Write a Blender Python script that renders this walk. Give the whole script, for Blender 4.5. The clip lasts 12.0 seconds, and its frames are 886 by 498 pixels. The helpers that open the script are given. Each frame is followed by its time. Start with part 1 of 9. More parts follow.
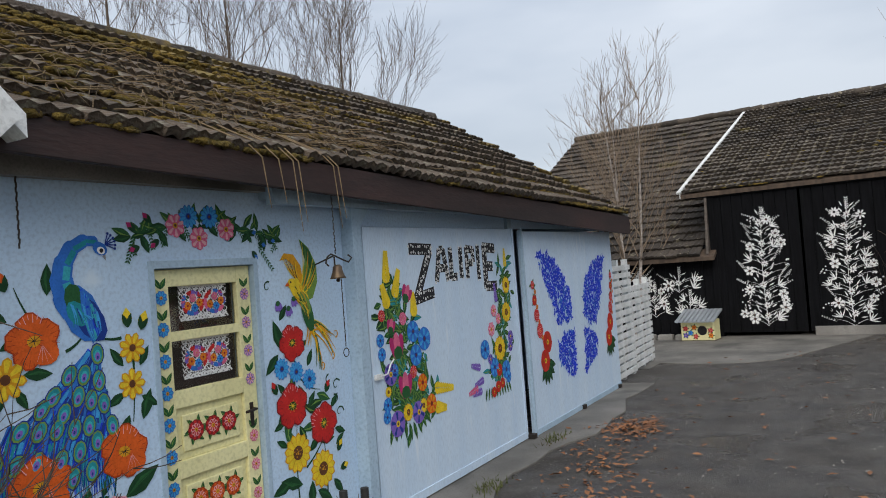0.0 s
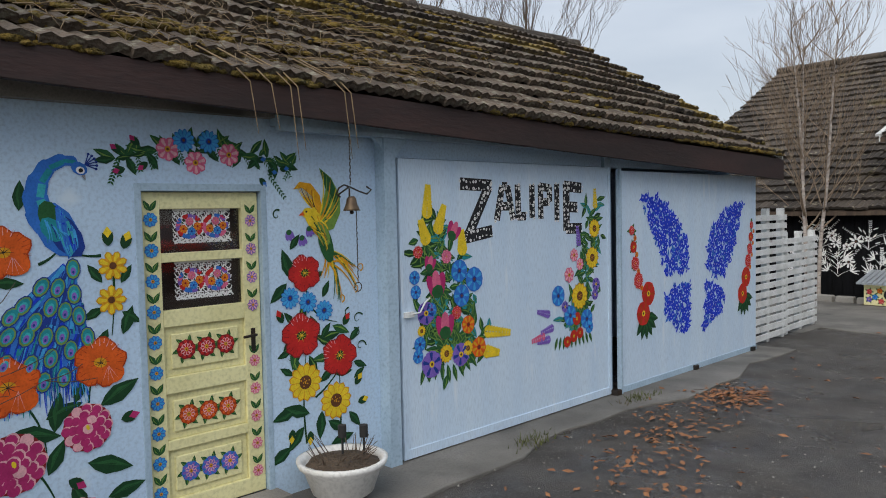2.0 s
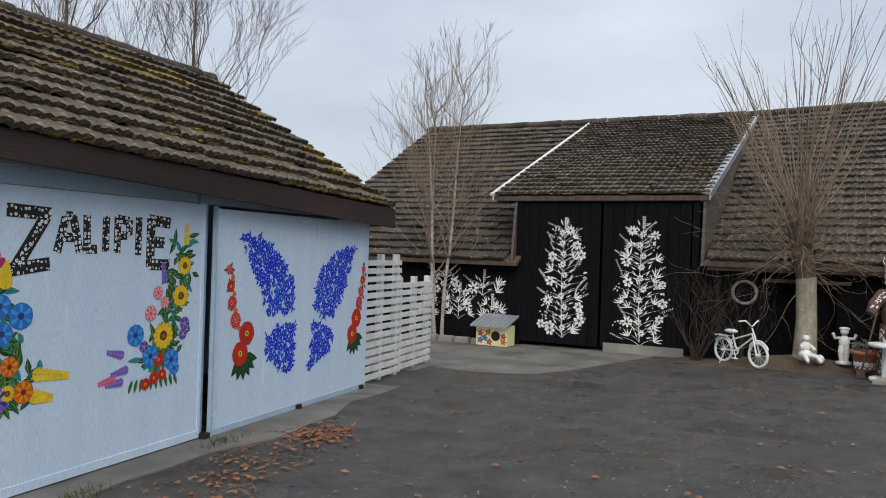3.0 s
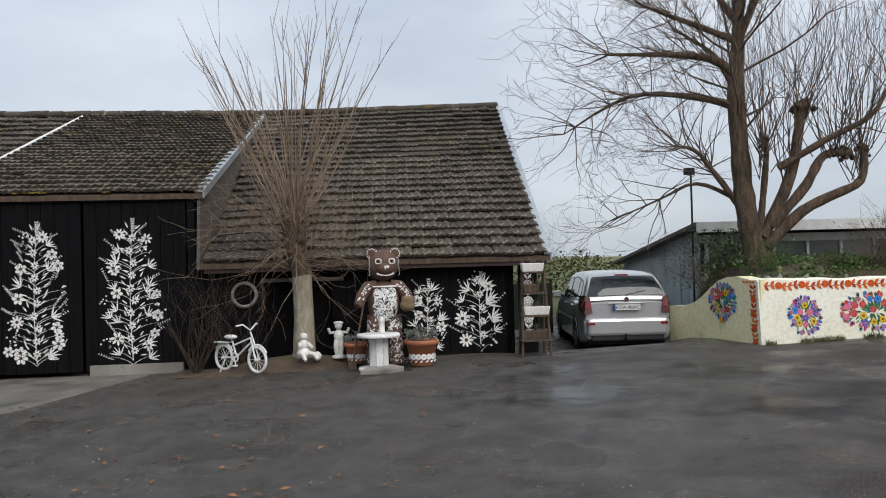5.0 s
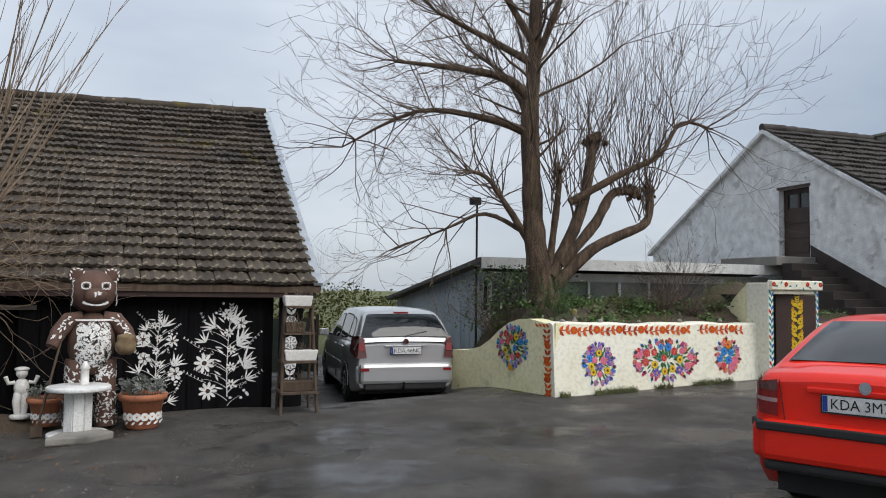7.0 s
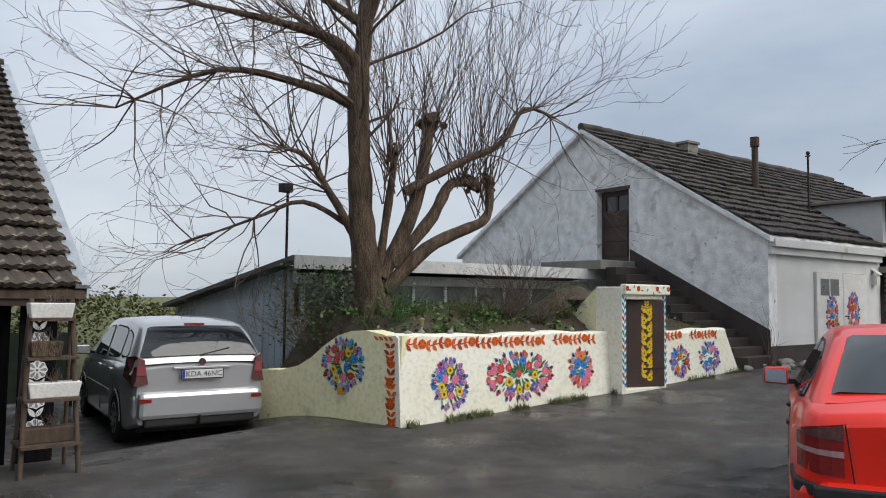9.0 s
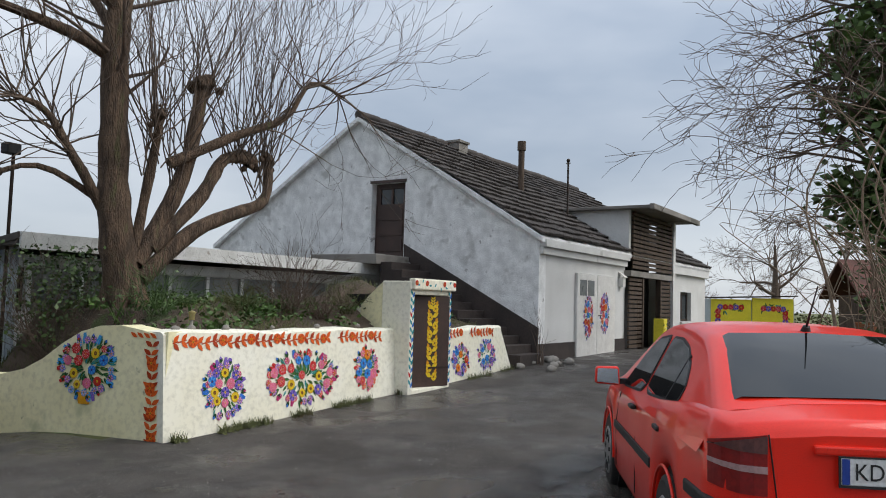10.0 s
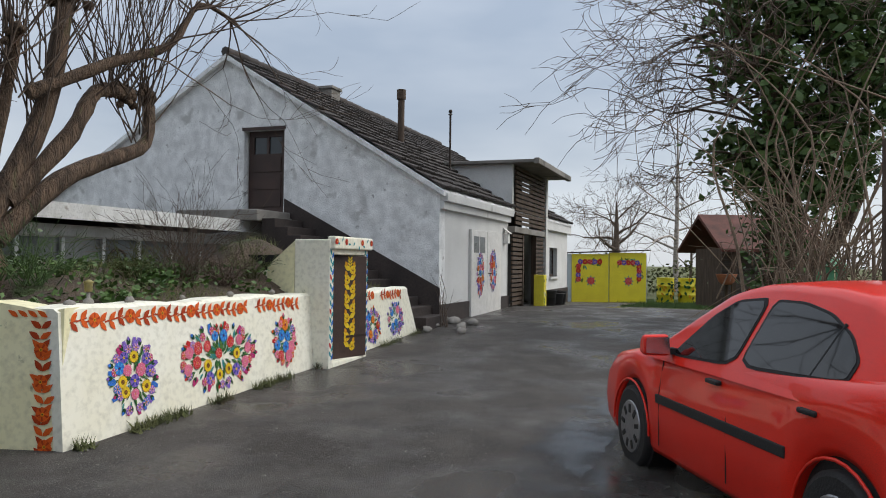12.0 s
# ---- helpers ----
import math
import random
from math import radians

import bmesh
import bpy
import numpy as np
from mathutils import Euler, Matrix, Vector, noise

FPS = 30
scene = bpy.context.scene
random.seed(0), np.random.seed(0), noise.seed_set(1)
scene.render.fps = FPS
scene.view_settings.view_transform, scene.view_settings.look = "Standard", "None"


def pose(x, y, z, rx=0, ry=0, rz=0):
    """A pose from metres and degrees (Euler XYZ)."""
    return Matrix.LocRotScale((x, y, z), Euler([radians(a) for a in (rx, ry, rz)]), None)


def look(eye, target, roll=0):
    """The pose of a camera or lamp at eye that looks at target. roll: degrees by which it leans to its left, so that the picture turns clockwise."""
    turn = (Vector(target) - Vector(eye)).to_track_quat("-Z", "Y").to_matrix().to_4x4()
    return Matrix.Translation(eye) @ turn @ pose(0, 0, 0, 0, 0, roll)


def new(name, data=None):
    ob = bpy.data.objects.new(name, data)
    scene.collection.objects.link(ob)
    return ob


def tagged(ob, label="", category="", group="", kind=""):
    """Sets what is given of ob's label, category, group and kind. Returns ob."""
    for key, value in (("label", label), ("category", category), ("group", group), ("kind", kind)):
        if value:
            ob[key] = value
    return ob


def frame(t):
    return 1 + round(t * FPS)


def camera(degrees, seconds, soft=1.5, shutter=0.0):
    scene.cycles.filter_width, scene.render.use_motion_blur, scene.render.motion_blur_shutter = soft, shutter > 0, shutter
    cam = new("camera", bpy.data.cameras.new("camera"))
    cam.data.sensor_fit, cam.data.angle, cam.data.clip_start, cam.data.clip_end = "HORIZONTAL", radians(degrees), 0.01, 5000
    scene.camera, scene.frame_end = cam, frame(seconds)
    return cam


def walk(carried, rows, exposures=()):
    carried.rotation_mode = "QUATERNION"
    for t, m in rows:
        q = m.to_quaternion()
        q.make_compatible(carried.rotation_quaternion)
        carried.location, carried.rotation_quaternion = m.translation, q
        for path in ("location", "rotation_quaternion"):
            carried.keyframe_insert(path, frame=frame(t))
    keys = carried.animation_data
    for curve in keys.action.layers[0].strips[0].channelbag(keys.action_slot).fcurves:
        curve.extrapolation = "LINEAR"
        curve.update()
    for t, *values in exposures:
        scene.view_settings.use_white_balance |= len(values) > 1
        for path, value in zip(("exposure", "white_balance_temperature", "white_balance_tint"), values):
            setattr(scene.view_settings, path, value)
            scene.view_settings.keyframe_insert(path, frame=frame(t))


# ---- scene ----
cam = camera(60.6, 12.0, soft=1.0)
PATH = [
    (0, (-0.076, 0.003, 1.89), (-1.073, 1.736, 1.939), -4.4),
    (0.5, (0.039, 0.366, 1.852), (-1.312, 1.841, 1.881), -3.1),
    (1, (0.234, 0.75, 1.822), (-1.316, 2.013, 1.791), -2.8),
    (1.5, (0.462, 0.891, 1.837), (-1.062, 2.185, 1.802), -1.6),
    (2, (0.726, 1.067, 1.853), (-0.707, 2.458, 1.754), -1.2),
    (2.5, (1.054, 1.391, 1.898), (-0.094, 3.027, 1.817), 1.5),
    (3, (1.444, 1.592, 1.869), (0.675, 3.438, 1.875), 1.8),
    (3.2, (1.629, 1.72, 1.882), (1.027, 3.627, 1.895), 0.6),
    (4.8, (2.172, 2.704, 1.819), (2.428, 4.687, 1.835), -2.9),
    (5, (2.236, 2.889, 1.813), (2.598, 4.856, 1.841), -1.5),
    (5.5, (2.35, 3.545, 1.764), (2.964, 5.447, 1.808), -0.4),
    (6, (2.619, 4.078, 1.781), (3.512, 5.867, 1.841), 0.1),
    (6.5, (2.815, 4.638, 1.812), (3.721, 6.419, 1.899), 1.1),
    (6.7, (2.844, 4.857, 1.805), (3.759, 6.632, 1.906), 1.0),
    (8.3, (3.389, 6.745, 1.801), (4.535, 8.38, 1.916), -0.3),
    (8.5, (3.459, 6.968, 1.815), (4.659, 8.564, 1.935), -0.0),
    (9, (3.546, 7.584, 1.79), (4.963, 8.989, 1.921), 0.6),
    (9.5, (3.807, 8.12, 1.745), (5.432, 9.28, 1.875), 0.1),
    (10, (4.028, 8.649, 1.725), (5.828, 9.512, 1.863), 1.7),
    (10.5, (4.221, 9.152, 1.743), (6.125, 9.746, 1.887), 1.2),
    (11, (4.414, 9.581, 1.728), (6.35, 10.052, 1.898), 1.2),
    (11.5, (4.526, 10.0, 1.733), (6.476, 10.427, 1.858), 1.1),
    (12, (4.642, 10.327, 1.727), (6.596, 10.75, 1.763), 0.7),
]
walk(cam, [(t, look(eye, target, roll)) for t, eye, target, roll in PATH])

# ---- world, sun, exposure ----
world = bpy.data.worlds.new("overcast_sky")
scene.world = world
world.use_nodes = True
wn, wl = world.node_tree.nodes, world.node_tree.links
sky = wn.new("ShaderNodeTexSky")
sky.sky_type, sky.sun_disc = "NISHITA", False
sky.sun_elevation, sky.sun_rotation = radians(38), radians(150)
wtc = wn.new("ShaderNodeTexCoord")
wmap = wn.new("ShaderNodeMapping")
wmap.inputs["Scale"].default_value = (1.0, 1.0, 3.2)
wl.new(wtc.outputs["Generated"], wmap.inputs["Vector"])
cloud = wn.new("ShaderNodeTexNoise")
cloud.inputs["Scale"].default_value, cloud.inputs["Detail"].default_value, cloud.inputs["Roughness"].default_value = 1.5, 5.0, 0.5
wl.new(wmap.outputs[0], cloud.inputs["Vector"])
ramp = wn.new("ShaderNodeValToRGB")
ramp.color_ramp.elements[0].position, ramp.color_ramp.elements[0].color = 0.32, (2.9, 3.4, 4.15, 1)
ramp.color_ramp.elements[1].position, ramp.color_ramp.elements[1].color = 0.66, (5.3, 5.65, 6.15, 1)
wl.new(cloud.outputs["Fac"], ramp.inputs["Fac"])
wmix = wn.new("ShaderNodeMix")
wmix.data_type = "RGBA"
wmix.inputs[0].default_value = 0.86
wl.new(sky.outputs[0], wmix.inputs[6])
wl.new(ramp.outputs[0], wmix.inputs[7])
# an overcast dome is brighter towards the zenith
wsep = wn.new("ShaderNodeSeparateXYZ")
wl.new(wtc.outputs["Generated"], wsep.inputs[0])
wrise = wn.new("ShaderNodeMapRange")
wrise.inputs["From Min"].default_value, wrise.inputs["From Max"].default_value = 0.15, 0.95
wrise.inputs["To Min"].default_value, wrise.inputs["To Max"].default_value = 0.88, 1.5
wl.new(wsep.outputs["Z"], wrise.inputs["Value"])
wmul = wn.new("ShaderNodeVectorMath")
wmul.operation = "SCALE"
wl.new(wmix.outputs[2], wmul.inputs[0])
wl.new(wrise.outputs[0], wmul.inputs["Scale"])
wl.new(wmul.outputs[0], wn["Background"].inputs["Color"])
wn["Background"].inputs["Strength"].default_value = 0.1
sun = new("sun", bpy.data.lights.new("sun", "SUN"))
sun.data.energy, sun.data.angle, sun.data.color = 1.5, radians(50), (1.0, 0.96, 0.9)
sun.matrix_world = look((7, -11, 18), (0, 6, 0))
scene.view_settings.exposure = 0.6

# ---- building helpers ----
rnd = random.Random(7)
GX = [-4, 0, 4, 10, 15, 18, 23, 27, 31, 60]
GZ = [-.04, .03, .12, .26, .46, .62, .69, .58, .45, .3]


def g(x):
    """Height of the ground at x."""
    return float(np.interp(x, GX, GZ))


def g2(x, y):
    """Height of the ground at x, y, with the lane dipping beside the barn."""
    k = min(1.0, max(0.0, (y - 15.4) / 1.8)) * min(1.0, max(0.0, (9.9 - x) / .8)) * min(1.0, max(0.0, (x - 5.0) / 1.2))
    return g(x) - .33 * k * k * (3 - 2 * k)


class MB:
    """Collects vertices and faces of one mesh."""
    def __init__(self):
        self.v, self.f, self.m, self.s = [], [], [], []

    def add(self, pts, faces, m=0, smooth=False, M=None):
        o = len(self.v)
        self.v += [tuple(M @ Vector(p)) for p in pts] if M is not None else [tuple(p) for p in pts]
        for f in faces:
            self.f.append([i + o for i in f]), self.m.append(m), self.s.append(smooth)
        return self

    def box(self, x0, x1, y0, y1, z0, z1, m=0, M=None):
        p = [(x, y, z) for z in (z0, z1) for y in (y0, y1) for x in (x0, x1)]
        return self.add(p, [(0, 2, 3, 1), (4, 5, 7, 6), (0, 1, 5, 4), (2, 6, 7, 3), (0, 4, 6, 2), (1, 3, 7, 5)], m, False, M)

    def prism(self, pts, vec, m=0, M=None):
        """A flat outline pushed along vec."""
        n, vec = len(pts), Vector(vec)
        p = [Vector(a) for a in pts]
        p += [a + vec for a in p]
        return self.add(p, [tuple(range(n))[::-1], tuple(range(n, 2 * n))] + [(i, (i + 1) % n, (i + 1) % n + n, i + n) for i in range(n)], m, False, M)

    def tube(self, pts, rad, n=6, m=0, caps=True, M=None, smooth=True):
        pts = [Vector(p) for p in pts]
        rad = [rad] * len(pts) if not isinstance(rad, (list, tuple)) else rad
        ring, ref = [], None
        for i, p in enumerate(pts):
            d = (pts[min(i + 1, len(pts) - 1)] - pts[max(i - 1, 0)])
            d = d.normalized() if d.length > 1e-9 else Vector((0, 0, 1))
            if ref is None or abs(ref.dot(d)) > 0.98:
                ref = Vector((1, 0, 0)) if abs(d.x) < 0.8 else Vector((0, 1, 0))
            a = (ref - d * ref.dot(d)).normalized()
            b = d.cross(a)
            ref = a
            ring += [p + (a * math.cos(2 * math.pi * k / n) + b * math.sin(2 * math.pi * k / n)) * rad[i] for k in range(n)]
        fs = [(i * n + k, i * n + (k + 1) % n, (i + 1) * n + (k + 1) % n, (i + 1) * n + k) for i in range(len(pts) - 1) for k in range(n)]
        self.add(ring, fs, m, smooth, M)
        if caps:
            self.add(ring[:n], [tuple(range(n))[::-1]], m, False, M)
            self.add(ring[-n:], [tuple(range(n))], m, False, M)
        return self

    def lathe(self, prof, n=20, m=0, M=None, smooth=True, c=(0, 0, 0)):
        """prof: (radius, height) from the bottom up, turned round the z axis."""
        p = [(c[0] + r * math.cos(2 * math.pi * k / n), c[1] + r * math.sin(2 * math.pi * k / n), c[2] + h) for r, h in prof for k in range(n)]
        fs = [(i * n + k, i * n + (k + 1) % n, (i + 1) * n + (k + 1) % n, (i + 1) * n + k) for i in range(len(prof) - 1) for k in range(n)]
        fs += [tuple(range(n))[::-1], tuple((len(prof) - 1) * n + k for k in range(n))]
        return self.add(p, fs, m, smooth, M)

    def blob(self, c, r, m=0, sub=(8, 6), M=None, jit=0.0, scale=(1, 1, 1)):
        n, k = sub
        prof = [(max(1e-4, math.sin(math.pi * i / k)), -math.cos(math.pi * i / k)) for i in range(k + 1)]
        p = [(c[0] + scale[0] * r * a * math.cos(2 * math.pi * j / n) * (1 + rnd.uniform(-jit, jit)),
              c[1] + scale[1] * r * a * math.sin(2 * math.pi * j / n) * (1 + rnd.uniform(-jit, jit)),
              c[2] + scale[2] * r * h * (1 + rnd.uniform(-jit, jit))) for a, h in prof for j in range(n)]
        fs = [(i * n + j, i * n + (j + 1) % n, (i + 1) * n + (j + 1) % n, (i + 1) * n + j) for i in range(k) for j in range(n)]
        return self.add(p, fs, m, True, M)

    def mesh(self, name, mats):
        me = bpy.data.meshes.new(name)
        me.from_pydata(self.v, [], self.f)
        for mm in mats if isinstance(mats, (list, tuple)) else [mats]:
            me.materials.append(mm)
        me.polygons.foreach_set("material_index", self.m)
        me.polygons.foreach_set("use_smooth", self.s)
        me.update()
        return me


def part(name, mb, mats, parent=None, label="", bevel=0.0):
    """Links a built mesh as one object under a thing or a part."""
    ob = new(name, mb.mesh(name, mats))
    ob.parent = parent
    if label:
        ob["label"] = label
    if bevel:
        b = ob.modifiers.new("bevel", "BEVEL")
        b.width, b.segments, b.limit_method, b.harden_normals = bevel, 2, "ANGLE", False
    return ob


def thing(name, label, category, m=Matrix(), group="", kind=""):
    ob = new(name)
    ob.empty_display_size = 0.1
    ob.matrix_world = m
    return tagged(ob, label, category, group, kind)


def single(name, mb, mats, label, category, m=Matrix(), group="", kind="", bevel=0.0):
    ob = part(name, mb, mats, None, "", bevel)
    ob.matrix_world = m
    return tagged(ob, label, category, group, kind)


def lettering(name, text, size, material, parent, m, label=""):
    cu = bpy.data.curves.new(name, "FONT")
    cu.body, cu.size, cu.align_x, cu.align_y, cu.resolution_u = text, size, "CENTER", "CENTER", 3
    tmp = new(name + "_tmp", cu)
    me = bpy.data.meshes.new_from_object(tmp)
    bpy.data.objects.remove(tmp)
    me.materials.clear()
    me.materials.append(material)
    ob = new(name, me)
    ob.parent, ob.matrix_local = parent, m
    if label:
        ob["label"] = label
    return ob


# ---- materials ----
def surface(name, col, col2=None, rough=0.8, scale=6.0, fine=60.0, bump=0.25, metal=0.0, col3=None, spots=0.0, spot_scale=2.0, coat=0.0, stretch=(1, 1, 1), rnd_obj=0.0, dist=0.01, spec=0.5, rvar=0.1, flecks=None, fleck_scale=16.0, fleck_cut=0.64):
    """A worn surface: two noises of different size mix two colours, a third one lies in patches; fine bumps."""
    mt = bpy.data.materials.new(name)
    mt.use_nodes = True
    n, l = mt.node_tree.nodes, mt.node_tree.links
    b = n["Principled BSDF"]
    b.inputs["Metallic"].default_value = metal
    b.inputs["Coat Weight"].default_value = coat
    b.inputs["Specular IOR Level"].default_value = spec
    b.inputs["Coat Roughness"].default_value = 0.06
    tc = n.new("ShaderNodeTexCoord")
    mp = n.new("ShaderNodeMapping")
    mp.inputs["Scale"].default_value = stretch
    l.new(tc.outputs["Object"], mp.inputs["Vector"])
    col2 = col2 or tuple(c * 0.72 for c in col)

    def nz(sc, det=4.0):
        t = n.new("ShaderNodeTexNoise")
        t.inputs["Scale"].default_value, t.inputs["Detail"].default_value = sc, det
        l.new(mp.outputs[0], t.inputs["Vector"])
        return t.outputs["Fac"]

    def rmp(sock, a, c):
        r = n.new("ShaderNodeMapRange")
        r.inputs["From Min"].default_value, r.inputs["From Max"].default_value = a, c
        l.new(sock, r.inputs["Value"])
        return r.outputs[0]

    def mixc(f, a, c):
        x = n.new("ShaderNodeMix")
        x.data_type = "RGBA"
        l.new(f, x.inputs[0]) if not isinstance(f, float) else None
        for s, v in ((6, a), (7, c)):
            l.new(v, x.inputs[s]) if not isinstance(v, tuple) else setattr(x.inputs[s], "default_value", (*v, 1))
        return x.outputs[2]
    big, small = nz(scale), nz(fine, 3.0)
    out = mixc(rmp(big, 0.35, 0.65), col, col2)
    dark = tuple(c * 0.6 for c in col2)
    f2 = n.new("ShaderNodeMath")
    f2.operation = "MULTIPLY"
    l.new(rmp(small, 0.45, 0.75), f2.inputs[0])
    f2.inputs[1].default_value = 0.5
    out = mixc(f2.outputs[0], out, dark)
    if col3:
        out = mixc(rmp(nz(spot_scale, 6.0), 0.62 - spots, 0.70 - spots), out, col3)
    if flecks:
        out = mixc(rmp(nz(fleck_scale, 5.0), fleck_cut, fleck_cut + .06), out, flecks)
    if rnd_obj:
        oi = n.new("ShaderNodeObjectInfo")
        gm = n.new("ShaderNodeNewGeometry")
        ad = n.new("ShaderNodeMath")
        ad.operation = "ADD"
        l.new(oi.outputs["Random"], ad.inputs[0])
        l.new(gm.outputs["Random Per Island"], ad.inputs[1])
        hs = n.new("ShaderNodeHueSaturation")
        l.new(out, hs.inputs["Color"])
        mr = n.new("ShaderNodeMapRange")
        mr.inputs["From Max"].default_value = 2.0
        mr.inputs["To Min"].default_value, mr.inputs["To Max"].default_value = 1 - rnd_obj, 1 + rnd_obj
        l.new(ad.outputs[0], mr.inputs["Value"])
        l.new(mr.outputs[0], hs.inputs["Value"])
        out = hs.outputs[0]
    l.new(out, b.inputs["Base Color"])
    rr = n.new("ShaderNodeMapRange")
    rr.inputs["To Min"].default_value, rr.inputs["To Max"].default_value = max(0.03, rough - rvar), min(1, rough + rvar)
    l.new(nz(spot_scale * 1.7, 6.0) if rvar > .3 else big, rr.inputs["Value"])
    if rvar > .3:
        rr.inputs["From Min"].default_value, rr.inputs["From Max"].default_value = .38, .60
    l.new(rr.outputs[0], b.inputs["Roughness"])
    if bump:
        bp = n.new("ShaderNodeBump")
        bp.inputs["Strength"].default_value, bp.inputs["Distance"].default_value = bump, dist
        l.new(small, bp.inputs["Height"])
        l.new(bp.outputs[0], b.inputs["Normal"])
    return mt


def paint(name, col):
    return surface("paint_" + name, col, tuple(c * 0.8 for c in col), 0.6, 14, 90, 0.05, spec=0.2)


def glassy(name, col, rough=0.03, alpha=0.25):
    mt = bpy.data.materials.new(name)
    mt.use_nodes = True
    b = mt.node_tree.nodes["Principled BSDF"]
    b.inputs["Base Color"].default_value, b.inputs["Roughness"].default_value = (*col, 1), rough
    b.inputs["Transmission Weight"].default_value, b.inputs["IOR"].default_value = alpha, 1.5
    return mt


ASPHALT = surface("wet_asphalt", (.084, .074, .063), (.046, .040, .035), 0.52, 2.6, 120, 1.0, col3=(.040, .033, .027), spots=0.05, spot_scale=0.55, dist=0.022, rvar=0.36, flecks=(.17, .155, .135), fleck_scale=75, fleck_cut=0.59)
def wet_film(name):
    """Rain water lying in the hollows of the asphalt: broken up by the grain, thinning out to its edge."""
    mt = bpy.data.materials.new(name)
    mt.use_nodes = True
    n, l = mt.node_tree.nodes, mt.node_tree.links
    b = n["Principled BSDF"]
    b.inputs["Base Color"].default_value, b.inputs["Roughness"].default_value = (.045, .041, .037, 1), 0.22
    tc = n.new("ShaderNodeTexCoord")
    d = n.new("ShaderNodeVectorMath")
    d.operation = "DISTANCE"
    d.inputs[1].default_value = (.5, .5, .5)
    flat = n.new("ShaderNodeVectorMath")
    flat.operation = "MULTIPLY_ADD"
    flat.inputs[1].default_value, flat.inputs[2].default_value = (1, 1, 0), (0, 0, .5)
    l.new(tc.outputs["Generated"], flat.inputs[0])
    l.new(flat.outputs[0], d.inputs[0])
    nz = n.new("ShaderNodeTexNoise")
    nz.inputs["Scale"].default_value, nz.inputs["Detail"].default_value, nz.inputs["Roughness"].default_value = 2.2, 8.0, .65
    l.new(tc.outputs["Object"], nz.inputs["Vector"])
    hollow = n.new("ShaderNodeMath")
    hollow.operation = "MULTIPLY_ADD"
    hollow.inputs[1].default_value = -.62
    l.new(d.outputs["Value"], hollow.inputs[0])
    l.new(nz.outputs["Fac"], hollow.inputs[2])
    mr = n.new("ShaderNodeMapRange")
    mr.interpolation_type = "SMOOTHSTEP"
    mr.inputs["From Min"].default_value, mr.inputs["From Max"].default_value = .22, .54
    mr.inputs["To Max"].default_value = .75
    l.new(hollow.outputs[0], mr.inputs["Value"])
    l.new(mr.outputs[0], b.inputs["Alpha"])
    return mt


WATER = wet_film("shallow_rain_water")
CONCRETE = surface("old_concrete", (.30, .28, .25), (.19, .175, .155), 0.85, 1.6, 70, 0.4, col3=(.11, .105, .09), spots=0.05, spot_scale=1.1)
WETCONCRETE = surface("damp_worn_concrete", (.185, .17, .148), (.105, .097, .085), 0.7, 1.6, 70, 0.5, col3=(.07, .066, .058), spots=0.06, spot_scale=1.1, rvar=0.2)
SOIL = surface("dark_soil", (.12, .083, .054), (.06, .044, .03), 0.95, 3, 45, 1.0, col3=(.06, .08, .025), spots=0.04, dist=0.04)
GRASSY = surface("winter_grass", (.13, .14, .045), (.08, .095, .03), 0.95, 2, 50, 1.0, col3=(.12, .09, .045), spots=0.02, dist=0.05)
BLUEWALL = surface("pale_blue_lime_paint", (.52, .66, .80), (.46, .60, .76), 0.75, 1.3, 50, 0.2, col3=(.60, .70, .79), spots=-0.02, spot_scale=3)
BLUEGATE = surface("pale_blue_sheet_paint", (.58, .69, .80), (.52, .645, .78), 0.5, 1.2, 30, 0.1, col3=(.64, .71, .78), spots=-.01, spot_scale=2, stretch=(1, 4, .6))
FRAMEBLUE = surface("greyblue_frame_paint", (.40, .52, .62), (.33, .44, .54), 0.55, 3, 40, 0.2)
CREAMDOOR = surface("cream_door_paint", (.80, .74, .40), (.73, .67, .34), 0.5, 3, 45, 0.12)
FASCIA = surface("dark_red_board", (.040, .016, .012), (.020, .010, .008), 0.7, 4, 50, 0.4, stretch=(1, .2, 1))
BLACKWOOD = surface("black_tarred_boards", (.006, .006, .007), (.0035, .0035, .004), 0.9, 4, 60, 0.5, stretch=(6, 6, .5), spec=0.12)
OLDWOOD = surface("weathered_brown_wood", (.105, .07, .045), (.06, .04, .028), 0.85, 3, 40, 0.6, stretch=(5, 5, .6))
BROWNDOOR = surface("dark_brown_paint", (.055, .026, .018), (.035, .018, .013), 0.55, 3, 50, 0.25)
GREYWOOD = surface("grey_old_planks", (.13, .105, .085), (.075, .06, .05), 0.9, 3, 40, 0.7, stretch=(.5, 5, 5))
WHITEWOOD = surface("worn_white_boards", (.76, .76, .74), (.60, .60, .57), 0.75, 5, 45, 0.35, col3=(.34, .31, .27), spots=-.04, spot_scale=6)
TILE = surface("brown_concrete_tiles", (.076, .058, .042), (.038, .030, .024), 0.9, 1.1, 35, 0.8, col3=(.085, .066, .022), spots=-.01, spot_scale=1.6, rnd_obj=.65, dist=0.02, flecks=(.21, .18, .125), fleck_scale=9.0, fleck_cut=0.61)
TILEG = surface("mossy_garage_tiles", (.105, .075, .05), (.05, .04, .032), 0.95, 1.3, 35, 0.9, col3=(.16, .11, .024), spots=0.09, spot_scale=1.5, rnd_obj=.55, dist=0.03, flecks=(.16, .14, .10), fleck_scale=11.0, fleck_cut=0.60)
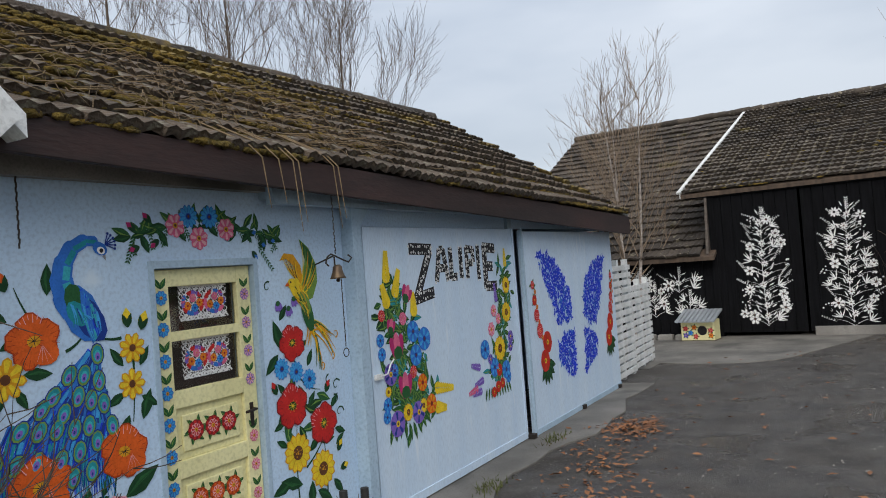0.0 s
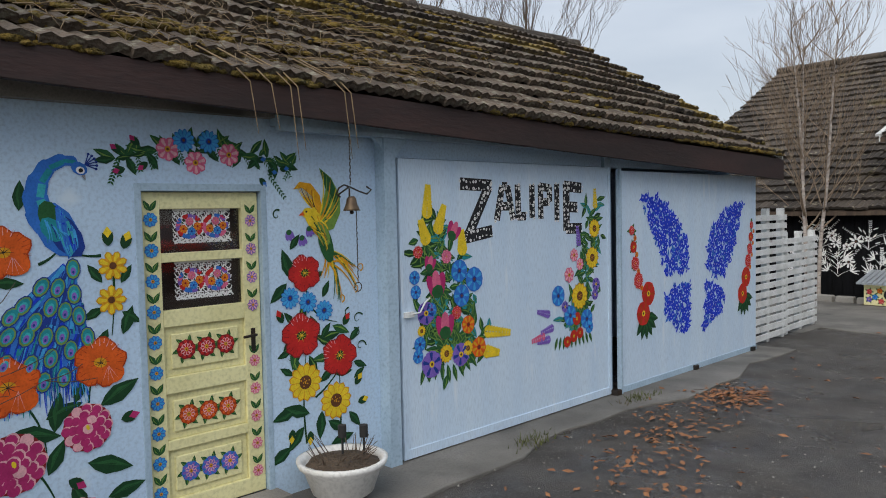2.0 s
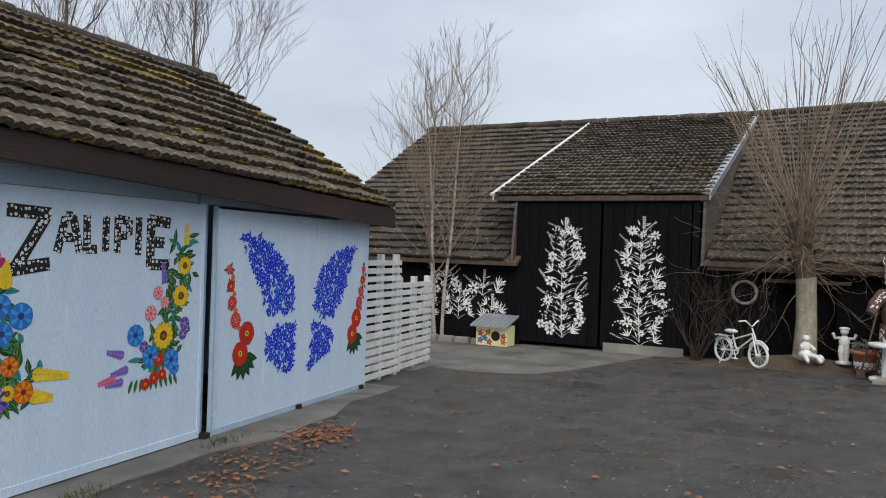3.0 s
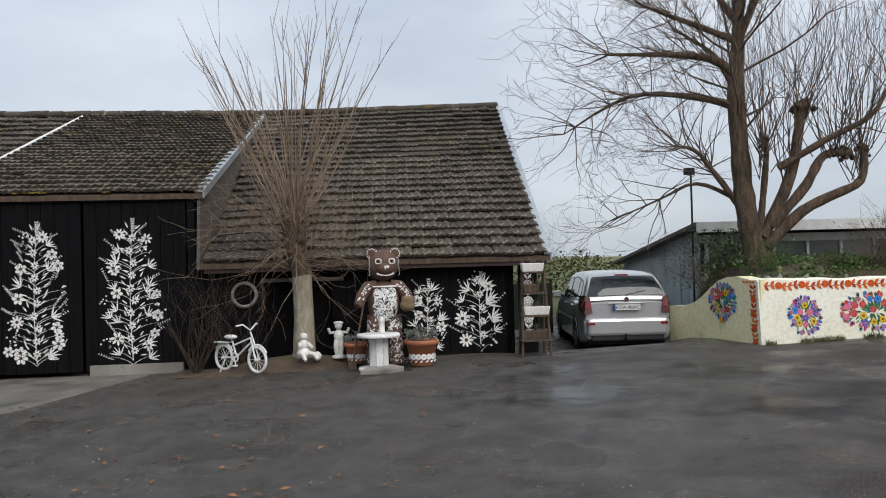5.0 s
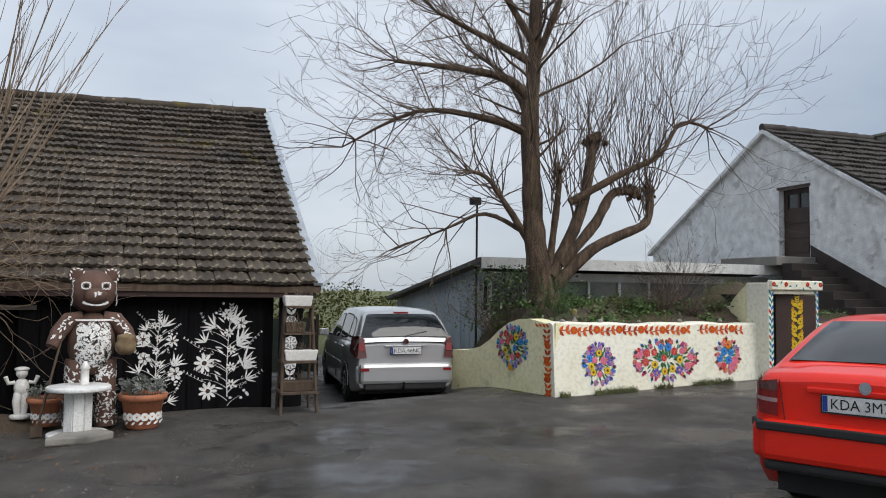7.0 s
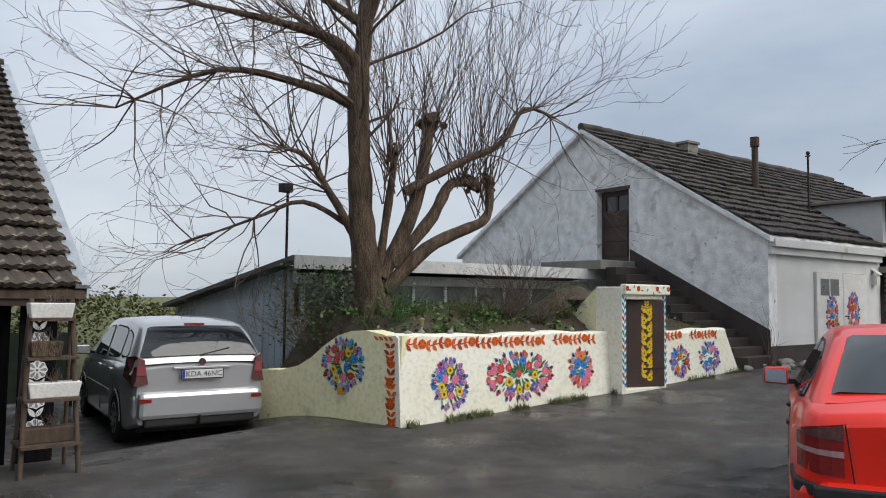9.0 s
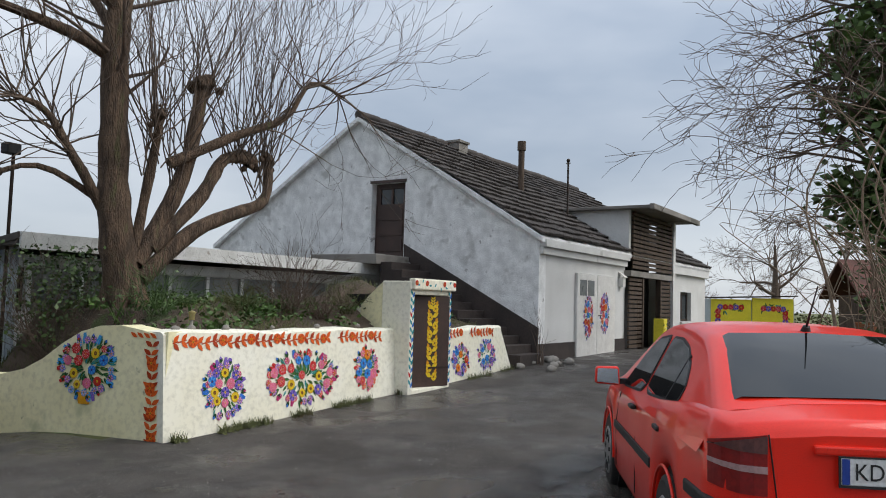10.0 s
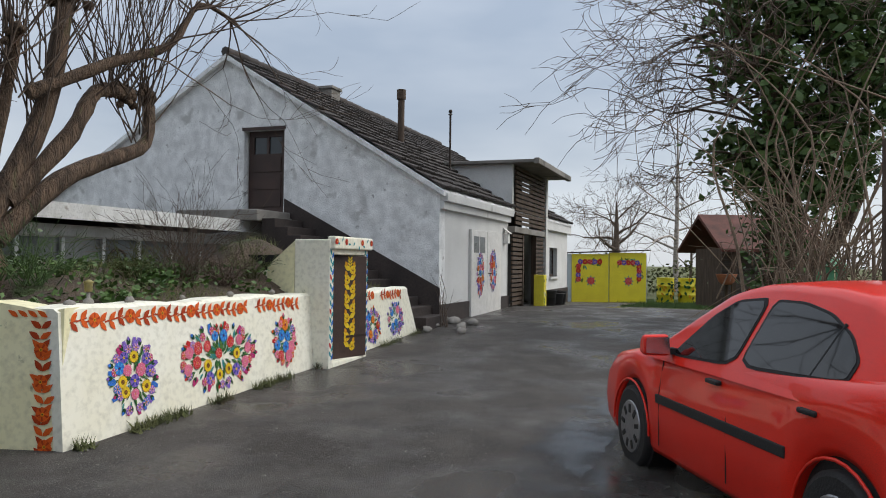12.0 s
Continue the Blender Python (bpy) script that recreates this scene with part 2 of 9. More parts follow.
TILEH = surface("dark_house_tiles", (.058, .046, .040), (.034, .029, .027), 0.85, 1.2, 40, 0.5, rnd_obj=.4, dist=0.02, flecks=(.12, .11, .095), fleck_scale=11.0, fleck_cut=0.63)
MOSS = surface("olive_moss", (.215, .135, .02), (.10, .075, .016), 1.0, 5, 60, 1.0, rnd_obj=.45, dist=0.03)
STRAW = surface("dry_stems", (.24, .17, .09), (.15, .10, .055), 0.9, 8, 50, 0.3, rnd_obj=.3)
ZINC = surface("zinc_flashing", (.52, .55, .58), (.42, .45, .48), 0.45, 3, 30, 0.15, metal=0.6)
PLASTER = surface("grey_white_render", (.92, .92, .905), (.68, .68, .665), 0.9, 4.2, 40, 0.5, col3=(.50, .495, .475), spots=.02, spot_scale=2.2, dist=0.02, flecks=(.40, .39, .37), fleck_scale=7.0, fleck_cut=0.66)
PLASTERW = surface("whitewashed_render", (.74, .735, .71), (.63, .625, .60), 0.9, 1.2, 55, 0.35, col3=(.45, .44, .41), spots=-.06, spot_scale=2, dist=0.02)
CREAMWALL = surface("cream_limewash", (.82, .77, .50), (.76, .70, .42), 0.85, 1.5, 18, 0.08, col3=(.50, .49, .28), spots=-.03, flecks=(.30, .29, .17), fleck_scale=7, fleck_cut=.68, spot_scale=1.8, dist=0.02)
WHITEWALL = surface("creamy_white_limewash", (.85, .83, .71), (.80, .765, .60), 0.85, 1.5, 18, 0.07, col3=(.60, .57, .42), spots=-.05, flecks=(.34, .33, .23), fleck_scale=6, fleck_cut=.69, spot_scale=1.8, dist=0.02)
PLINTH = surface("dark_brown_plinth", (.055, .04, .034), (.035, .027, .024), 0.85, 2, 30, 0.5)
STEEL = surface("grey_blue_sheet_metal", (.46, .52, .57), (.38, .44, .49), 0.5, 2, 40, 0.1)
# near-black colour that paints in the shade of unlit rooms and holes
SHADEDARK = surface("painted_dark_interior", (.012, .011, .010), (.008, .008, .008), 0.95, 3, 30, 0.2)
IRON = surface("dark_iron", (.04, .035, .03), (.06, .04, .03), 0.6, 8, 60, 0.3, metal=0.7)
BARK = surface("brown_furrowed_bark", (.19, .125, .08), (.075, .05, .034), 0.95, 5, 24, 1.0, col3=(.12, .11, .05), spots=.0, stretch=(3, 3, .7), dist=0.06)
TWIG = surface("twig_bark", (.15, .105, .075), (.09, .066, .05), 0.9, 5, 40, 0.3)
ROSEWOOD = surface("dark_rose_stems", (.07, .045, .03), (.04, .028, .02), 0.85, 6, 40, 0.3)
# opaque panes with the sky's reflection put in as a paler grey
PANEGLASS = surface("greenhouse_glass_painted_sheen", (.17, .19, .19), (.11, .125, .125), 0.08, 1.6, 30, 0.0, rvar=0.04)
PALETWIG = surface("pale_dry_twigs", (.30, .22, .15), (.18, .13, .09), 0.9, 5, 40, 0.3)
BIRCHBARK = surface("white_birch_bark", (.46, .41, .36), (.27, .22, .19), 0.85, 5, 12, 0.4, col3=(.05, .045, .04), spots=-.03, spot_scale=6, stretch=(1, 1, 3))
LIMETRUNK = surface("limewashed_trunk", (.42, .38, .29), (.28, .24, .17), 0.95, 6, 30, 0.9, col3=(.13, .09, .06), spots=-.04, spot_scale=5, stretch=(2, 2, .8), dist=0.04)
IVY = surface("dark_ivy_leaves", (.10, .17, .042), (.05, .09, .022), 0.5, 3, 30, 0.2, rnd_obj=.5)
LEAFG = surface("fresh_green_leaves", (.085, .16, .028), (.05, .10, .02), 0.6, 3, 30, 0.2, rnd_obj=.45)
HEDGE = surface("conifer_hedge", (.10, .105, .025), (.055, .06, .018), 0.9, 3, 30, 0.4, rnd_obj=.45)
DEADLEAF = surface("fallen_orange_leaves", (.30, .13, .05), (.18, .075, .035), 0.8, 8, 40, 0.2, rnd_obj=.4)
TERRA = surface("terracotta", (.46, .17, .08), (.36, .13, .065), 0.8, 5, 40, 0.2)
WHITEPLASTIC = surface("white_plastic", (.78, .76, .72), (.68, .66, .62), 0.45, 5, 40, 0.1)
BLACKRUB = surface("black_rubber", (.014, .014, .015), (.022, .021, .02), 0.7, 8, 60, 0.3)
YELLOW = surface("yellow_sheet_paint", (.80, .68, .035), (.72, .60, .03), 0.5, 3, 30, 0.15)
WINDOWGLASS = glassy("window_glass", (.05, .06, .065), 0.04, 0.3)
CLEARGLASS = glassy("clear_door_glass", (.9, .9, .9), 0.02, 1.0)

PAINTS = {"green": (.025, .11, .035), "dkgreen": (.012, .055, .02), "lgreen": (.17, .30, .06), "red": (.56, .025, .022), "dkred": (.25, .015, .02), "orange": (.72, .115, .016), "dkorange": (.42, .05, .01),
          "yellow": (.82, .58, .03), "gold": (.70, .33, .015), "blue": (.035, .17, .58), "dkblue": (.015, .045, .26), "lblue": (.06, .36, .72), "teal": (.02, .27, .31), "cyan": (.05, .42, .48), "purple": (.22, .13, .50),
          "magenta": (.46, .03, .15), "pink": (.72, .14, .26), "lpink": (.80, .42, .45), "white": (.84, .83, .80), "black": (.02, .02, .022), "brown": (.13, .05, .02), "cream": (.83, .77, .45), "royal": (.012, .05, .62), "grey": (.30, .30, .31)}
PN = list(PAINTS)
PMATS = [paint(k, c) for k, c in PAINTS.items()]

# ---- painted ornament ----
class Canvas:
    """Brush-painted shapes lying as a thin coat on a flat surface; u to the right, v up, in metres."""
    def __init__(self, M, seed=1):
        self.M, self.mb, self.r = M, MB(), random.Random(seed)

    def poly(self, pts, col, layer):
        n = 0.0025 + layer * 0.0006 + self.r.random() * 0.0005
        self.mb.add([self.M @ Vector((p[0], p[1], n)) for p in pts], [tuple(range(len(pts)))], PN.index(col))

    def oval(self, u, v, a, b, ang, col, layer, n=10):
        c, s = math.cos(ang), math.sin(ang)
        self.poly([(u + a * math.cos(t) * c - b * math.sin(t) * s, v + a * math.cos(t) * s + b * math.sin(t) * c) for t in [2 * math.pi * k / n for k in range(n)]], col, layer)

    def stroke(self, pts, w, col, layer, taper=True):
        L, R = [], []
        for i, p in enumerate(pts):
            a, b = pts[max(i - 1, 0)], pts[min(i + 1, len(pts) - 1)]
            dx, dy = b[0] - a[0], b[1] - a[1]
            q = math.hypot(dx, dy) or 1
            k = w * (1 - 0.75 * i / (len(pts) - 1)) if taper else w
            L.append((p[0] - dy / q * k / 2, p[1] + dx / q * k / 2)), R.append((p[0] + dy / q * k / 2, p[1] - dx / q * k / 2))
        for i in range(len(pts) - 1):
            self.poly([R[i], R[i + 1], L[i + 1], L[i]], col, layer)

    def curve(self, a, b, bend, w, col, layer=0, n=7, taper=True):
        mx, my = (a[0] + b[0]) / 2 - (b[1] - a[1]) * bend, (a[1] + b[1]) / 2 + (b[0] - a[0]) * bend
        self.stroke([((1 - t) ** 2 * a[0] + 2 * t * (1 - t) * mx + t * t * b[0], (1 - t) ** 2 * a[1] + 2 * t * (1 - t) * my + t * t * b[1]) for t in [k / n for k in range(n + 1)]], w, col, layer, taper)

    def leaf(self, u, v, L, W, ang, col="green", vein="lgreen", layer=1):
        c, s = math.cos(ang), math.sin(ang)
        sh = [(0, 0), (.2, .32), (.45, .5), (.75, .3), (1, 0)]

        def pt(x, y):
            return (u + x * L * c - y * W * s, v + x * L * s + y * W * c)
        self.poly([pt(x, -y) for x, y in sh] + [pt(x, y) for x, y in sh[-2:0:-1]], col, layer)
        if L > 0.045 and vein:
            self.poly([pt(.1, 0), pt(.5, .26), pt(.92, .02), pt(.5, .06)], vein, layer + .9)
            self.poly([pt(.05, -.02), pt(.95, -.01), pt(.95, .015), pt(.05, .03)], "dkgreen" if col != "dkgreen" else "green", layer + 1)

    def daisy(self, u, v, r, n=8, col="blue", col2="lblue", mid="gold", rot=None, layer=4, wide=.42):
        rot = self.r.random() * 6 if rot is None else rot
        for k in range(n):
            a = rot + 2 * math.pi * k / n
            c, s = math.cos(a), math.sin(a)

            def pt(x, y):
                return (u + r * (x * c - y * s), v + r * (x * s + y * c))
            self.poly([pt(.12, -.08), pt(.55, -wide * .62), pt(.85, -wide * .5), pt(1, 0), pt(.85, wide * .5), pt(.55, wide * .62), pt(.12, .08)], col, layer)
            if r > .025:
                self.poly([pt(.3, -.07), pt(.8, -.16), pt(.9, 0), pt(.8, .16), pt(.3, .07)], col2, layer + 1)
        self.oval(u, v, r * .24, r * .24, 0, mid, layer + 2)
        if r > .03:
            self.oval(u, v, r * .12, r * .12, 0, "brown", layer + 2.6, 8)

    def rose(self, u, v, r, col="red", dk="dkred", lt="lpink", layer=4, rings=3):
        self.oval(u, v, r * .9, r * .9, 0, dk, layer, 14)
        for i in range(rings):
            q = r * (.78 - .26 * i)
            n = max(4, 9 - 2 * i)
            for k in range(n):
                a = 2 * math.pi * (k + .5 * (i % 2)) / n
                self.oval(u + q * math.cos(a), v + q * math.sin(a), r * .25, r * .29, a, col, layer + .8 + i * .9, 9)
                self.oval(u + q * 1.1 * math.cos(a), v + q * 1.1 * math.sin(a), r * .05, r * .17, a, lt, layer + 1.3 + i * .9, 6)
        self.oval(u, v, r * .1, r * .14, 0, "gold", layer + 4, 7)

    def poppy(self, u, v, r, col="red", dk="dkred", lt="lpink", layer=4, rot=0.0, mid="dkgreen"):
        for k in range(5):
            a = rot + 2 * math.pi * k / 5 + .3
            cu, cv = u + r * .5 * math.cos(a), v + r * .5 * math.sin(a)
            self.poly([(cu + r * .56 * (1 + .09 * math.sin(5 * t + k)) * math.cos(t), cv + r * .52 * (1 + .09 * math.cos(4 * t)) * math.sin(t)) for t in [2 * math.pi * j / 14 for j in range(14)]], dk, layer + k * .01)
            self.poly([(cu + r * .50 * (1 + .09 * math.sin(5 * t + k)) * math.cos(t), cv + r * .46 * (1 + .09 * math.cos(4 * t)) * math.sin(t)) for t in [2 * math.pi * j / 14 for j in range(14)]], col, layer + .9)
            for j in range(7):
                b = a + (j - 3) * .2
                q = .66 + .12 * (j % 2)
                self.stroke([(u + r * q * math.cos(b), v + r * q * math.sin(b)), (u + r * .98 * math.cos(b), v + r * .98 * math.sin(b))], r * .035, lt if k == 1 else dk, layer + 2)
        self.oval(u, v, r * .26, r * .2, rot, mid, layer + 2.7)
        for j in range(9):
            a = 2 * math.pi * j / 9
            self.stroke([(u, v), (u + r * .36 * math.cos(a), v + r * .3 * math.sin(a))], r * .03, "yellow" if mid == "dkgreen" else "black", layer + 3.3)

    def peony(self, u, v, r, col="magenta", lt="lpink", layer=4):
        self.oval(u, v, r * .97, r * .97, 0, "dkred", layer, 16)
        for i, q in enumerate((.80, .55, .3, 0.06)):
            n = (12, 9, 6, 2)[i]
            for k in range(n):
                a = 2 * math.pi * (k + .5 * (i % 2)) / n
                cu, cv = u + r * q * math.cos(a), v + r * q * math.sin(a)
                self.oval(cu, cv, r * .21, r * .21, a, lt, layer + .8 + i * .7, 9)
                self.oval(cu - r * .035, cv - r * .035, r * .19, r * .19, a, col, layer + 1.2 + i * .7, 9)
        self.oval(u, v, r * .07, r * .12, .3, "yellow", layer + 4.6, 7)

    def sunflower(self, u, v, r, col="yellow", layer=4, n=13):
        self.daisy(u, v, r, n, "gold", col, "brown", None, layer, .36)
        self.oval(u, v, r * .36, r * .36, 0, "brown", layer + 2.8, 12)
        for k in range(10):
            a = k * 2.4
            self.oval(u + r * .03 * k * math.cos(a), v + r * .03 * k * math.sin(a), r * .04, r * .04, 0, "gold", layer + 3.4, 5)

    def tulip(self, u, v, r, col="magenta", lt="pink", ang=1.57, layer=4):
        c, s = math.cos(ang), math.sin(ang)
        for k, (x, y, a) in enumerate(((0, .35, .35), (0, -.35, -.35), (.15, 0, 0))):
            self.oval(u + r * (x * c - y * s), v + r * (x * s + y * c), r * .8, r * .36, ang + a, lt if k == 2 else col, layer + k * .8)
        self.oval(u - r * .35 * c, v - r * .35 * s, r * .42, r * .5, ang, "green", layer + 2.2, 8)

    def bud(self, u, v, L, ang, col="red", layer=3):
        self.leaf(u, v, L, L * .6, ang, col, None, layer)
        for d in (.35, -.35):
            self.leaf(u, v, L * .75, L * .3, ang + d, "dkgreen", None, layer + 1)

    def spike(self, u, v, L, ang, col, n=9, w=.022, layer=3):
        for k in range(n):
            q = L * k / n
            for sd in (-1, 1):
                self.leaf(u + q * math.cos(ang), v + q * math.sin(ang), w * (1.7 - k / n), w * .8, ang + sd * .75, col, None, layer + .1 * sd)

    def sprig(self, u, v, L, ang, col="green", n=6, w=.03, layer=1):
        self.curve((u, v), (u + L * math.cos(ang), v + L * math.sin(ang)), .08, w * .25, col, layer)
        for k in range(n):
            q = L * (k + 1) / (n + .5)
            for sd in (-1, 1):
                self.leaf(u + q * math.cos(ang), v + q * math.sin(ang), w * 1.6, w * .7, ang + sd * .8, col, None, layer)

    def curl(self, u, v, r, ang, col="green", w=.012, turn=1, layer=1):
        self.stroke([(u + r * (1 - k / 16) * math.cos(ang + turn * k * .38) , v + r * (1 - k / 16) * math.sin(ang + turn * k * .38)) for k in range(15)], w, col, layer)

    def flower(self, kind, u, v, r):
        if kind == "rose":
            self.rose(u, v, r)
        elif kind == "pink":
            self.rose(u, v, r, "pink", "magenta", "lpink")
        elif kind == "mag":
            self.peony(u, v, r)
        elif kind == "tul":
            self.tulip(u, v, r, "magenta", "pink", 1.4 + self.r.uniform(-.4, .4))
        elif kind == "sun":
            self.sunflower(u, v, r)
        elif kind == "blue":
            self.daisy(u, v, r, 6, "blue", "lblue", "dkblue", None, 4, .95)
        elif kind == "corn":
            self.daisy(u, v, r, 12, "blue", "lblue", "dkblue", None, 4, .34)
        elif kind == "lil":
            self.daisy(u, v, r, 5, "purple", "dkblue", "yellow", None, 4, .95)
        elif kind == "ora":
            self.daisy(u, v, r, 7, "orange", "gold", "dkred", None, 4, .8)
        elif kind == "redd":
            self.daisy(u, v, r, 6, "red", "dkorange", "yellow", None, 4, .9)
        elif kind == "pinkd":
            self.daisy(u, v, r, 7, "pink", "lpink", "gold", None, 4, .6)
        elif kind == "whi":
            self.daisy(u, v, r, 8, "white", "grey", "white", None, 4, .6)

    def bouquet(self, u, v, w, h, kinds, leaves=34, small=16, rr=.055, pal=("blue", "purple", "pink", "red"), core=()):
        """A tight oval bunch: leaves and buds all round, flowers inside."""
        for k in range(int(leaves * 2.4)):
            a = 2 * math.pi * k / leaves + self.r.uniform(-.1, .1)
            q = self.r.uniform(.08, .84)
            L = self.r.uniform(.24, .40) * min(w, h) * .5
            self.leaf(u + w / 2 * q * math.cos(a), v + h / 2 * q * math.sin(a), L, L * .30, a + self.r.uniform(-.4, .4), self.r.choice(("green", "dkgreen", "green", "teal")), "lgreen")
        for k in range(small):
            a = 2 * math.pi * k / small + self.r.uniform(-.12, .12)
            q = self.r.uniform(.78, .94)
            uu, vv = u + w / 2 * q * math.cos(a), v + h / 2 * q * math.sin(a)
            if k % 2:
                self.bud(uu, vv, rr * 1.1, a, self.r.choice(pal))
            else:
                self.daisy(uu, vv, rr * .62, 6, self.r.choice(pal), "lpink", "gold", None, 3.4, .7)
        pts = list(core)
        tries = 0
        while len(pts) < len(kinds) and tries < 3000:
            tries += 1
            a, q = self.r.random() * 6.28, math.sqrt(self.r.random()) * .72
            p = (u + w / 2 * q * math.cos(a), v + h / 2 * q * math.sin(a))
            if all(math.hypot(p[0] - o[0], p[1] - o[1]) > rr * 1.75 * (1 - tries / 5000) for o in pts):
                pts.append(p)
        for p, kd in zip(pts, kinds):
            self.flower(kd, p[0], p[1], rr * self.r.uniform(.72, .92))
        for k in range(14):                               # loose tips reaching out of the bunch
            a = 2 * math.pi * (k + self.r.random()) / 14
            self.spike(u + w * .40 * math.cos(a), v + h * .40 * math.sin(a), min(w, h) * .16, a, self.r.choice(pal), 5, .016 + .02 * min(w, h), 2.5)

    def white_stem(self, u, v0, v1, w, col="white", bold=1.0):
        """A tall flowering branch in loose white brushwork, with the dark boards showing through."""
        R = self.r
        self.curve((u, v0), (u + .03, v1), .04, .014, col, 0)
        H, v, k = v1 - v0, v0 + .06, 0
        sc = min(1.0, w / .9)
        while v < v1 - .08:
            f = (v - v0) / H
            half = w / 2 * min(1, 1.2 * math.sin(math.pi * (.25 + .66 * f))) * R.uniform(.8, 1.08)
            for sd in (-1, 1):
                out = half * R.uniform(.45, .82)
                uu, vv = u + sd * out, v + R.uniform(-.06, .08)
                a = math.pi / 2 - sd * R.uniform(.4, 1.2)
                self.curve((u, vv - .14), (uu, vv), .15 * sd, .009, col, 0)
                r = R.uniform(.075, .115) * sc * bold
                typ = R.choice((0, 1, 1, 2, 3, 4, 4))
                if typ == 0:                                # open daisy of thin strokes
                    self.daisy(uu, vv, r * 1.1, R.choice((7, 9)), col, col, "black", None, 3, .26)
                elif typ == 1:                              # fan of narrow leaves
                    for j in range(5):
                        t = a + (j - 2) * .42 + R.uniform(-.1, .1)
                        self.leaf(uu - r * .7 * math.cos(a), vv - r * .7 * math.sin(a), r * R.uniform(1.5, 2.1), r * .25, t, col, None, 2)
                elif typ == 2:                              # round flower with dark inner strokes
                    self.daisy(uu, vv, r, 6, col, col, "black", None, 3, .46)
                    for j in range(6):
                        t = j * 1.05 + .4
                        self.stroke([(uu + r * .25 * math.cos(t), vv + r * .25 * math.sin(t)), (uu + r * .8 * math.cos(t), vv + r * .8 * math.sin(t))], r * .1, "black", 5.5)
                elif typ == 3:                              # berries
                    for j in range(6):
                        self.oval(uu + R.gauss(0, r * .6), vv + R.gauss(0, r * .5), r * .17, r * .15, 0, col, 2, 7)
                else:
                    self.sprig(uu - sd * .05, vv - .05, r * 2.6, a, col, 6, .017 * sc)
                t = math.pi / 2 - sd * R.uniform(.3, 1.5)
                self.leaf(u + sd * half * R.uniform(.08, .3), v + R.uniform(0, .08), .12 * sc, .025 * sc, t, col, None, 2)
                if R.random() < .5:
                    self.curl(u + sd * half * R.uniform(.2, .9), v + .07, .032 * sc, 1.5, col, .007, sd)
            if k % 2:
                self.daisy(u + R.uniform(-.05, .05), v, .07 * sc, 7, col, col, "black", None, 4, .32)
            k += 1
            v += .105 * sc * (.5 + .5 * bold)
        self.sprig(u + .03, v1 - .2, .26, math.pi / 2, col, 6, .03)

    def done(self, name, parent, label=""):
        return part(name, self.mb, PMATS, parent, label)

# ---- ground ----
def yard(x, y):
    """Whether the ground is paved at x, y."""
    if x > 24.2 + .35 * math.sin(y * 2.1):
        return 10.2 < y + .18 * (x - 24) < 13.6 and x < 31
    edge = 6.2 - .1 * (x - 8) + .3 * math.sin(x * 1.3) if x > 14 else -30
    return -11 < x and y > edge and y < 34 and not (x > 9.6 and y > 14.8 and x < 17.9)


mb = MB()
gx = [-400, -120, -40] + [-12 + .5 * i for i in range(97)] + [45, 70, 140, 400, 900]
gy = [-300, -80, -20] + [-8 + .5 * i for i in range(85)] + [45, 80, 160, 400, 900]
pv = [(x, y, g2(x, y) + .012 * noise.noise((x * .35, y * .35, 0)) + (.006 * noise.noise((x * 2, y * 2, 3)))) for y in gy for x in gx]
nx = len(gx)
for j in range(len(gy) - 1):
    for i in range(nx - 1):
        cx, cy = (gx[i] + gx[i + 1]) / 2, (gy[j] + gy[j + 1]) / 2
        mb.f.append([j * nx + i, j * nx + i + 1, (j + 1) * nx + i + 1, (j + 1) * nx + i])
        mb.m.append(0 if yard(cx, cy) else 1), mb.s.append(True)
mb.v = pv
GROUND_DONE = tagged(part("ground", mb, [ASPHALT, GRASSY]), "wet dark asphalt yard with rough grass beyond it", "ground", kind="structure")


def puddle(x, y, rx, ry, rz, seed):
    """A film of rain water with a ragged edge."""
    r, n = random.Random(seed), 64
    co, si = math.cos(radians(rz)), math.sin(radians(rz))
    ph = [r.uniform(0, 6.28) for k in range(5)]
    pts = [(x, y, 0)]
    for k in range(n):
        a = 2 * math.pi * k / n
        q = 1 + sum(.2 / (j + 1) ** 1.5 * math.sin((j + 2) * a + ph[j]) for j in range(5)) + .12 * noise.noise((6 * math.cos(a), 6 * math.sin(a), seed))
        u, v = rx * q * math.cos(a), ry * q * math.sin(a)
        pts.append((x + u * co - v * si, y + u * si + v * co, 0))
    m = MB()
    for i in range(1, 7):
        for k in range(n):
            q = [(x + (pts[1 + kk % n][0] - x) * f, y + (pts[1 + kk % n][1] - y) * f) for kk, f in ((k, (i - 1) / 6), (k, i / 6), (k + 1, i / 6), (k + 1, (i - 1) / 6))]
            m.add([(a, b, g2(a, b) + .012 * noise.noise((a * .35, b * .35, 0)) + .012) for a, b in q], [(0, 1, 2, 3)], 0, True)
    tagged(single("puddle", m, WATER, "thin puddle of rain water on dark asphalt", "puddle"), kind="stuff")


for x, y, rx, ry, rz, sd in ((10.9, 10.62, 1.5, .42, -12, 21), (12.3, 10.3, 1.0, .25, -8, 24), (9.9, 10.25, .5, .3, -30, 27), (6.4, 13.2, 2.1, .95, -20, 28), (5.2, 11.6, 1.8, .7, -15, 29), (8.0, 12.2, 1.6, .6, 5, 30), (6.9, 10.2, 1.4, .5, -30, 31)):
    puddle(x, y, rx, ry, rz, sd)
puddle(16.8, 10.05, .6, .12, -8, 6)
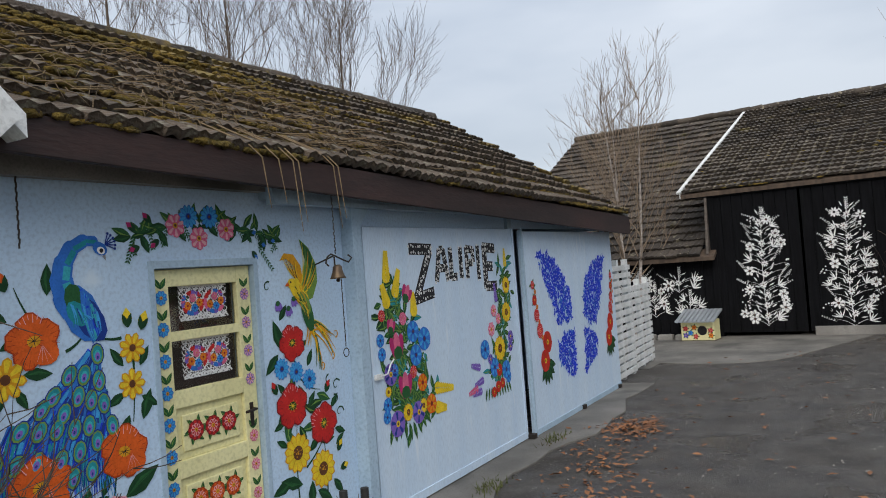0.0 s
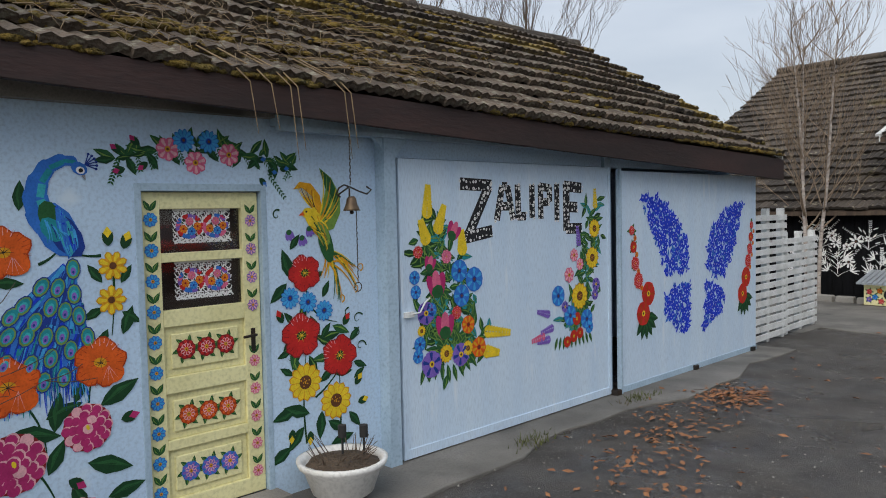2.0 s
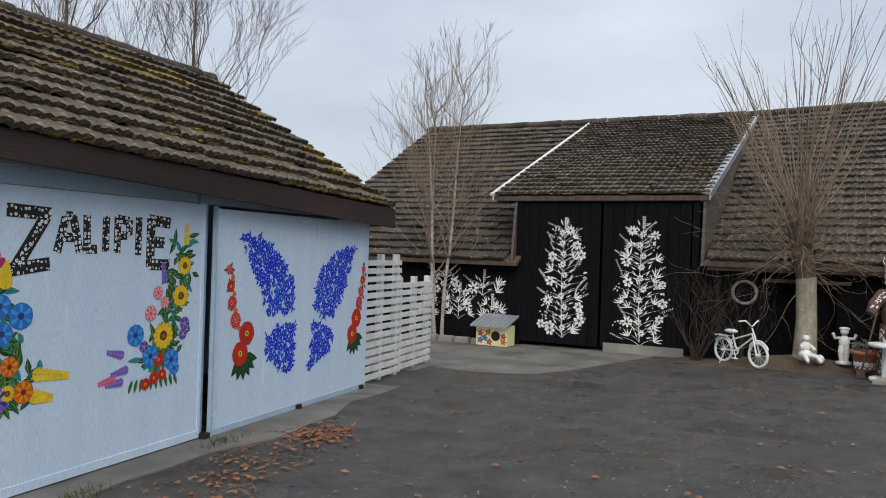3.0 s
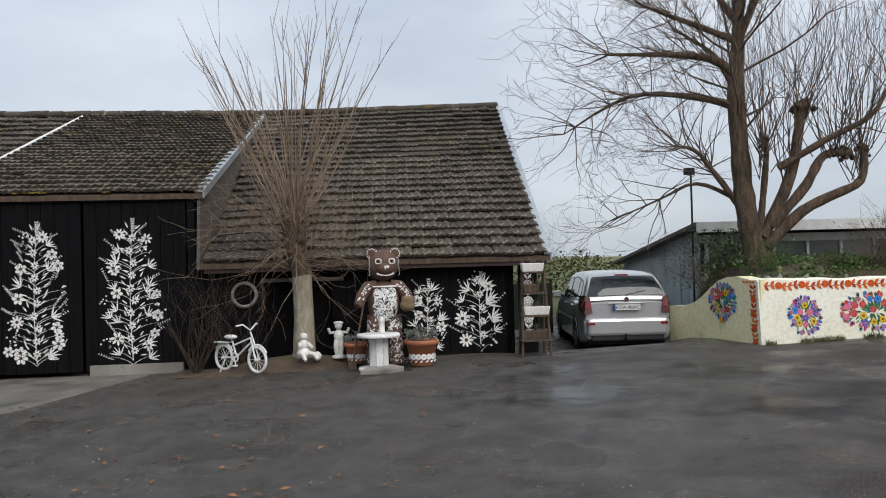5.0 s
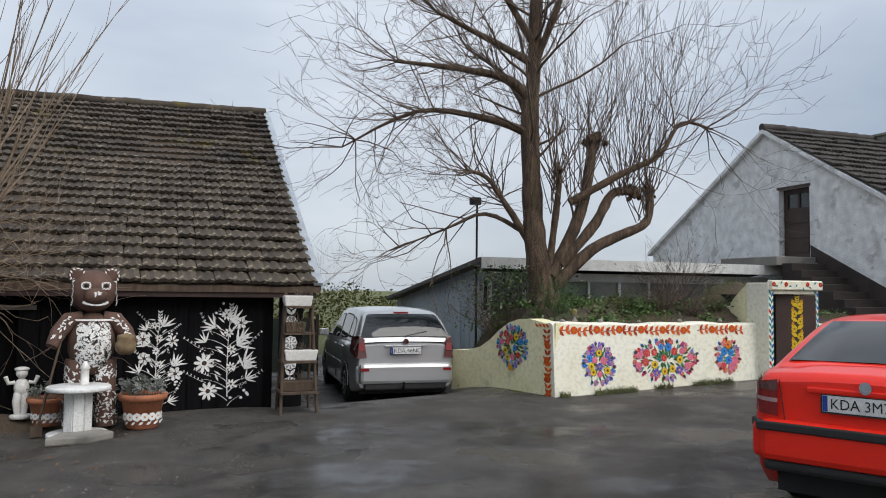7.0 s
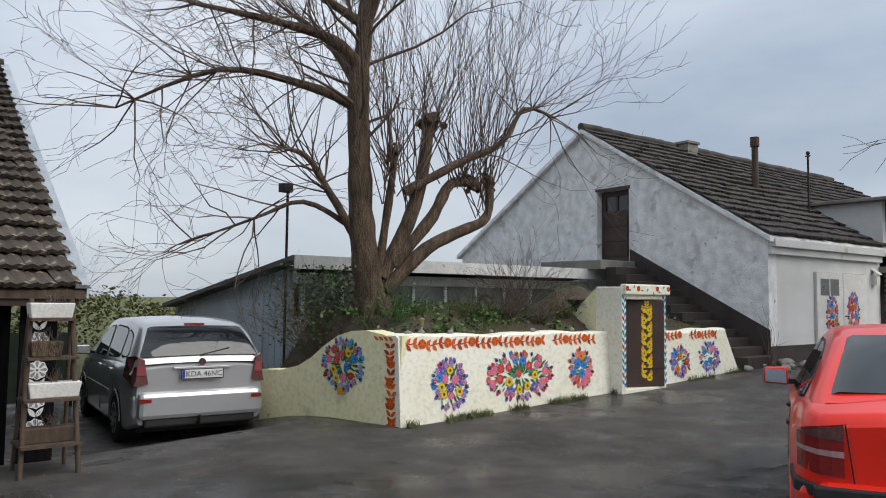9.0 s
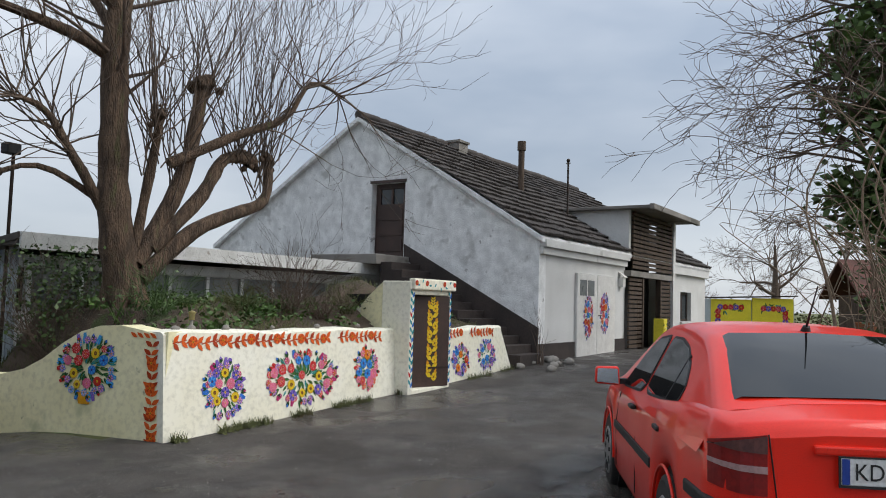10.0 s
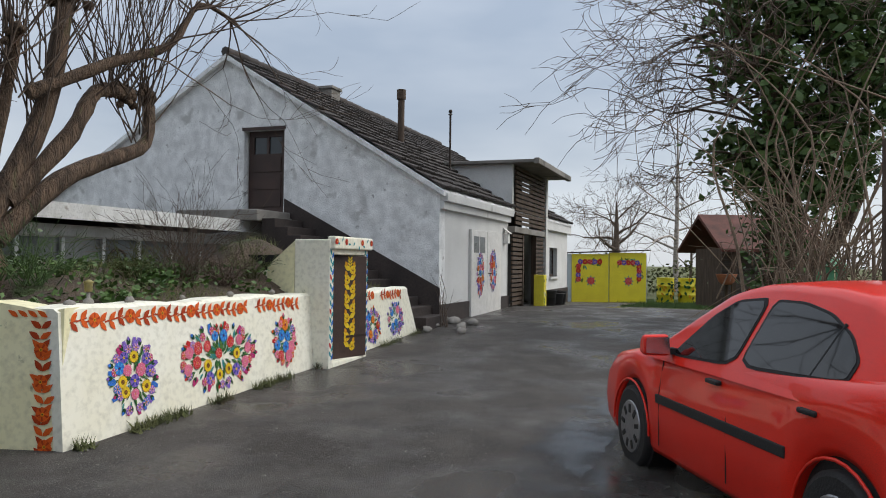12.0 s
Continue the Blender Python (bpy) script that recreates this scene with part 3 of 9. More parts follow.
def slab(name, pts, label, top=.02, mt=WETCONCRETE):
    m = MB().prism([(x, y, g(x) - .1) for x, y in pts], (0, 0, .1 + top))
    return tagged(part(name, m, mt, None, "", .008), label, "paving", kind="structure")


xe = [(-2.98 + .12 * math.sin(y * 1.7) + .05 * math.sin(y * 5), y) for y in [1.0 + .4 * i for i in range(26)]]
slab("pavement_garage", [(-3.62, 1.0)] + xe + [(-3.62, 11.0)], "stained grey concrete apron along the garage wall")
slab("pavement_barn", [(-3.5, 13.1), (-3.0, 12.92), (-2.55, 12.86), (-2.1, 12.95), (-1.7, 13.15), (-1.4, 13.6), (-1.1, 14.3), (-.75, 15.1), (-.35, 16.0), (-.3, 16.5), (-9, 18.2), (-9, 12.4), (-3.5, 12.4)], "worn pale concrete slab before the barn doors", .012)


def tile_mesh(w, l):
    prof = [(0, .012), (.22, .03), (.45, .008), (.7, .03), (1, .012)]
    m = MB()
    n = len(prof)
    p = [(x * w * .975, -.0, z + .042) for x, z in prof] + [(x * w * 1.0, l * 1.1, z - .012) for x, z in prof] + [(x * w * 1.0, .012, z - .014) for x, z in prof]
    m.add(p, [(i, i + 1, n + i + 1, n + i) for i in range(n - 1)] + [(2 * n + i, 2 * n + i + 1, i + 1, i) for i in range(n - 1)] + [(2 * n, 0, n), (n - 1, 3 * n - 1, 2 * n - 1)])
    return m


LATE = []


def roof_tiles(parent, A, ax, up, width, length, w, l, material, near, seed, skew=0.0, fan=(0.0, 0.0)):
    """Rows of single tiles up a slope from the eave corner A; near picks the stretch that is laid tile by tile."""
    LATE.append((parent, Vector(A), Vector(ax).normalized(), Vector(up).normalized(), width, length, w, l, material, near, seed, skew, fan))


def lay_tiles():
    for parent, A, ax, up, width, length, w, l, material, near, seed, skew, fan in LATE:
        r = random.Random(seed)
        nrm = ax.cross(up)
        base = tile_mesh(w, l)
        me = base.mesh("roof_tile", material)
        rest = MB()
        rows, cols, count = int(length / l), int(width / w), 0
        for i in range(rows):
            sag = .012 * math.sin(i * 1.9 + seed)
            for k in range(cols):
                o = A + ax * (k * w + (width - cols * w) / 2 + r.uniform(-.006, .006)) + up * (i * l + sag + .02 * math.sin(k * .23 + i * .15) + r.uniform(-.022, .022)) + nrm * (.02 + .022 * math.sin(k * .17 + seed) * math.sin(i * .3) + r.uniform(0, .012))
                M = Matrix((ax, up, nrm)).transposed().to_4x4()
                M.translation = o + Vector((0, 0, skew * (k * w / width) * (1 - i * l / length))) + ax * ((fan[0] + (fan[1] - fan[0]) * k * w / width) * i * l / length)
                M = M @ Euler((r.uniform(-.05, .025), r.uniform(-.04, .04), r.uniform(-.05, .05))).to_matrix().to_4x4()
                if near(k * w, i * l) and count < 300:
                    count += 1
                    ob = new("roof_tile", me)
                    ob.parent, ob.matrix_local = parent, M
                else:
                    rest.add(base.v, base.f, 0, False, M)
        tagged(part("roof_tiles", rest, material, parent), kind="stuff")


# ---- garage ----
garage = thing("garage", "pale blue garage painted with folk flowers, mossy tiled roof", "garage")
mb = MB()
for y0, y1, z0, z1 in ((1.85, 2.82, -.2, 2.5), (3.65, 4.66, -.2, 2.5), (2.82, 3.65, 2.04, 2.5), (4.66, 10.78, 2.26, 2.5)):
    part("front_wall", MB().box(-3.83, -3.58, y0, y1, z0, z1), BLUEWALL, garage)
mb.box(-9.2, -3.83, 10.55, 10.78, -.2, 2.5).box(-9.2, -3.83, 1.85, 2.1, -.2, 2.5).box(-9.45, -9.2, 1.85, 10.78, -.2, 2.5)
part("wall", mb, BLUEWALL, garage)
mb = MB().prism([(-9.4, 10.7, 2.5), (-3.4, 10.7, 2.5), (-6.44, 10.7, 4.3)], (0, -.2, 0))
part("gable", mb, OLDWOOD, garage)
part("doorstep", MB().box(-3.6, -3.4, 2.8, 3.68, -.1, .06), CONCRETE, garage)
part("concrete_band", MB().box(-3.62, -3.50, 1.86, 3.86, 2.47, 2.60), CONCRETE, garage, "grimy grey concrete band above the wall")
part("gate_rail", MB().box(-3.56, -3.44, 3.7, 10.8, 2.42, 2.5).box(-3.5, -3.43, 3.7, 10.8, 2.385, 2.42), FRAMEBLUE, garage, "grey-blue sliding gate rail")
part("soffit", MB().prism([(-4.0, 1.8, 2.70), (-4.0, 11.0, 2.48), (-3.3, 11.0, 2.41), (-3.3, 1.8, 2.66)], (0, 0, .02)), OLDWOOD, garage)
part("fascia", MB().prism([(-3.30, 1.8, 2.53), (-3.30, 11.1, 2.17), (-3.30, 11.1, 2.43), (-3.30, 1.8, 2.71)], (.05, 0, 0)), FASCIA, garage, "dark red-brown eaves board", .004)
for y in (4.62, 7.5, 10.7):
    mb = MB().box(-3.58, -3.47 if y < 7 else -3.54, y - .05, y + .06, -.05, 2.44)
    if y < 7:
        mb.prism([(-3.52, y + .06, 2.42), (-3.52, y + .22, 2.42), (-3.52, y + .06, 2.24)], (.04, 0, 0)).prism([(-3.52, y - .05, 2.42), (-3.52, y - .05, 2.3), (-3.52, y - .16, 2.42)], (.04, 0, 0))
    part("gate_post", mb, FRAMEBLUE, garage, "", .004)
roofb = MB()
for s in (1, -1):
    e, rg = -6.44 + s * 3.17, -6.44
    q = [(e, 1.7, 2.66), (rg, 1.7, 4.32), (rg, 11.1, 4.32), (e, 11.1, 2.43)]
    roofb.add(q + [(x, y, z - .05) for x, y, z in q], [(0, 1, 2, 3), (7, 6, 5, 4), (0, 4, 5, 1), (1, 5, 6, 2), (2, 6, 7, 3), (3, 7, 4, 0)])
roofp = part("roof", roofb, OLDWOOD, garage)
mb = MB()
for k in range(27):
    mb.tube([(-6.44, 1.7 + k * .345, 4.40 + .012 * math.sin(k * 2.1)), (-6.44, 2.07 + k * .345, 4.41 + .012 * math.sin(k * 1.3))], .1, 8, 0)
part("ridge_tiles", mb, TILEG, roofp)
part("verge_board", MB().prism([(-3.27, 11.1, 2.38), (-6.44, 11.1, 4.27), (-6.44, 11.1, 4.37), (-3.27, 11.1, 2.48)], (0, .025, 0)), WHITEWOOD, roofp, "thin pale verge board")
up = Vector((-3.17, 0, 1.89))
roof_tiles(roofp, (-3.24, 1.71, 2.67), (0, 1, 0), (-3.17, 0, 1.72), 9.4, up.length, .225, .33, TILEG, lambda a, b: b < 2.0 and a < 8.0, 3, -.23)
roof_tiles(roofp, (-9.63, 11.1, 2.5), (0, -1, 0), (3.17, 0, 1.89), 9.4, up.length, .225, .33, TILEG, lambda a, b: False, 4)
# moss cushions along the tile rows, dead stems over the eave
mb = MB()
un = up.normalized()
nrm = Vector((un.z, 0, -un.x))
for k in range(9000):
    q = rnd.random() ** 1.5
    row = int(q * 11)
    y = rnd.uniform(1.75, 11.15)
    if noise.noise((y * .55, row * .45, 2)) + .25 * noise.noise((y * 2, row, 5)) < -.12 + q * .34:
        continue
    p = Vector((-3.25, y, 2.70 - .024 * (y - 1.7))) + un * (row * .33 + rnd.uniform(-.01, .12)) + nrm * rnd.uniform(.0, .02)
    s = rnd.uniform(.014, .04)
    mb.blob(p, s, 0, (5, 3), None, .35, (1, rnd.uniform(1, 2.4), .6))
tagged(part("moss", mb, MOSS, roofp, "olive and rust moss cushions"), kind="stuff")
mb = MB()
for k in range(420):
    y, q = rnd.gauss(3.6, 1.3), rnd.uniform(.15, 1.9)
    if not 1.7 < y < 8:
        continue
    p = Vector((-3.25, y, 2.72 - .024 * (y - 1.7))) + un * q + nrm * .04
    d = Vector((rnd.uniform(-.2, .25), rnd.uniform(-.25, .25), 0))
    mb.tube([p, p + d * .5 - un * .08 + nrm * .03, p + d - un * .22 + nrm * .0], [.0035, .003, .001], 3, 0, False)
for k, (y, dz) in enumerate(((3.28, .28), (3.42, .24), (3.55, .42), (3.6, .36), (3.95, .4), (4.0, .33))):
    mb.tube([(-3.5, y - .1, 2.86), (-3.22, y, 2.70), (-3.17, y + .06, 2.62), (-3.16, y + .1, 2.6 - dz)], [.006, .006, .005, .002], 4)
tagged(part("dry_stems", mb, STRAW, roofp, "dry straw-coloured creeper stems hanging over the eave"), kind="stuff")

# garage door
GM = Matrix(((0, 0, 1, 0), (1, 0, 0, 0), (0, 1, 0, 0), (0, 0, 0, 1)))
door = part("door", MB().box(-3.66, -3.615, 2.86, 3.62, .06, .16), CREAMDOOR, garage, "cream panelled door with painted flowers", .004)
for y0, y1, z0, z1 in ((2.86, 2.975, .16, 2.0), (3.505, 3.62, .16, 2.0)):
    part("stile", MB().box(-3.66, -3.615, y0, y1, z0, z1), CREAMDOOR, door, "", .004)
for z0, z1 in ((1.90, 2.0), (1.585, 1.64), (1.2, 1.3), (.80, .90), (.46, .52)):
    part("rail", MB().box(-3.66, -3.615, 2.975, 3.505, z0, z1), CREAMDOOR, door, "", .004)
for z0, z1 in ((.16, .46), (.52, .80), (.90, 1.2)):
    part("door_panel", MB().box(-3.655, -3.638, 2.975, 3.505, z0, z1).box(-3.638, -3.624, 3.02, 3.46, z0 + .045, z1 - .045), CREAMDOOR, door, "", .006)
for z0, z1 in ((1.30, 1.585), (1.64, 1.90)):
    part("window_pane", MB().box(-3.652, -3.649, 2.975, 3.505, z0, z1), CLEARGLASS, door)
    part("dark_backing", MB().box(-3.70, -3.695, 2.95, 3.53, z0 - .02, z1 + .02), BROWNDOOR, door)
    c = Canvas(Matrix.Translation((-3.646, 0, 0)) @ GM, 5)
    v0, v1 = z0 + .025, z1 - .006
    for i in range(14):
        for k in range(7):
            u, v = 3.075 + .0255 * i, v0 + .03 + (v1 - v0 - .03) * k / 6.6
            c.curve((u, v), (u + .03, v + .028), .5 if (i + k) % 2 else -.5, .0075, "white", 0, 3, False)
            c.curve((u + .02, v), (u - .01, v + .03), .4, .006, "white", 0, 3, False)
    for i in range(8):
        u = 3.095 + i * .047
        c.curve((u - .022, v0 + .03), (u + .022, v0 + .03), .9, .011, "white", 1, 6, False)
    c.stroke([(3.07, v1), (3.44, v1)], .014, "white", 1, False)
    for s in (-.085, .085):
        m0 = (v0 + v1) / 2 + .015
        c.bouquet(3.255 + s, m0, .15, .12, (), 12, 0, .02)
        for kd, du, dv in (("pink", 0, .03), ("ora", -.04, -.015), ("blue", .012, -.03), ("ora", .05, .0)):
            c.flower(kd, 3.255 + s + du, m0 + dv, .026)
    c.done("lace_curtain", door, "white lace curtain embroidered with flowers")
part("door_frame", MB().box(-3.64, -3.575, 2.815, 2.855, .0, 2.05).box(-3.64, -3.575, 3.625, 3.665, .0, 2.05).box(-3.64, -3.575, 2.855, 3.625, 2.005, 2.05), FRAMEBLUE, garage, "grey-blue wooden door frame", .003)
part("door_handle", MB().tube([(-3.62, 3.56, 1.09), (-3.57, 3.56, 1.09), (-3.57, 3.47, 1.085)], .009, 6).box(-3.617, -3.611, 3.545, 3.575, .98, 1.13), IRON, door, "worn metal lever handle")
for z in (.5, 1.25, 1.72):
    part("hinge", MB().tube([(-3.61, 2.853, z), (-3.61, 2.853, z + .1)], .011, 6), FRAMEBLUE, door)
c = Canvas(Matrix.Translation((-3.6155, 0, 0)) @ GM, 8)
for i in range(10):
    v = .22 + i * .18
    c.daisy(2.917, v, .044, 9, "blue", "lblue", "gold", None, 4, .5)
    for s in (-1, 1):
        c.leaf(2.917, v + .05, .075, .034, math.pi / 2 + s * .55, "green", "lgreen")
    v2 = .2 + i * .18
    if abs(v2 - 1.06) > .1:
        c.daisy(3.563, v2, .04, 8, "purple" if v2 > 1.1 else "pink", "lpink", "gold", None, 4, .5)
        for s in (-1, 1):
            c.leaf(3.563, v2 + .045, .07, .03, math.pi / 2 + s * .55, "green", "lgreen")
c.done("painted_border", door, "painted border of blue and pink daisies")
c = Canvas(Matrix.Translation((-3.6245, 0, 0)) @ GM, 9)
for v, kd in ((1.055, ("red", "dkred")), (.66, ("orange", "dkorange")), (.31, ("purple", "blue"))):
    for i in (-1, 0, 1):
        for s in range(6):
            c.leaf(3.24 + i * .13 + .035 * math.cos(s), v + .035 * math.sin(s), .06, .028, s * 1.05 + .4, "green", "lgreen")
        c.daisy(3.24 + i * .13, v, .062, 9, kd[1], kd[0], "gold", None, 4, .7)
        c.daisy(3.24 + i * .13, v, .04, 9, "lpink", kd[0], "gold", None, 5.5, .5)
c.done("flower_painting", door, "painted rows of red, orange and violet flowers")

# wall painting: peacock, garland, bird, poppies
WM = Matrix.Translation((-3.58, 0, 0)) @ GM
c = Canvas(WM, 11)
r = c.r
tail0 = (2.47, 1.66)
for k in range(150):                                  # feathers of the train
    f = k / 149
    a = math.radians(-62 - 66 * f) - .04
    end = (tail0[0] + .1 - .72 * f + r.uniform(-.04, .04), 1.0 + .1 * math.sin(3.1 * f) - .12 * f + r.uniform(-.16, .1))
    if f > .5:
        end = (end[0], end[1] + .05)
    q = r.uniform(.12, .75)
    st = (tail0[0] + (end[0] - tail0[0]) * q * .55, tail0[1] + (end[1] - tail0[1]) * q * .55)
    c.curve(st, end, r.uniform(-.12, -.02), r.uniform(.012, .026), r.choice(("royal", "blue", "dkblue", "blue", "teal", "lblue", "dkblue")), 1, 6)
for k in range(150):
    f = r.random()
    e = (1.9 + .62 * f + r.uniform(-.05, .05), .93 - .02 * f + r.uniform(-.1, .12))
    c.curve((2.0 + .55 * f, 1.32 - .1 * f), e, -.12, r.uniform(.008, .018), r.choice(("royal", "lblue", "blue", "teal", "dkblue")), 1.5, 6)
eyes = ((2.47, 1.585), (2.31, 1.50), (2.39, 1.49), (2.47, 1.45), (2.22, 1.41), (2.35, 1.39), (2.42, 1.36), (2.05, 1.28), (2.14, 1.26), (2.49, 1.33), (2.23, 1.25), (2.32, 1.235), (2.40, 1.235), (1.92, 1.15), (2.02, 1.13), (2.12, 1.12),
        (2.24, 1.10), (2.34, 1.12), (2.44, 1.15), (2.53, 1.21), (2.30, 1.0), (2.40, 1.01), (2.16, 1.36), (2.27, 1.32))
for u, v in eyes:
    a = math.atan2(v - tail0[1] - .1, u - tail0[0]) if math.hypot(u - tail0[0], v - tail0[1]) > .1 else -1.57
    c.oval(u, v, .060, .041, a, "dkblue", 3)
    c.oval(u, v, .053, .035, a, "lgreen", 3.8)
    c.oval(u, v + .002, .043, .028, a, "teal", 4.6)
    c.oval(u + .005 * math.cos(a), v + .008 * math.sin(a), .031, .019, a, "cyan", 5.4)
    c.oval(u + .010 * math.cos(a), v + .012 * math.sin(a), .022, .014, a, "purple", 6.2)
    c.oval(u + .013 * math.cos(a), v + .016 * math.sin(a), .009, .006, a, "dkblue", 7, 6)
neck = [(2.525, 2.13), (2.49, 2.165), (2.43, 2.165), (2.36, 2.125), (2.315, 2.05), (2.30, 1.97), (2.32, 1.88), (2.36, 1.82)]
for i, p in enumerate(neck[:-1]):
    w = .036 + .018 * i
    c.stroke([p, neck[i + 1]], w, "blue", 2 + .02 * i, False)
    c.oval(*p, w * .5, w * .5, 0, "blue", 2)
    c.stroke([(p[0] + w * .2, p[1] - w * .1), (neck[i + 1][0] + w * .22, neck[i + 1][1])], w * .35, "cyan" if i > 3 else "teal", 3, False)
c.oval(2.40, 1.80, .16, .10, -1.1, "blue", 3)
c.oval(2.44, 1.77, .14, .075, -1.0, "dkblue", 3.9)
c.oval(2.365, 1.87, .085, .055, -1.3, "green", 4.2)
c.oval(2.375, 1.80, .075, .05, -.9, "teal", 4.6)
for k in range(26):
    f = k / 25
    c.curve((2.40 + .08 * f, 1.92 - .12 * f), (2.45 + .05 * f, 1.64 + .06 * f), r.uniform(-.15, .1), .016, r.choice(("blue", "royal", "lblue", "dkblue", "cyan")), 5.2, 4)
for k in range(10):
    c.curve((2.33 + .01 * k, 1.86 - .008 * k), (2.35 + .012 * k, 1.73 + .004 * k), .1, .01, r.choice(("teal", "lblue", "dkblue")), 6, 3)
c.oval(2.525, 2.125, .045, .034, -.5, "blue", 3.4)
c.oval(2.53, 2.115, .024, .02, -.4, "white", 4.2)
c.oval(2.532, 2.115, .012, .012, 0, "black", 5, 8)
c.poly([(2.555, 2.105), (2.556, 2.06), (2.535, 2.085)], "grey", 3)
for k in range(6):
    a = -.35 + k * .32
    c.stroke([(2.555, 2.145), (2.555 + .06 * math.cos(a), 2.145 + .06 * math.sin(a))], .006, "dkblue", 3, False)
    c.oval(2.555 + .062 * math.cos(a), 2.145 + .062 * math.sin(a), .008, .008, 0, "dkblue", 3.6, 6)
for a, b, bend in (((2.2, 1.7), (2.06, 1.95), .1), ((2.3, 1.62), (2.42, 1.72), -.2), ((2.62, 1.65), (2.46, 1.68), .15), ((2.68, 1.65), (2.66, 1.2), .05), ((2.13, .98), (2.3, .62), .2), ((2.52, .72), (2.56, 1.04), .1), ((2.2, .6), (2.35, .3), .1), ((2.22, 1.7), (2.0, 1.55), .1)):
    c.curve(a, b, bend, .018, "dkgreen", 0)
for u, v, L, a in ((2.02, 1.79, .14, 2.6), (2.09, 1.72, .13, 3.6), (2.22, 1.9, .16, 1.5), (1.97, 1.6, .11, 2.7), (1.98, 1.48, .14, 4.3), (1.94, 1.5, .13, 2.2), (2.04, 1.48, .12, 5.2), (2.08, 1.54, .15, -.1), (2.62, 1.5, .13, 2.2), (2.72, 1.49, .12, 1.0), (2.62, 1.36, .13, 3.6), (2.72, 1.33, .13, -.6), (2.64, 1.24, .14, 4.2),
                   (2.72, 1.2, .17, 1.2), (2.0, .78, .22, 2.9), (2.12, .75, .26, -.2), (2.3, .8, .2, .3), (2.34, .72, .22, 1.4), (2.45, .86, .15, 1.2), (2.58, .82, .25, .5), (2.5, .52, .26, -.3), (2.3, .5, .2, 1.1), (2.42, .42, .2, -1.2), (1.97, .45, .18, 2.6), (2.6, .3, .22, .2), (2.2, .3, .2, 3.3)):
    c.leaf(u, v, L, L * .42, a, "dkgreen", "green", 1.2)
for u, v, rr, ro in ((2.14, 1.69, .135, .2), (2.13, 1.0, .155, .1), (2.59, 1.06, .14, -.2)):
    c.poppy(u, v, rr, "orange", "dkorange", "lpink", 4, ro, "gold")
    c.oval(u + rr * .35, v - rr * .42, rr * .58, rr * .46, -.3, "orange", 6.4, 14)
    for k in range(9):
        a = -2.4 + k * .22
        c.stroke([(u + rr * .3, v - rr * .15), (u + rr * (.35 + .5 * math.cos(a)), v - rr * .42 + rr * .42 * math.sin(a))], rr * .02, "lpink" if k % 2 else "orange", 7.2)
c.peony(2.51, .715, .135)
c.peony(2.14, .60, .165)
c.peony(2.46, .2, .14)
for u, v in ((1.995, 1.53), (2.68, 1.59), (2.665, 1.40)):
    c.daisy(u, v, .105 if u < 2.2 else .085, 8, "gold", "yellow", "brown", None, 4, .42)
for u, v, a, cl in ((2.02, 1.93, 1.9, "orange"), (1.99, 1.80, 2.4, "orange"), (2.66, 1.70, 1.6, "yellow"), (2.74, 1.68, 1.2, "yellow"), (2.69, .72, .2, "magenta"), (1.98, .66, 2.6, "magenta"), (1.93, .5, 2.5, "magenta"), (2.4, .45, -.6, "magenta")):
    c.bud(u, v, .11, a, cl)
# garland over the door
for u in [2.72 + .06 * i for i in range(20)]:
    v = 2.17 + .1 * math.sin(math.pi * (u - 2.66) / 1.2)
    c.leaf(u, v, .13, .05, r.uniform(-.5, 3.6), "green", "lgreen")
    c.leaf(u, v, .12, .05, r.uniform(3, 6.2), "dkgreen", "green")
    c.leaf(u, v, .09, .036, r.uniform(-.5, 3.6), r.choice(("green", "dkgreen")), "lgreen")
    c.sprig(u, v, .1, r.uniform(-2.2, .2), "green", 5, .014)
for u, v, k in ((3.02, 2.25, "pinkd"), (3.19, 2.175, "pinkd"), (3.41, 2.23, "pinkd"), (3.12, 2.305, "corn"), (3.28, 2.305, "corn")):
    c.flower(k, u, v, .072)
for u, v, a, cl in ((2.75, 2.22, 2.5, "magenta"), (2.85, 2.265, 2.3, "magenta"), (2.77, 2.13, 3.4, "magenta"), (2.9, 2.17, 3.8, "magenta"), (3.6, 2.2, .2, "blue"), (3.68, 2.14, -.2, "blue"), (3.77, 2.15, .1, "blue"), (3.62, 2.09, -.8, "blue")):
    c.bud(u, v, .075, a, cl)
c.sprig(2.74, 2.2, .16, -1.9, "green", 8, .016)
c.sprig(3.68, 2.12, .2, -.9, "green", 8, .016)
# bird of paradise
for k in range(22):                                   # trailing tail plumes
    e = ((4.34, 1.47), (4.21, 1.25), (4.39, 1.31), (4.10, 1.42))[k % 4]
    e = (e[0] + r.uniform(-.04, .03), e[1] + r.uniform(-.03, .05))
    c.curve((4.13 + r.uniform(-.03, .03), 1.60), e, r.uniform(.05, .2), .016, r.choice(("gold", "yellow", "lgreen", "gold", "green")), 3 + .05 * (k % 5), 8)
for u, v in ((4.36, 1.30), (4.41, 1.45), (4.24, 1.24)):
    c.curve((4.14, 1.52), (u, v), .2, .016, "gold", 3.4, 8)
    c.curl(u, v + .025, .034, -1.5, "gold", .012, 1, 3.6)
c.poly([(4.00, 1.84), (4.10, 1.92), (4.13, 2.02), (4.08, 2.17), (4.18, 2.10), (4.25, 1.98), (4.25, 1.86), (4.19, 1.75), (4.10, 1.72)], "lgreen", 4)
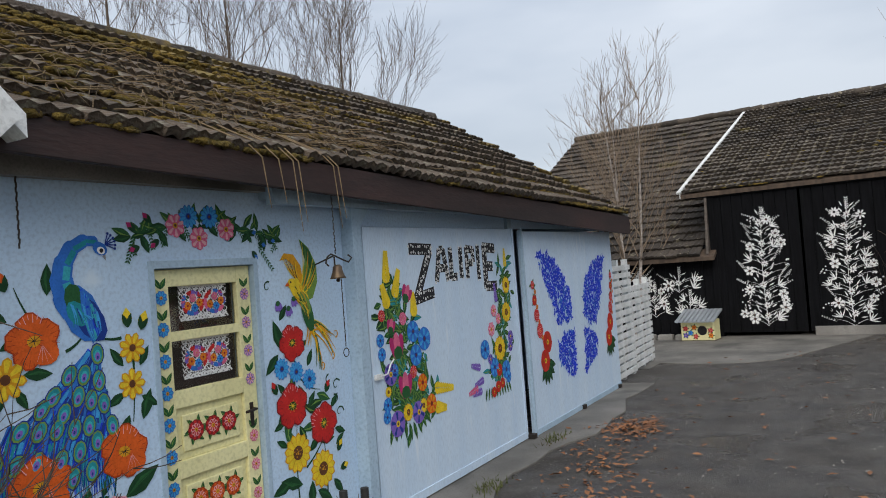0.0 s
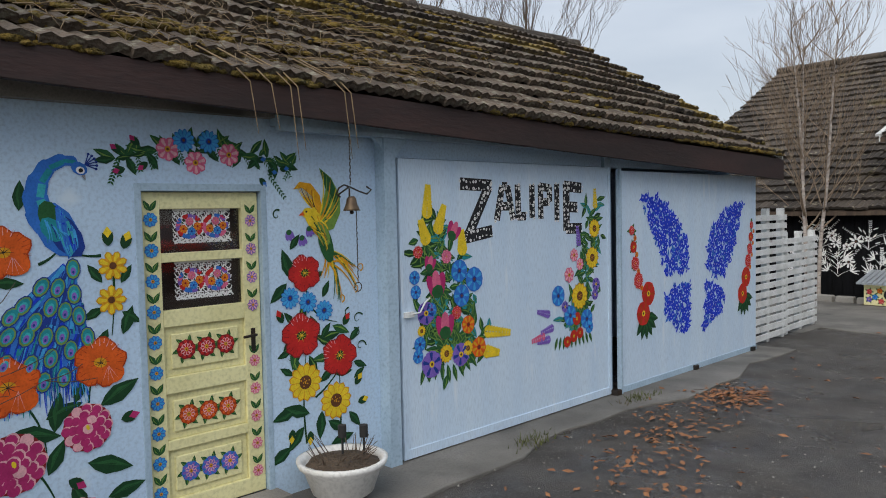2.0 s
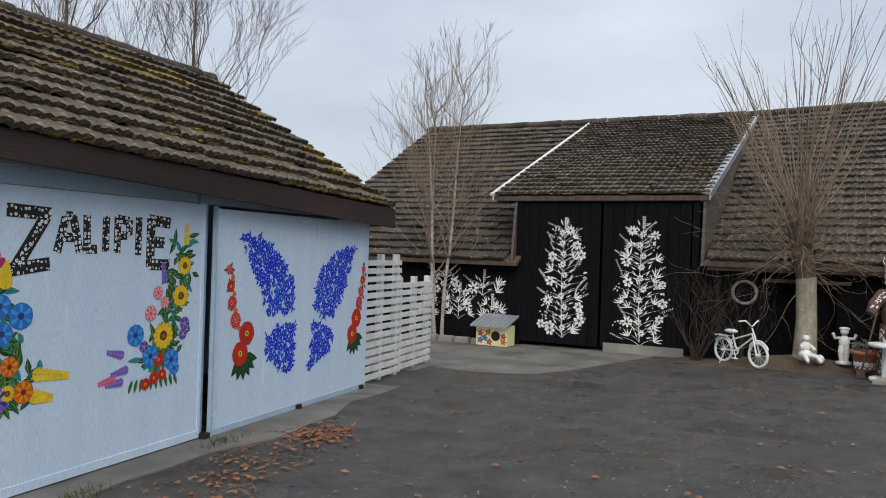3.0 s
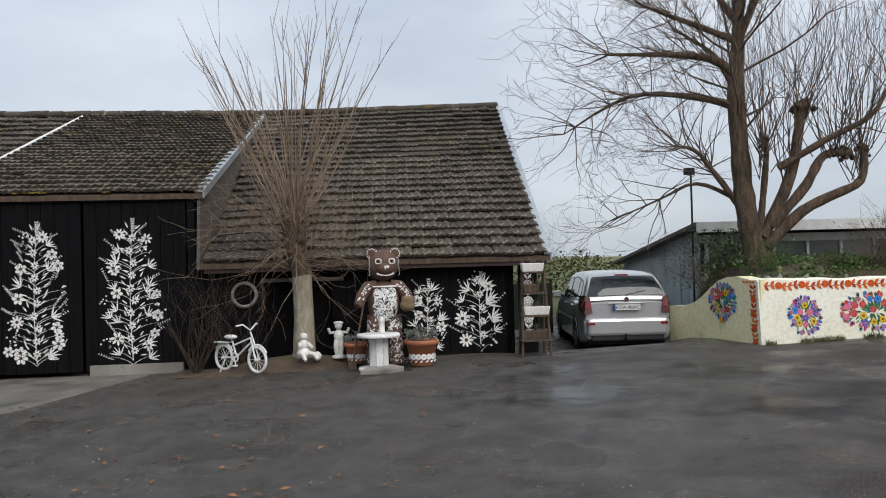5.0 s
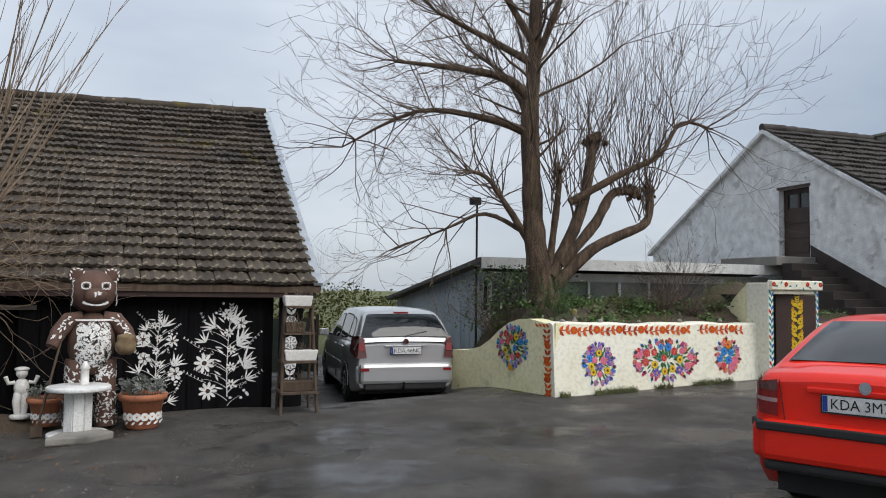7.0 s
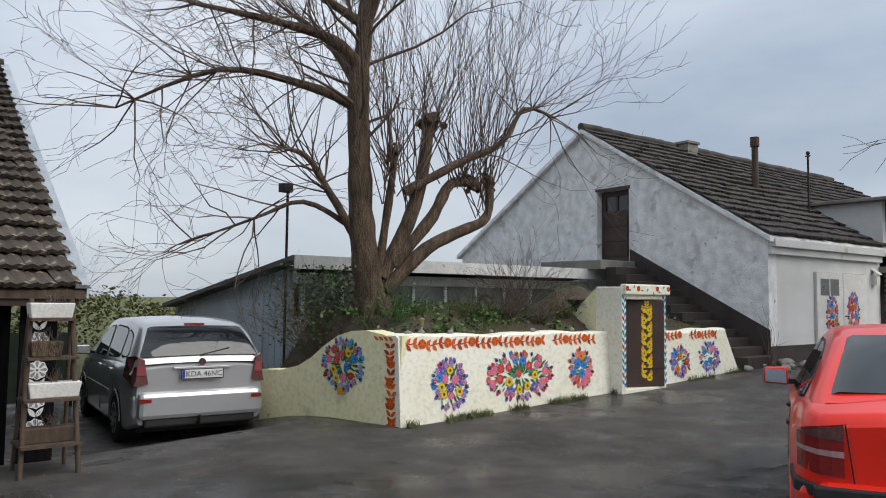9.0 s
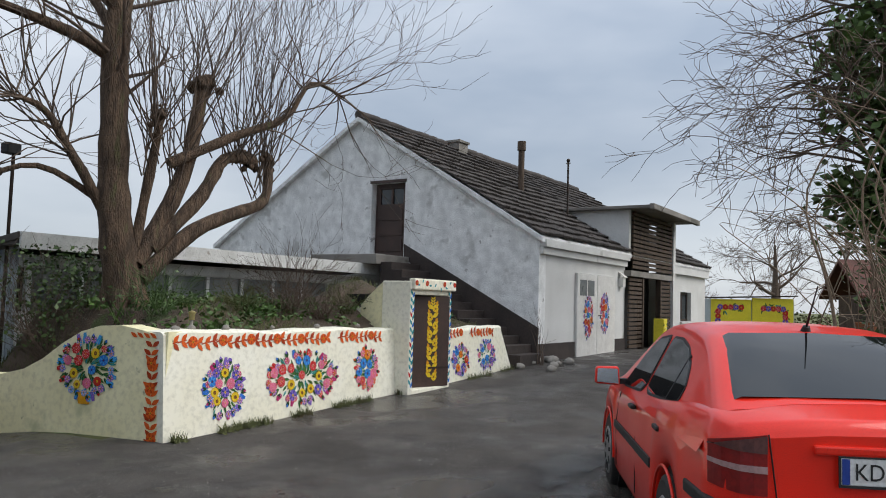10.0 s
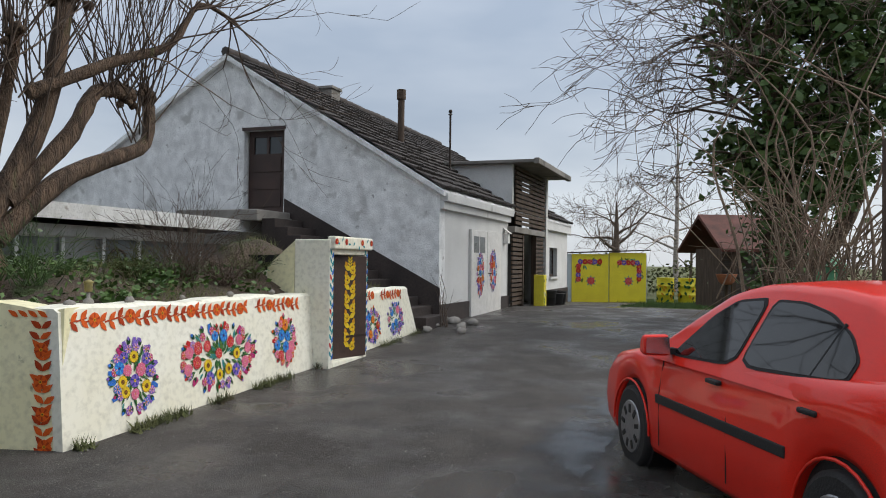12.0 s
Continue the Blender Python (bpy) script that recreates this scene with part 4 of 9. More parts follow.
c.poly([(4.13, 2.02), (4.09, 2.16), (4.18, 2.09), (4.24, 1.97), (4.21, 1.9), (4.16, 2.0)], "green", 4.6)
c.poly([(4.06, 1.84), (4.01, 1.98), (3.94, 2.03), (3.87, 2.02), (3.92, 2.07), (4.01, 2.06), (4.08, 1.98), (4.10, 1.86)], "gold", 4.2)
for k in range(10):
    f = k / 9
    c.curve((4.07 + .05 * f, 1.82 - .03 * f), (4.11 + .13 * math.sin(f * 2.2), 2.14 - .26 * f), -.12, .016, ("yellow", "lgreen", "gold", "green")[k % 4], 5 + .1 * f, 6)
    c.curve((4.05, 1.87), (3.90 + .13 * f, 2.04 - .03 * f), .14, .012, ("yellow", "gold", "brown")[k % 3], 4.8 + .1 * f, 5)
c.oval(4.05, 1.79, .13, .062, -.85, "yellow", 5.4, 14)
c.oval(4.12, 1.65, .14, .056, -1.3, "green", 5.2, 14)
c.oval(4.10, 1.72, .09, .045, -1.1, "lgreen", 6, 12)
for k in range(14):
    c.curve((4.0 + .1 * r.random(), 1.84 - .1 * r.random()), (4.1 + .06 * r.random(), 1.6 + .08 * r.random()), .1, .009, r.choice(("gold", "yellow", "dkgreen", "lgreen")), 6.6, 4)
c.oval(3.975, 1.862, .042, .036, .3, "yellow", 6.2)
c.poly([(3.94, 1.875), (3.905, 1.845), (3.955, 1.845)], "orange", 6.6)
c.oval(3.967, 1.87, .008, .008, 0, "black", 7.2, 6)
for a, b, bend in (((3.92, .3), (3.95, 1.0), .08), ((4.2, .3), (4.19, .9), -.05), ((4.0, 1.2), (3.92, 1.55), .1), ((4.0, .6), (4.3, .95), -.2), ((3.95, 1.3), (4.2, 1.1), -.3)):
    c.curve(a, b, bend, .016, "dkgreen", 0)
for u, v, L, a in ((3.84, 1.42, .22, 1.9), (3.8, 1.4, .18, 3.9), (3.83, 1.62, .13, .9), (3.98, 1.4, .13, .5), (4.08, 1.28, .13, 1.1), (3.85, 1.12, .12, 2.3), (3.82, .95, .12, 3.5), (4.06, 1.0, .13, .9), (4.3, .95, .13, .8), (4.33, .8, .13, -.4), (3.83, .78, .12, 2.6), (4.04, .7, .15, .6), (3.85, .55, .2, 3.4), (3.95, .5, .22, 2.8), (3.9, .42, .2, 4.0), (4.05, .5, .2, 4.6), (4.1, .42, .18, -.6), (4.28, .45, .16, -.9), (4.33, .68, .12, .6), (3.8, .3, .2, 3.6), (4.12, .25, .2, .2)):
    c.leaf(u, v, L, L * .42, a, "dkgreen", "green", 1.2)
c.poppy(3.94, 1.46, .125, "red", "dkred", "lpink", 4, .4)
c.poppy(3.90, 1.04, .150, "red", "dkred", "lpink", 4, .1)
c.poppy(4.21, .86, .145, "red", "dkred", "lpink", 4, 1.0)
for u, v in ((3.82, 1.30), (3.96, 1.26), (4.09, 1.19)):
    c.flower("corn", u, v, .075)
for u, v in ((3.83, 1.72), (3.93, 1.68), (3.99, 1.74)):
    c.tulip(u, v, .045, "purple", "purple", -1.3)
c.sunflower(3.92, .72, .135)
c.sunflower(4.17, .55, .135)
for u, v, a, cl in ((4.34, .63, .9, "yellow"), (4.36, .50, .2, "yellow"), (3.81, .42, -1.7, "yellow"), (3.95, .38, -1.6, "yellow"), (3.76, 1.14, 2.0, "red"), (4.25, 1.07, 1.0, "red")):
    c.bud(u, v, .10, a, cl)
for k in range(16):
    u, v = 4.0 + .16 * math.cos(k * 2.4), .74 + .026 * k
    c.leaf(u, v, .16, .065, k * 1.9, ("dkgreen", "green")[k % 2], "lgreen", 1)
for u, v, ra, an, t in ((4.38, 1.1, .05, .5, 1), (4.36, 1.0, .04, 2, -1), (4.4, .9, .05, 0, 1), (3.74, 1.85, .04, 1, 1), (3.8, .9, .05, 3, -1), (4.3, 1.15, .04, 1.5, 1)):
    c.curl(u, v, ra, an, "dkgreen", .012, t)
c.done("wall_painting", garage, "painted peacock, golden bird and bright folk flowers")

# sliding gates
gate = part("sliding_gate", MB().box(-3.545, -3.5, 4.72, 7.47, .0, 2.25), BLUEGATE, garage, "pale blue sliding gate painted with two bouquets", .004)
part("gate_edge", MB().box(-3.50, -3.492, 4.72, 7.47, .0, .07).box(-3.50, -3.492, 4.72, 4.76, .07, 2.25).box(-3.50, -3.492, 7.43, 7.47, .07, 2.25), BLUEGATE, gate)
part("latch", MB().box(-3.495, -3.47, 4.74, 4.83, 1.07, 1.11).tube([(-3.475, 4.8, 1.09), (-3.46, 4.88, 1.1), (-3.46, 4.93, 1.17), (-3.46, 4.98, 1.2)], .007, 5), WHITEWOOD, gate, "bent white iron latch")
c = Canvas(Matrix.Translation((-3.5, 0, 0)) @ GM, 21)
r = c.r


def spray(c, pts, n, spread, size):
    """Leaves strewn along a line of points."""
    for k in range(n):
        i = c.r.randrange(len(pts) - 1)
        f = c.r.random()
        u, v = pts[i][0] + f * (pts[i + 1][0] - pts[i][0]) + c.r.gauss(0, spread), pts[i][1] + f * (pts[i + 1][1] - pts[i][1]) + c.r.gauss(0, spread)
        c.leaf(u, v, size * c.r.uniform(.7, 1.3), size * .4, c.r.uniform(0, 6.28), c.r.choice(("green", "green", "dkgreen", "teal")), "lgreen", 1)


spray(c, [(5.05, 1.75), (5.1, 1.4), (5.12, 1.0), (5.1, .75)], 130, .11, .15)
spray(c, [(5.12, 1.1), (5.3, .9), (5.55, .78)], 80, .08, .14)
spray(c, [(5.2, 1.5), (5.4, 1.3), (5.35, 1.0)], 40, .06, .12)
for u, v, ra, kd in ((5.28, 1.69, .09, "tul"), (5.02, 1.45, .07, "tul"), (5.09, 1.28, .12, "tul"), (5.17, .95, .12, "tul"), (4.9, 1.55, .045, "rose"), (5.34, 1.38, .085, "blue"), (5.51, 1.30, .095, "blue"), (5.36, 1.18, .085, "blue"), (4.86, 1.36, .05, "blue"), (4.87, 1.25, .05, "blue"), (4.9, .85, .055, "blue"), (4.88, .76, .05, "blue"), (5.03, 1.1, .05, "blue"),
                    (4.97, 1.08, .085, "lil"), (5.02, .68, .10, "lil"), (5.34, .71, .09, "lil"), (5.18, .74, .07, "sun"), (5.43, .94, .07, "ora"), (5.55, .74, .08, "ora"), (5.42, .75, .06, "sun"), (5.3, 1.05, .05, "rose"), (5.2, 1.5, .05, "pink"), (4.92, .95, .04, "sun")):
    c.flower(kd, u, v, ra * 1.08)
for u, v, L, a in ((5.0, 1.8, .26, 1.5), (5.1, 1.68, .24, 1.2), (5.0, 1.6, .2, 1.9), (5.38, 1.5, .2, 1.6), (5.62, .86, .34, -.15), (5.6, .7, .2, -.2)):
    c.spike(u, v, L, a, "yellow", 9, .05)
for k in range(9):
    c.leaf(4.95 + .06 * k, .68 + .03 * math.sin(k), .16, .05, -1.9 + .12 * k, "green", "lgreen", 1)
spray(c, [(7.2, 1.85), (7.12, 1.4), (7.0, .95), (6.75, .8)], 140, .08, .13)
for u, v, ra, kd in ((7.2, 1.66, .085, "sun"), (7.16, 1.38, .10, "sun"), (6.95, 1.03, .12, "sun"), (6.87, 1.42, .06, "pinkd"), (6.96, 1.33, .055, "pinkd"), (6.79, 1.24, .07, "pinkd"), (6.62, 1.06, .09, "blue"), (6.8, .86, .09, "blue"), (7.06, .80, .09, "blue"), (7.1, .72, .06, "blue"), (6.9, .82, .06, "redd"), (6.85, .66, .055, "redd"), (6.95, .68, .05, "redd"), (7.22, 1.12, .06, "lil"), (7.2, 1.02, .05, "lil"), (6.75, .62, .05, "redd"), (6.72, .95, .05, "lil")):
    c.flower(kd, u, v, ra * 1.08)
for u, v, a, cl in ((6.5, .9, 2.9, "purple"), (6.55, .78, 3.3, "purple"), (6.5, .68, 3.2, "purple"), (6.42, .72, 3.3, "pink"), (6.95, 1.5, 1.7, "purple"), (7.22, 1.85, 1.6, "yellow")):
    c.spike(u, v, .2, a, cl, 7, .035)
for k in range(10):
    c.leaf(6.6 + .055 * k, .68, .13, .04, -1.9 + .08 * k, "green", "lgreen", 1)
c.done("gate_painting", gate, "two painted bouquets of bright folk flowers")
c = Canvas(Matrix.Translation((-3.5, 0, 0)) @ GM, 22)
LETTERS = (("Z", 5.37, 5.74, 1.63, 2.07, ((0, 1, 1, .97), (.9, .95, .22, .05), (.1, .02, 1.0, .12))), ("A", 5.80, 6.01, 1.77, 2.06, ((0, 0, .35, 1), (.35, .97, .65, .97), (.65, 1, 1, 0), (.15, .4, .85, .4))),
           ("L", 6.06, 6.18, 1.78, 2.07, ((.1, 1, .15, 0), (.1, .06, 1, .06))), ("I", 6.24, 6.29, 1.78, 2.07, ((.5, 1, .5, 0),)), ("P", 6.36, 6.53, 1.77, 2.07, ((.15, 1, .15, 0), (.1, .95, .9, .9), (.9, .95, .9, .5), (.1, .48, .9, .5))),
           ("I", 6.59, 6.65, 1.75, 2.08, ((.5, 1, .5, 0),)), ("E", 6.73, 7.0, 1.65, 2.08, ((.12, 1, .12, 0), (.0, .96, 1, .92), (.1, .52, .75, .5), (.1, .05, 1, .04))))
for ch, u0, u1, v0, v1, bars in LETTERS:
    w = .10 if ch in "ZE" else .074
    for a, b, d, e in bars:
        p, q = (u0 + a * (u1 - u0), v0 + b * (v1 - v0)), (u0 + d * (u1 - u0), v0 + e * (v1 - v0))
        c.stroke([p, q], w, "black", 0, False)
        n = max(2, int(math.hypot(q[0] - p[0], q[1] - p[1]) / .036))
        for k in range(n + 1):
            f = k / n
            for s in (-.26, .26):
                u, v = p[0] + f * (q[0] - p[0]) + r.uniform(-.008, .008) + s * w * abs(q[1] - p[1]) / math.hypot(q[0] - p[0], q[1] - p[1]), p[1] + f * (q[1] - p[1]) + r.uniform(-.008, .008) + s * w * abs(q[0] - p[0]) / math.hypot(q[0] - p[0], q[1] - p[1])
                if r.random() < .45:
                    c.daisy(u, v, r.uniform(.010, .016), 5, "white", "grey", "black", None, 2, .8)
                else:
                    c.leaf(u, v, .026, .009, r.uniform(0, 6), "white", None, 2)
c.done("painted_lettering", gate, "place name ZALIPIE in black and white floral letters")
gate2 = part("sliding_gate", MB().box(-3.50, -3.46, 7.58, 10.74, -.01, 2.22), BLUEGATE, garage, "pale blue sliding gate painted with blue wings", .004)
part("gate_edge", MB().box(-3.46, -3.453, 7.58, 10.74, -.01, .05).box(-3.47, -3.43, 7.55, 7.58, -.01, 2.24), FRAMEBLUE, gate2)
for y in (7.5, 9.1, 10.6):
    part("wheel_bracket", MB().box(-3.5, -3.42, y - .04, y + .04, -.05, .04), IRON, garage)
c = Canvas(Matrix.Translation((-3.46, 0, 0)) @ GM, 23)
r = c.r
WINGS = (((7.98, 1.97), (8.3, 1.96), (8.52, 1.87), (8.75, 1.7), (8.92, 1.5), (9.0, 1.1), (8.75, 1.13), (8.48, 1.13), (8.38, 1.35), (8.21, 1.58)), ((8.47, .9), (8.7, .98), (9.0, 1.0), (8.97, .43), (8.75, .5), (8.5, .65), (8.43, .8)),
         ((10.38, 1.88), (10.05, 1.86), (9.8, 1.76), (9.55, 1.6), (9.42, 1.4), (9.41, 1.1), (9.62, 1.03), (9.84, 1.02), (10.0, 1.2), (10.16, 1.42)), ((9.38, .98), (9.6, .93), (9.87, .78), (9.8, .62), (9.55, .5), (9.32, .43)))


def inside(p, poly):
    ok = False
    for i in range(len(poly)):
        a, b = poly[i], poly[i - 1]
        if (a[1] > p[1]) != (b[1] > p[1]) and p[0] < (b[0] - a[0]) * (p[1] - a[1]) / (b[1] - a[1]) + a[0]:
            ok = not ok
    return ok


for w in WINGS:
    us, vs = [p[0] for p in w], [p[1] for p in w]
    for i in range(int((max(us) - min(us)) / .05) + 2):
        for k in range(int((max(vs) - min(vs)) / .05) + 2):
            p = (min(us) + i * .05 + r.uniform(-.018, .018), min(vs) + k * .05 + r.uniform(-.018, .018))
            if inside(p, w):
                if r.random() < .4:
                    c.daisy(p[0], p[1], r.uniform(.028, .042), 6, "royal", "royal", "white", None, 2, .85)
                for j in range(3):
                    c.leaf(p[0], p[1], r.uniform(.05, .085), r.uniform(.022, .032), r.uniform(0, 6.28), r.choice(("royal", "royal", "royal", "blue")), None, 1)
for sd, pts in ((0, ((7.80, 1.62), (7.83, 1.45), (7.86, 1.28), (7.92, 1.1))), (1, ((10.6, 1.6), (10.58, 1.45), (10.55, 1.3), (10.5, 1.15)))):
    for k, (u, v) in enumerate(pts):
        for j in range(5):
            c.leaf(u, v, .09, .04, r.uniform(0, 6.28), "green", "lgreen")
        c.flower(("rose", "redd", "rose", "rose")[k], u, v, .05 + .012 * k)
        c.flower("ora", u + .06, v - .08, .03)
    bu = 8.05 if sd == 0 else 10.38
    for j in range(6):
        c.leaf(bu, .72, .26, .11, -2.3 + .42 * j, "dkgreen", "green")
    c.flower("redd", bu + .06, .95, .13)
    c.flower("redd", bu - .04, .75, .13)
c.done("gate_painting", gate2, "pair of blue painted wings and red flowers")

# bell with its chains
bell = thing("door_bell", "small bronze bell hanging from a curled iron bracket", "bell", pose(-3.3, 4.14, 1.96))
part("bell_cup", MB().lathe([(.058, -.09), (.05, -.075), (.036, -.04), (.032, -.01), (.018, .006)], 14), surface("aged_bronze", (.16, .11, .06), (.09, .06, .04), 0.5, 8, 40, .2, metal=.6), bell)
part("clapper", MB().blob((0, 0, -.1), .014), IRON, bell)
mb = MB().tube([(-.02, 0, .006), (-.02, 0, .06)], .006, 5).tube([(-.26, .08, .02), (-.02, .0, .07), (0, -.06, .08), (0, -.1, .06), (0, -.12, .02), (0, -.09, .0)], .006, 5).tube([(-.02, 0, .07), (0, .06, .04), (0, .13, .02), (0, .17, .05), (0, .13, .07)], .006, 5)
part("bracket", mb, IRON, bell)
mb = MB()
for k in range(26):
    z = .08 + k * .021
    mb.tube([(-.01 + .006 * (k % 2), 0, z), (-.01, .006 * (k % 2), z + .026)], .004, 4)
for k in range(24):
    mb.tube([(-.01, .045 + .004 * (k % 2), -.56 + k * .021), (-.01, .045, -.535 + k * .021)], .004, 4)
part("chain", mb, IRON, bell, "thin rusty chain")
part("pull_ring", MB().tube([(-.01, .045 + .03 * math.cos(a), -.6 + .03 * math.sin(a)) for a in [k * .524 for k in range(13)]], .004, 4), IRON, bell)
mb = MB()
for k in range(16):
    mb.tube([(-3.55 + .004 * (k % 2), 2.085, 2.13 + k * .022), (-3.55, 2.085 + .004 * (k % 2), 2.155 + k * .022)], .005, 4)
single("hanging_chain", mb, IRON, "short rusty chain hanging on the blue wall", "chain")

# whitewashed house beside the garage
nb = thing("neighbour_house", "whitewashed house with a white verge board", "house")
mb = MB().prism([(-3.5, 1.84, -.2), (-3.5, 1.84, 2.5), (-3.5, -1.4, 5.6), (-3.5, -4.6, 2.6), (-3.5, -4.6, -.2)], (-6, 0, 0))
part("wall", mb, PLASTERW, nb, "rough whitewashed rendered wall")
rb = MB().prism([(-3.1, 1.88, 2.56), (-3.1, -1.4, 5.84), (-3.1, -1.4, 5.94), (-3.1, 1.88, 2.66)], (-6.3, 0, 0)).prism([(-3.1, -4.9, 2.34), (-3.1, -4.9, 2.44), (-3.1, -1.4, 5.94), (-3.1, -1.4, 5.84)], (-6.3, 0, 0))
part("roof", rb, WHITEWOOD, nb, "white roof edge")
part("verge_board", MB().prism([(-3.09, 1.74, 2.54), (-3.09, -1.4, 5.68), (-3.09, -1.4, 5.86), (-3.09, 1.83, 2.63)], (.03, 0, 0)).prism([(-3.5, 1.72, 2.50), (-3.5, -1.4, 5.6), (-3.5, -1.4, 5.64), (-3.5, 1.72, 2.54)], (.4, 0, 0)), WHITEWOOD, nb, "white painted verge boards")
c = Canvas(Matrix.Translation((-3.5, 0, 0)) @ GM, 4)
c.oval(.95, 2.42, .6, .66, 0, "cream", 0, 28)
c.flower("pink", 1.40, 2.5, .08)
c.flower("ora", 1.36, 2.32, .09)
c.flower("rose", 1.3, 2.16, .08)
c.spike(1.2, 2.3, .5, 1.6, "red", 9, .06)
for k in range(7):
    c.leaf(1.26, 1.85, .2, .06, k * .9, "green", "lgreen")
c.done("wall_painting", nb, "cream painted oval with flowers")

# white stacked pallets standing on edge
def pallet(y0, y1, h, n, m):
    p = thing("wooden_pallet", "white painted wooden pallets stood on edge as a screen", "pallet", m, "pallet screen")
    for k in range(n):
        z = .05 + k * (h - .1) / n
        part("slat", MB().box(-.07, -.045, 0, y1 - y0, z, z + (h - .1) / n * .66), WHITEWOOD, p)
    for y in (0.02, (y1 - y0) / 2 - .05, y1 - y0 - .12):
        part("bearer", MB().box(-.15, -.072, y, y + .1, 0, h), WHITEWOOD, p)
    return p


pallet(10.85, 12.05, 1.83, 15, pose(-3.52, 10.86, -.03, 0, 0, 1))
pallet(12.05, 13.35, 1.47, 12, pose(-3.56, 12.1, -.02, 0, 0, 2))

# ---- barn ----
BP = pose(5.90, 15.955, 0, 0, 0, -4)
barn = thing("barn", "long black-tarred barn with white painted flowers and tiled roof", "barn", BP)
for x0, x1, y0, y1, z1 in ((-14.7, -9.0, 0, .15, 1.95), (-5.6, -4.35, 0, .15, 2.0), (-3.2, 0, 0, .15, 2.0), (-4.35, -3.2, .25, .35, 2.0), (-14.7, 0, 13.6, 13.75, 2.0)):
    part("wall", MB().box(x0, x1, y0, y1, -.2, z1), BLACKWOOD, barn)
for x in (-14.68, -.14):
    part("gable", MB().prism([(x, 0, -.2), (x, 13.7, -.2), (x, 13.7, 1.9), (x, 6.9, 5.58), (x, 0, 1.9)], (.14, 0, 0)), BLACKWOOD, barn)
mb = MB()
for i in range(26):
    x = -5.55 + i * .2
    if -4.4 < x < -3.25:
        continue
    mb.box(x, x + .185, -.022 - .004 * (i % 3), 0, .05, 1.9)
for i in range(28):
    mb.box(-14.65 + i * .2, -14.465 + i * .2, -.022 - .004 * (i % 3), 0, -.05, 1.85)
tagged(part("board_cladding", mb, BLACKWOOD, barn), kind="stuff")
part("door_lintel", MB().box(-4.4, -3.0, -.05, .1, 1.5, 1.56), GREYWOOD, barn, "pale grey pole over a dark opening")
part("plinth", MB().box(-14.7, -9.0, -.08, 0, -.2, .06).box(-5.6, 0, -.04, 0, -.2, .10), BLACKWOOD, barn)
doors = []
for x0, x1 in ((-9.0, -7.32), (-7.28, -5.62)):
    n = 8
    doors.append(part("barn_door", MB().box(x0 + .05, x1 - .05, -.02, .03, .12, 2.96), BLACKWOOD, barn, "tall black plank door with a white painted flower column"))
    for i in range(n):
        w = (x1 - x0) / n
        part("plank", MB().box(x0 + i * w, x0 + (i + 1) * w - .012, -.05 - .006 * (i % 2), -.022, .1, 2.98), BLACKWOOD, doors[-1])
part("door_sill", MB().box(-7.2, -5.7, -.12, -.02, .02, .2), CONCRETE, barn)
for x in (-9.06, -5.6):
    part("door_post", MB().box(x, x + .12, -.07, .2, -.1, 3.05), BLACKWOOD, barn)
for x, s in ((-9.06, -1), (-5.42, 1)):
    xr = -9.5 if s < 0 else -5.12
    part("cheek", MB().prism([(x, -.27, 1.75), (x, -.08, 3.0), (xr, 6.88, 5.64)], (.05 * s, 0, 0)), GREYWOOD, barn)
E0, RG = Vector((0, -.3, 1.83)), Vector((0, 6.9, 5.68))
EL = Vector((0, -.3, 1.70))
E1 = Vector((0, -.12, 3.03))
bt = E0 * 2
rb = MB()
def slope(rb, x0, x1, e, t0, t1, r0, r1):
    """A sheet of roof from the eave x0..x1 at e up to the ridge t0..t1 at heights r0, r1."""
    p = [(x0, e.y, e.z), (x1, e.y, e.z), (t1, RG.y, r1), (t0, RG.y, r0)]
    rb.add(p + [(x, y, z - .08) for x, y, z in p], [(0, 1, 2, 3), (7, 6, 5, 4), (0, 4, 5, 1), (1, 5, 6, 2), (2, 6, 7, 3), (3, 7, 4, 0)])


slope(rb, -5.35, .6, E0, -5.1, 1.16, RG.z, RG.z + .2)
rb.prism([(-14.9, 14.1, 1.83), (-14.9, 14.1, 1.77), (-14.9, 6.9, 5.60), (-14.9, 6.9, 5.68)], (15.5, 0, 0))
broof = part("roof", rb, OLDWOOD, barn)
for row in ((-14.9, -8.95, EL, -14.9, -8.95, RG.z - .01, RG.z - .01), (-9.6, -5.3, E1, -9.55, -5.05, RG.z + .01, RG.z + .01)):
    rb = MB()
    slope(rb, *row)
    part("roof_slope", rb, OLDWOOD, broof)
S0, S1, SL = RG - E0, RG - E1, RG - EL
roof_tiles(broof, (-5.4, E0.y, E0.z + .01), (1, 0, .033), S0, 6.05, S0.length, .235, .335, TILE, lambda a, b: a > 1.4 and b < 4.6, 5, -.2, (.25, .55))
roof_tiles(broof, (-14.9, EL.y, EL.z + .01), (1, 0, 0), SL, 5.7, SL.length, .235, .335, TILE, lambda a, b: False, 6)
roof_tiles(broof, (-9.55, E1.y, E1.z + .015), (1, 0, 0), S1, 4.25, S1.length, .235, .30, TILE, lambda a, b: b < 3.2, 7, 0.0, (.03, .25))
mb = MB()
for k in range(47):
    x = -14.9 + k * .34
    z = 5.74 + .2 * max(0, (x + 5.1) / 6.2)
    mb.tube([(x, 6.9, z + .01 * math.sin(k * 2.2)), (x + .37, 6.9, z + .012 + .01 * math.sin(k * 1.7))], .1, 8)
part("ridge_tiles", mb, TILE, broof)


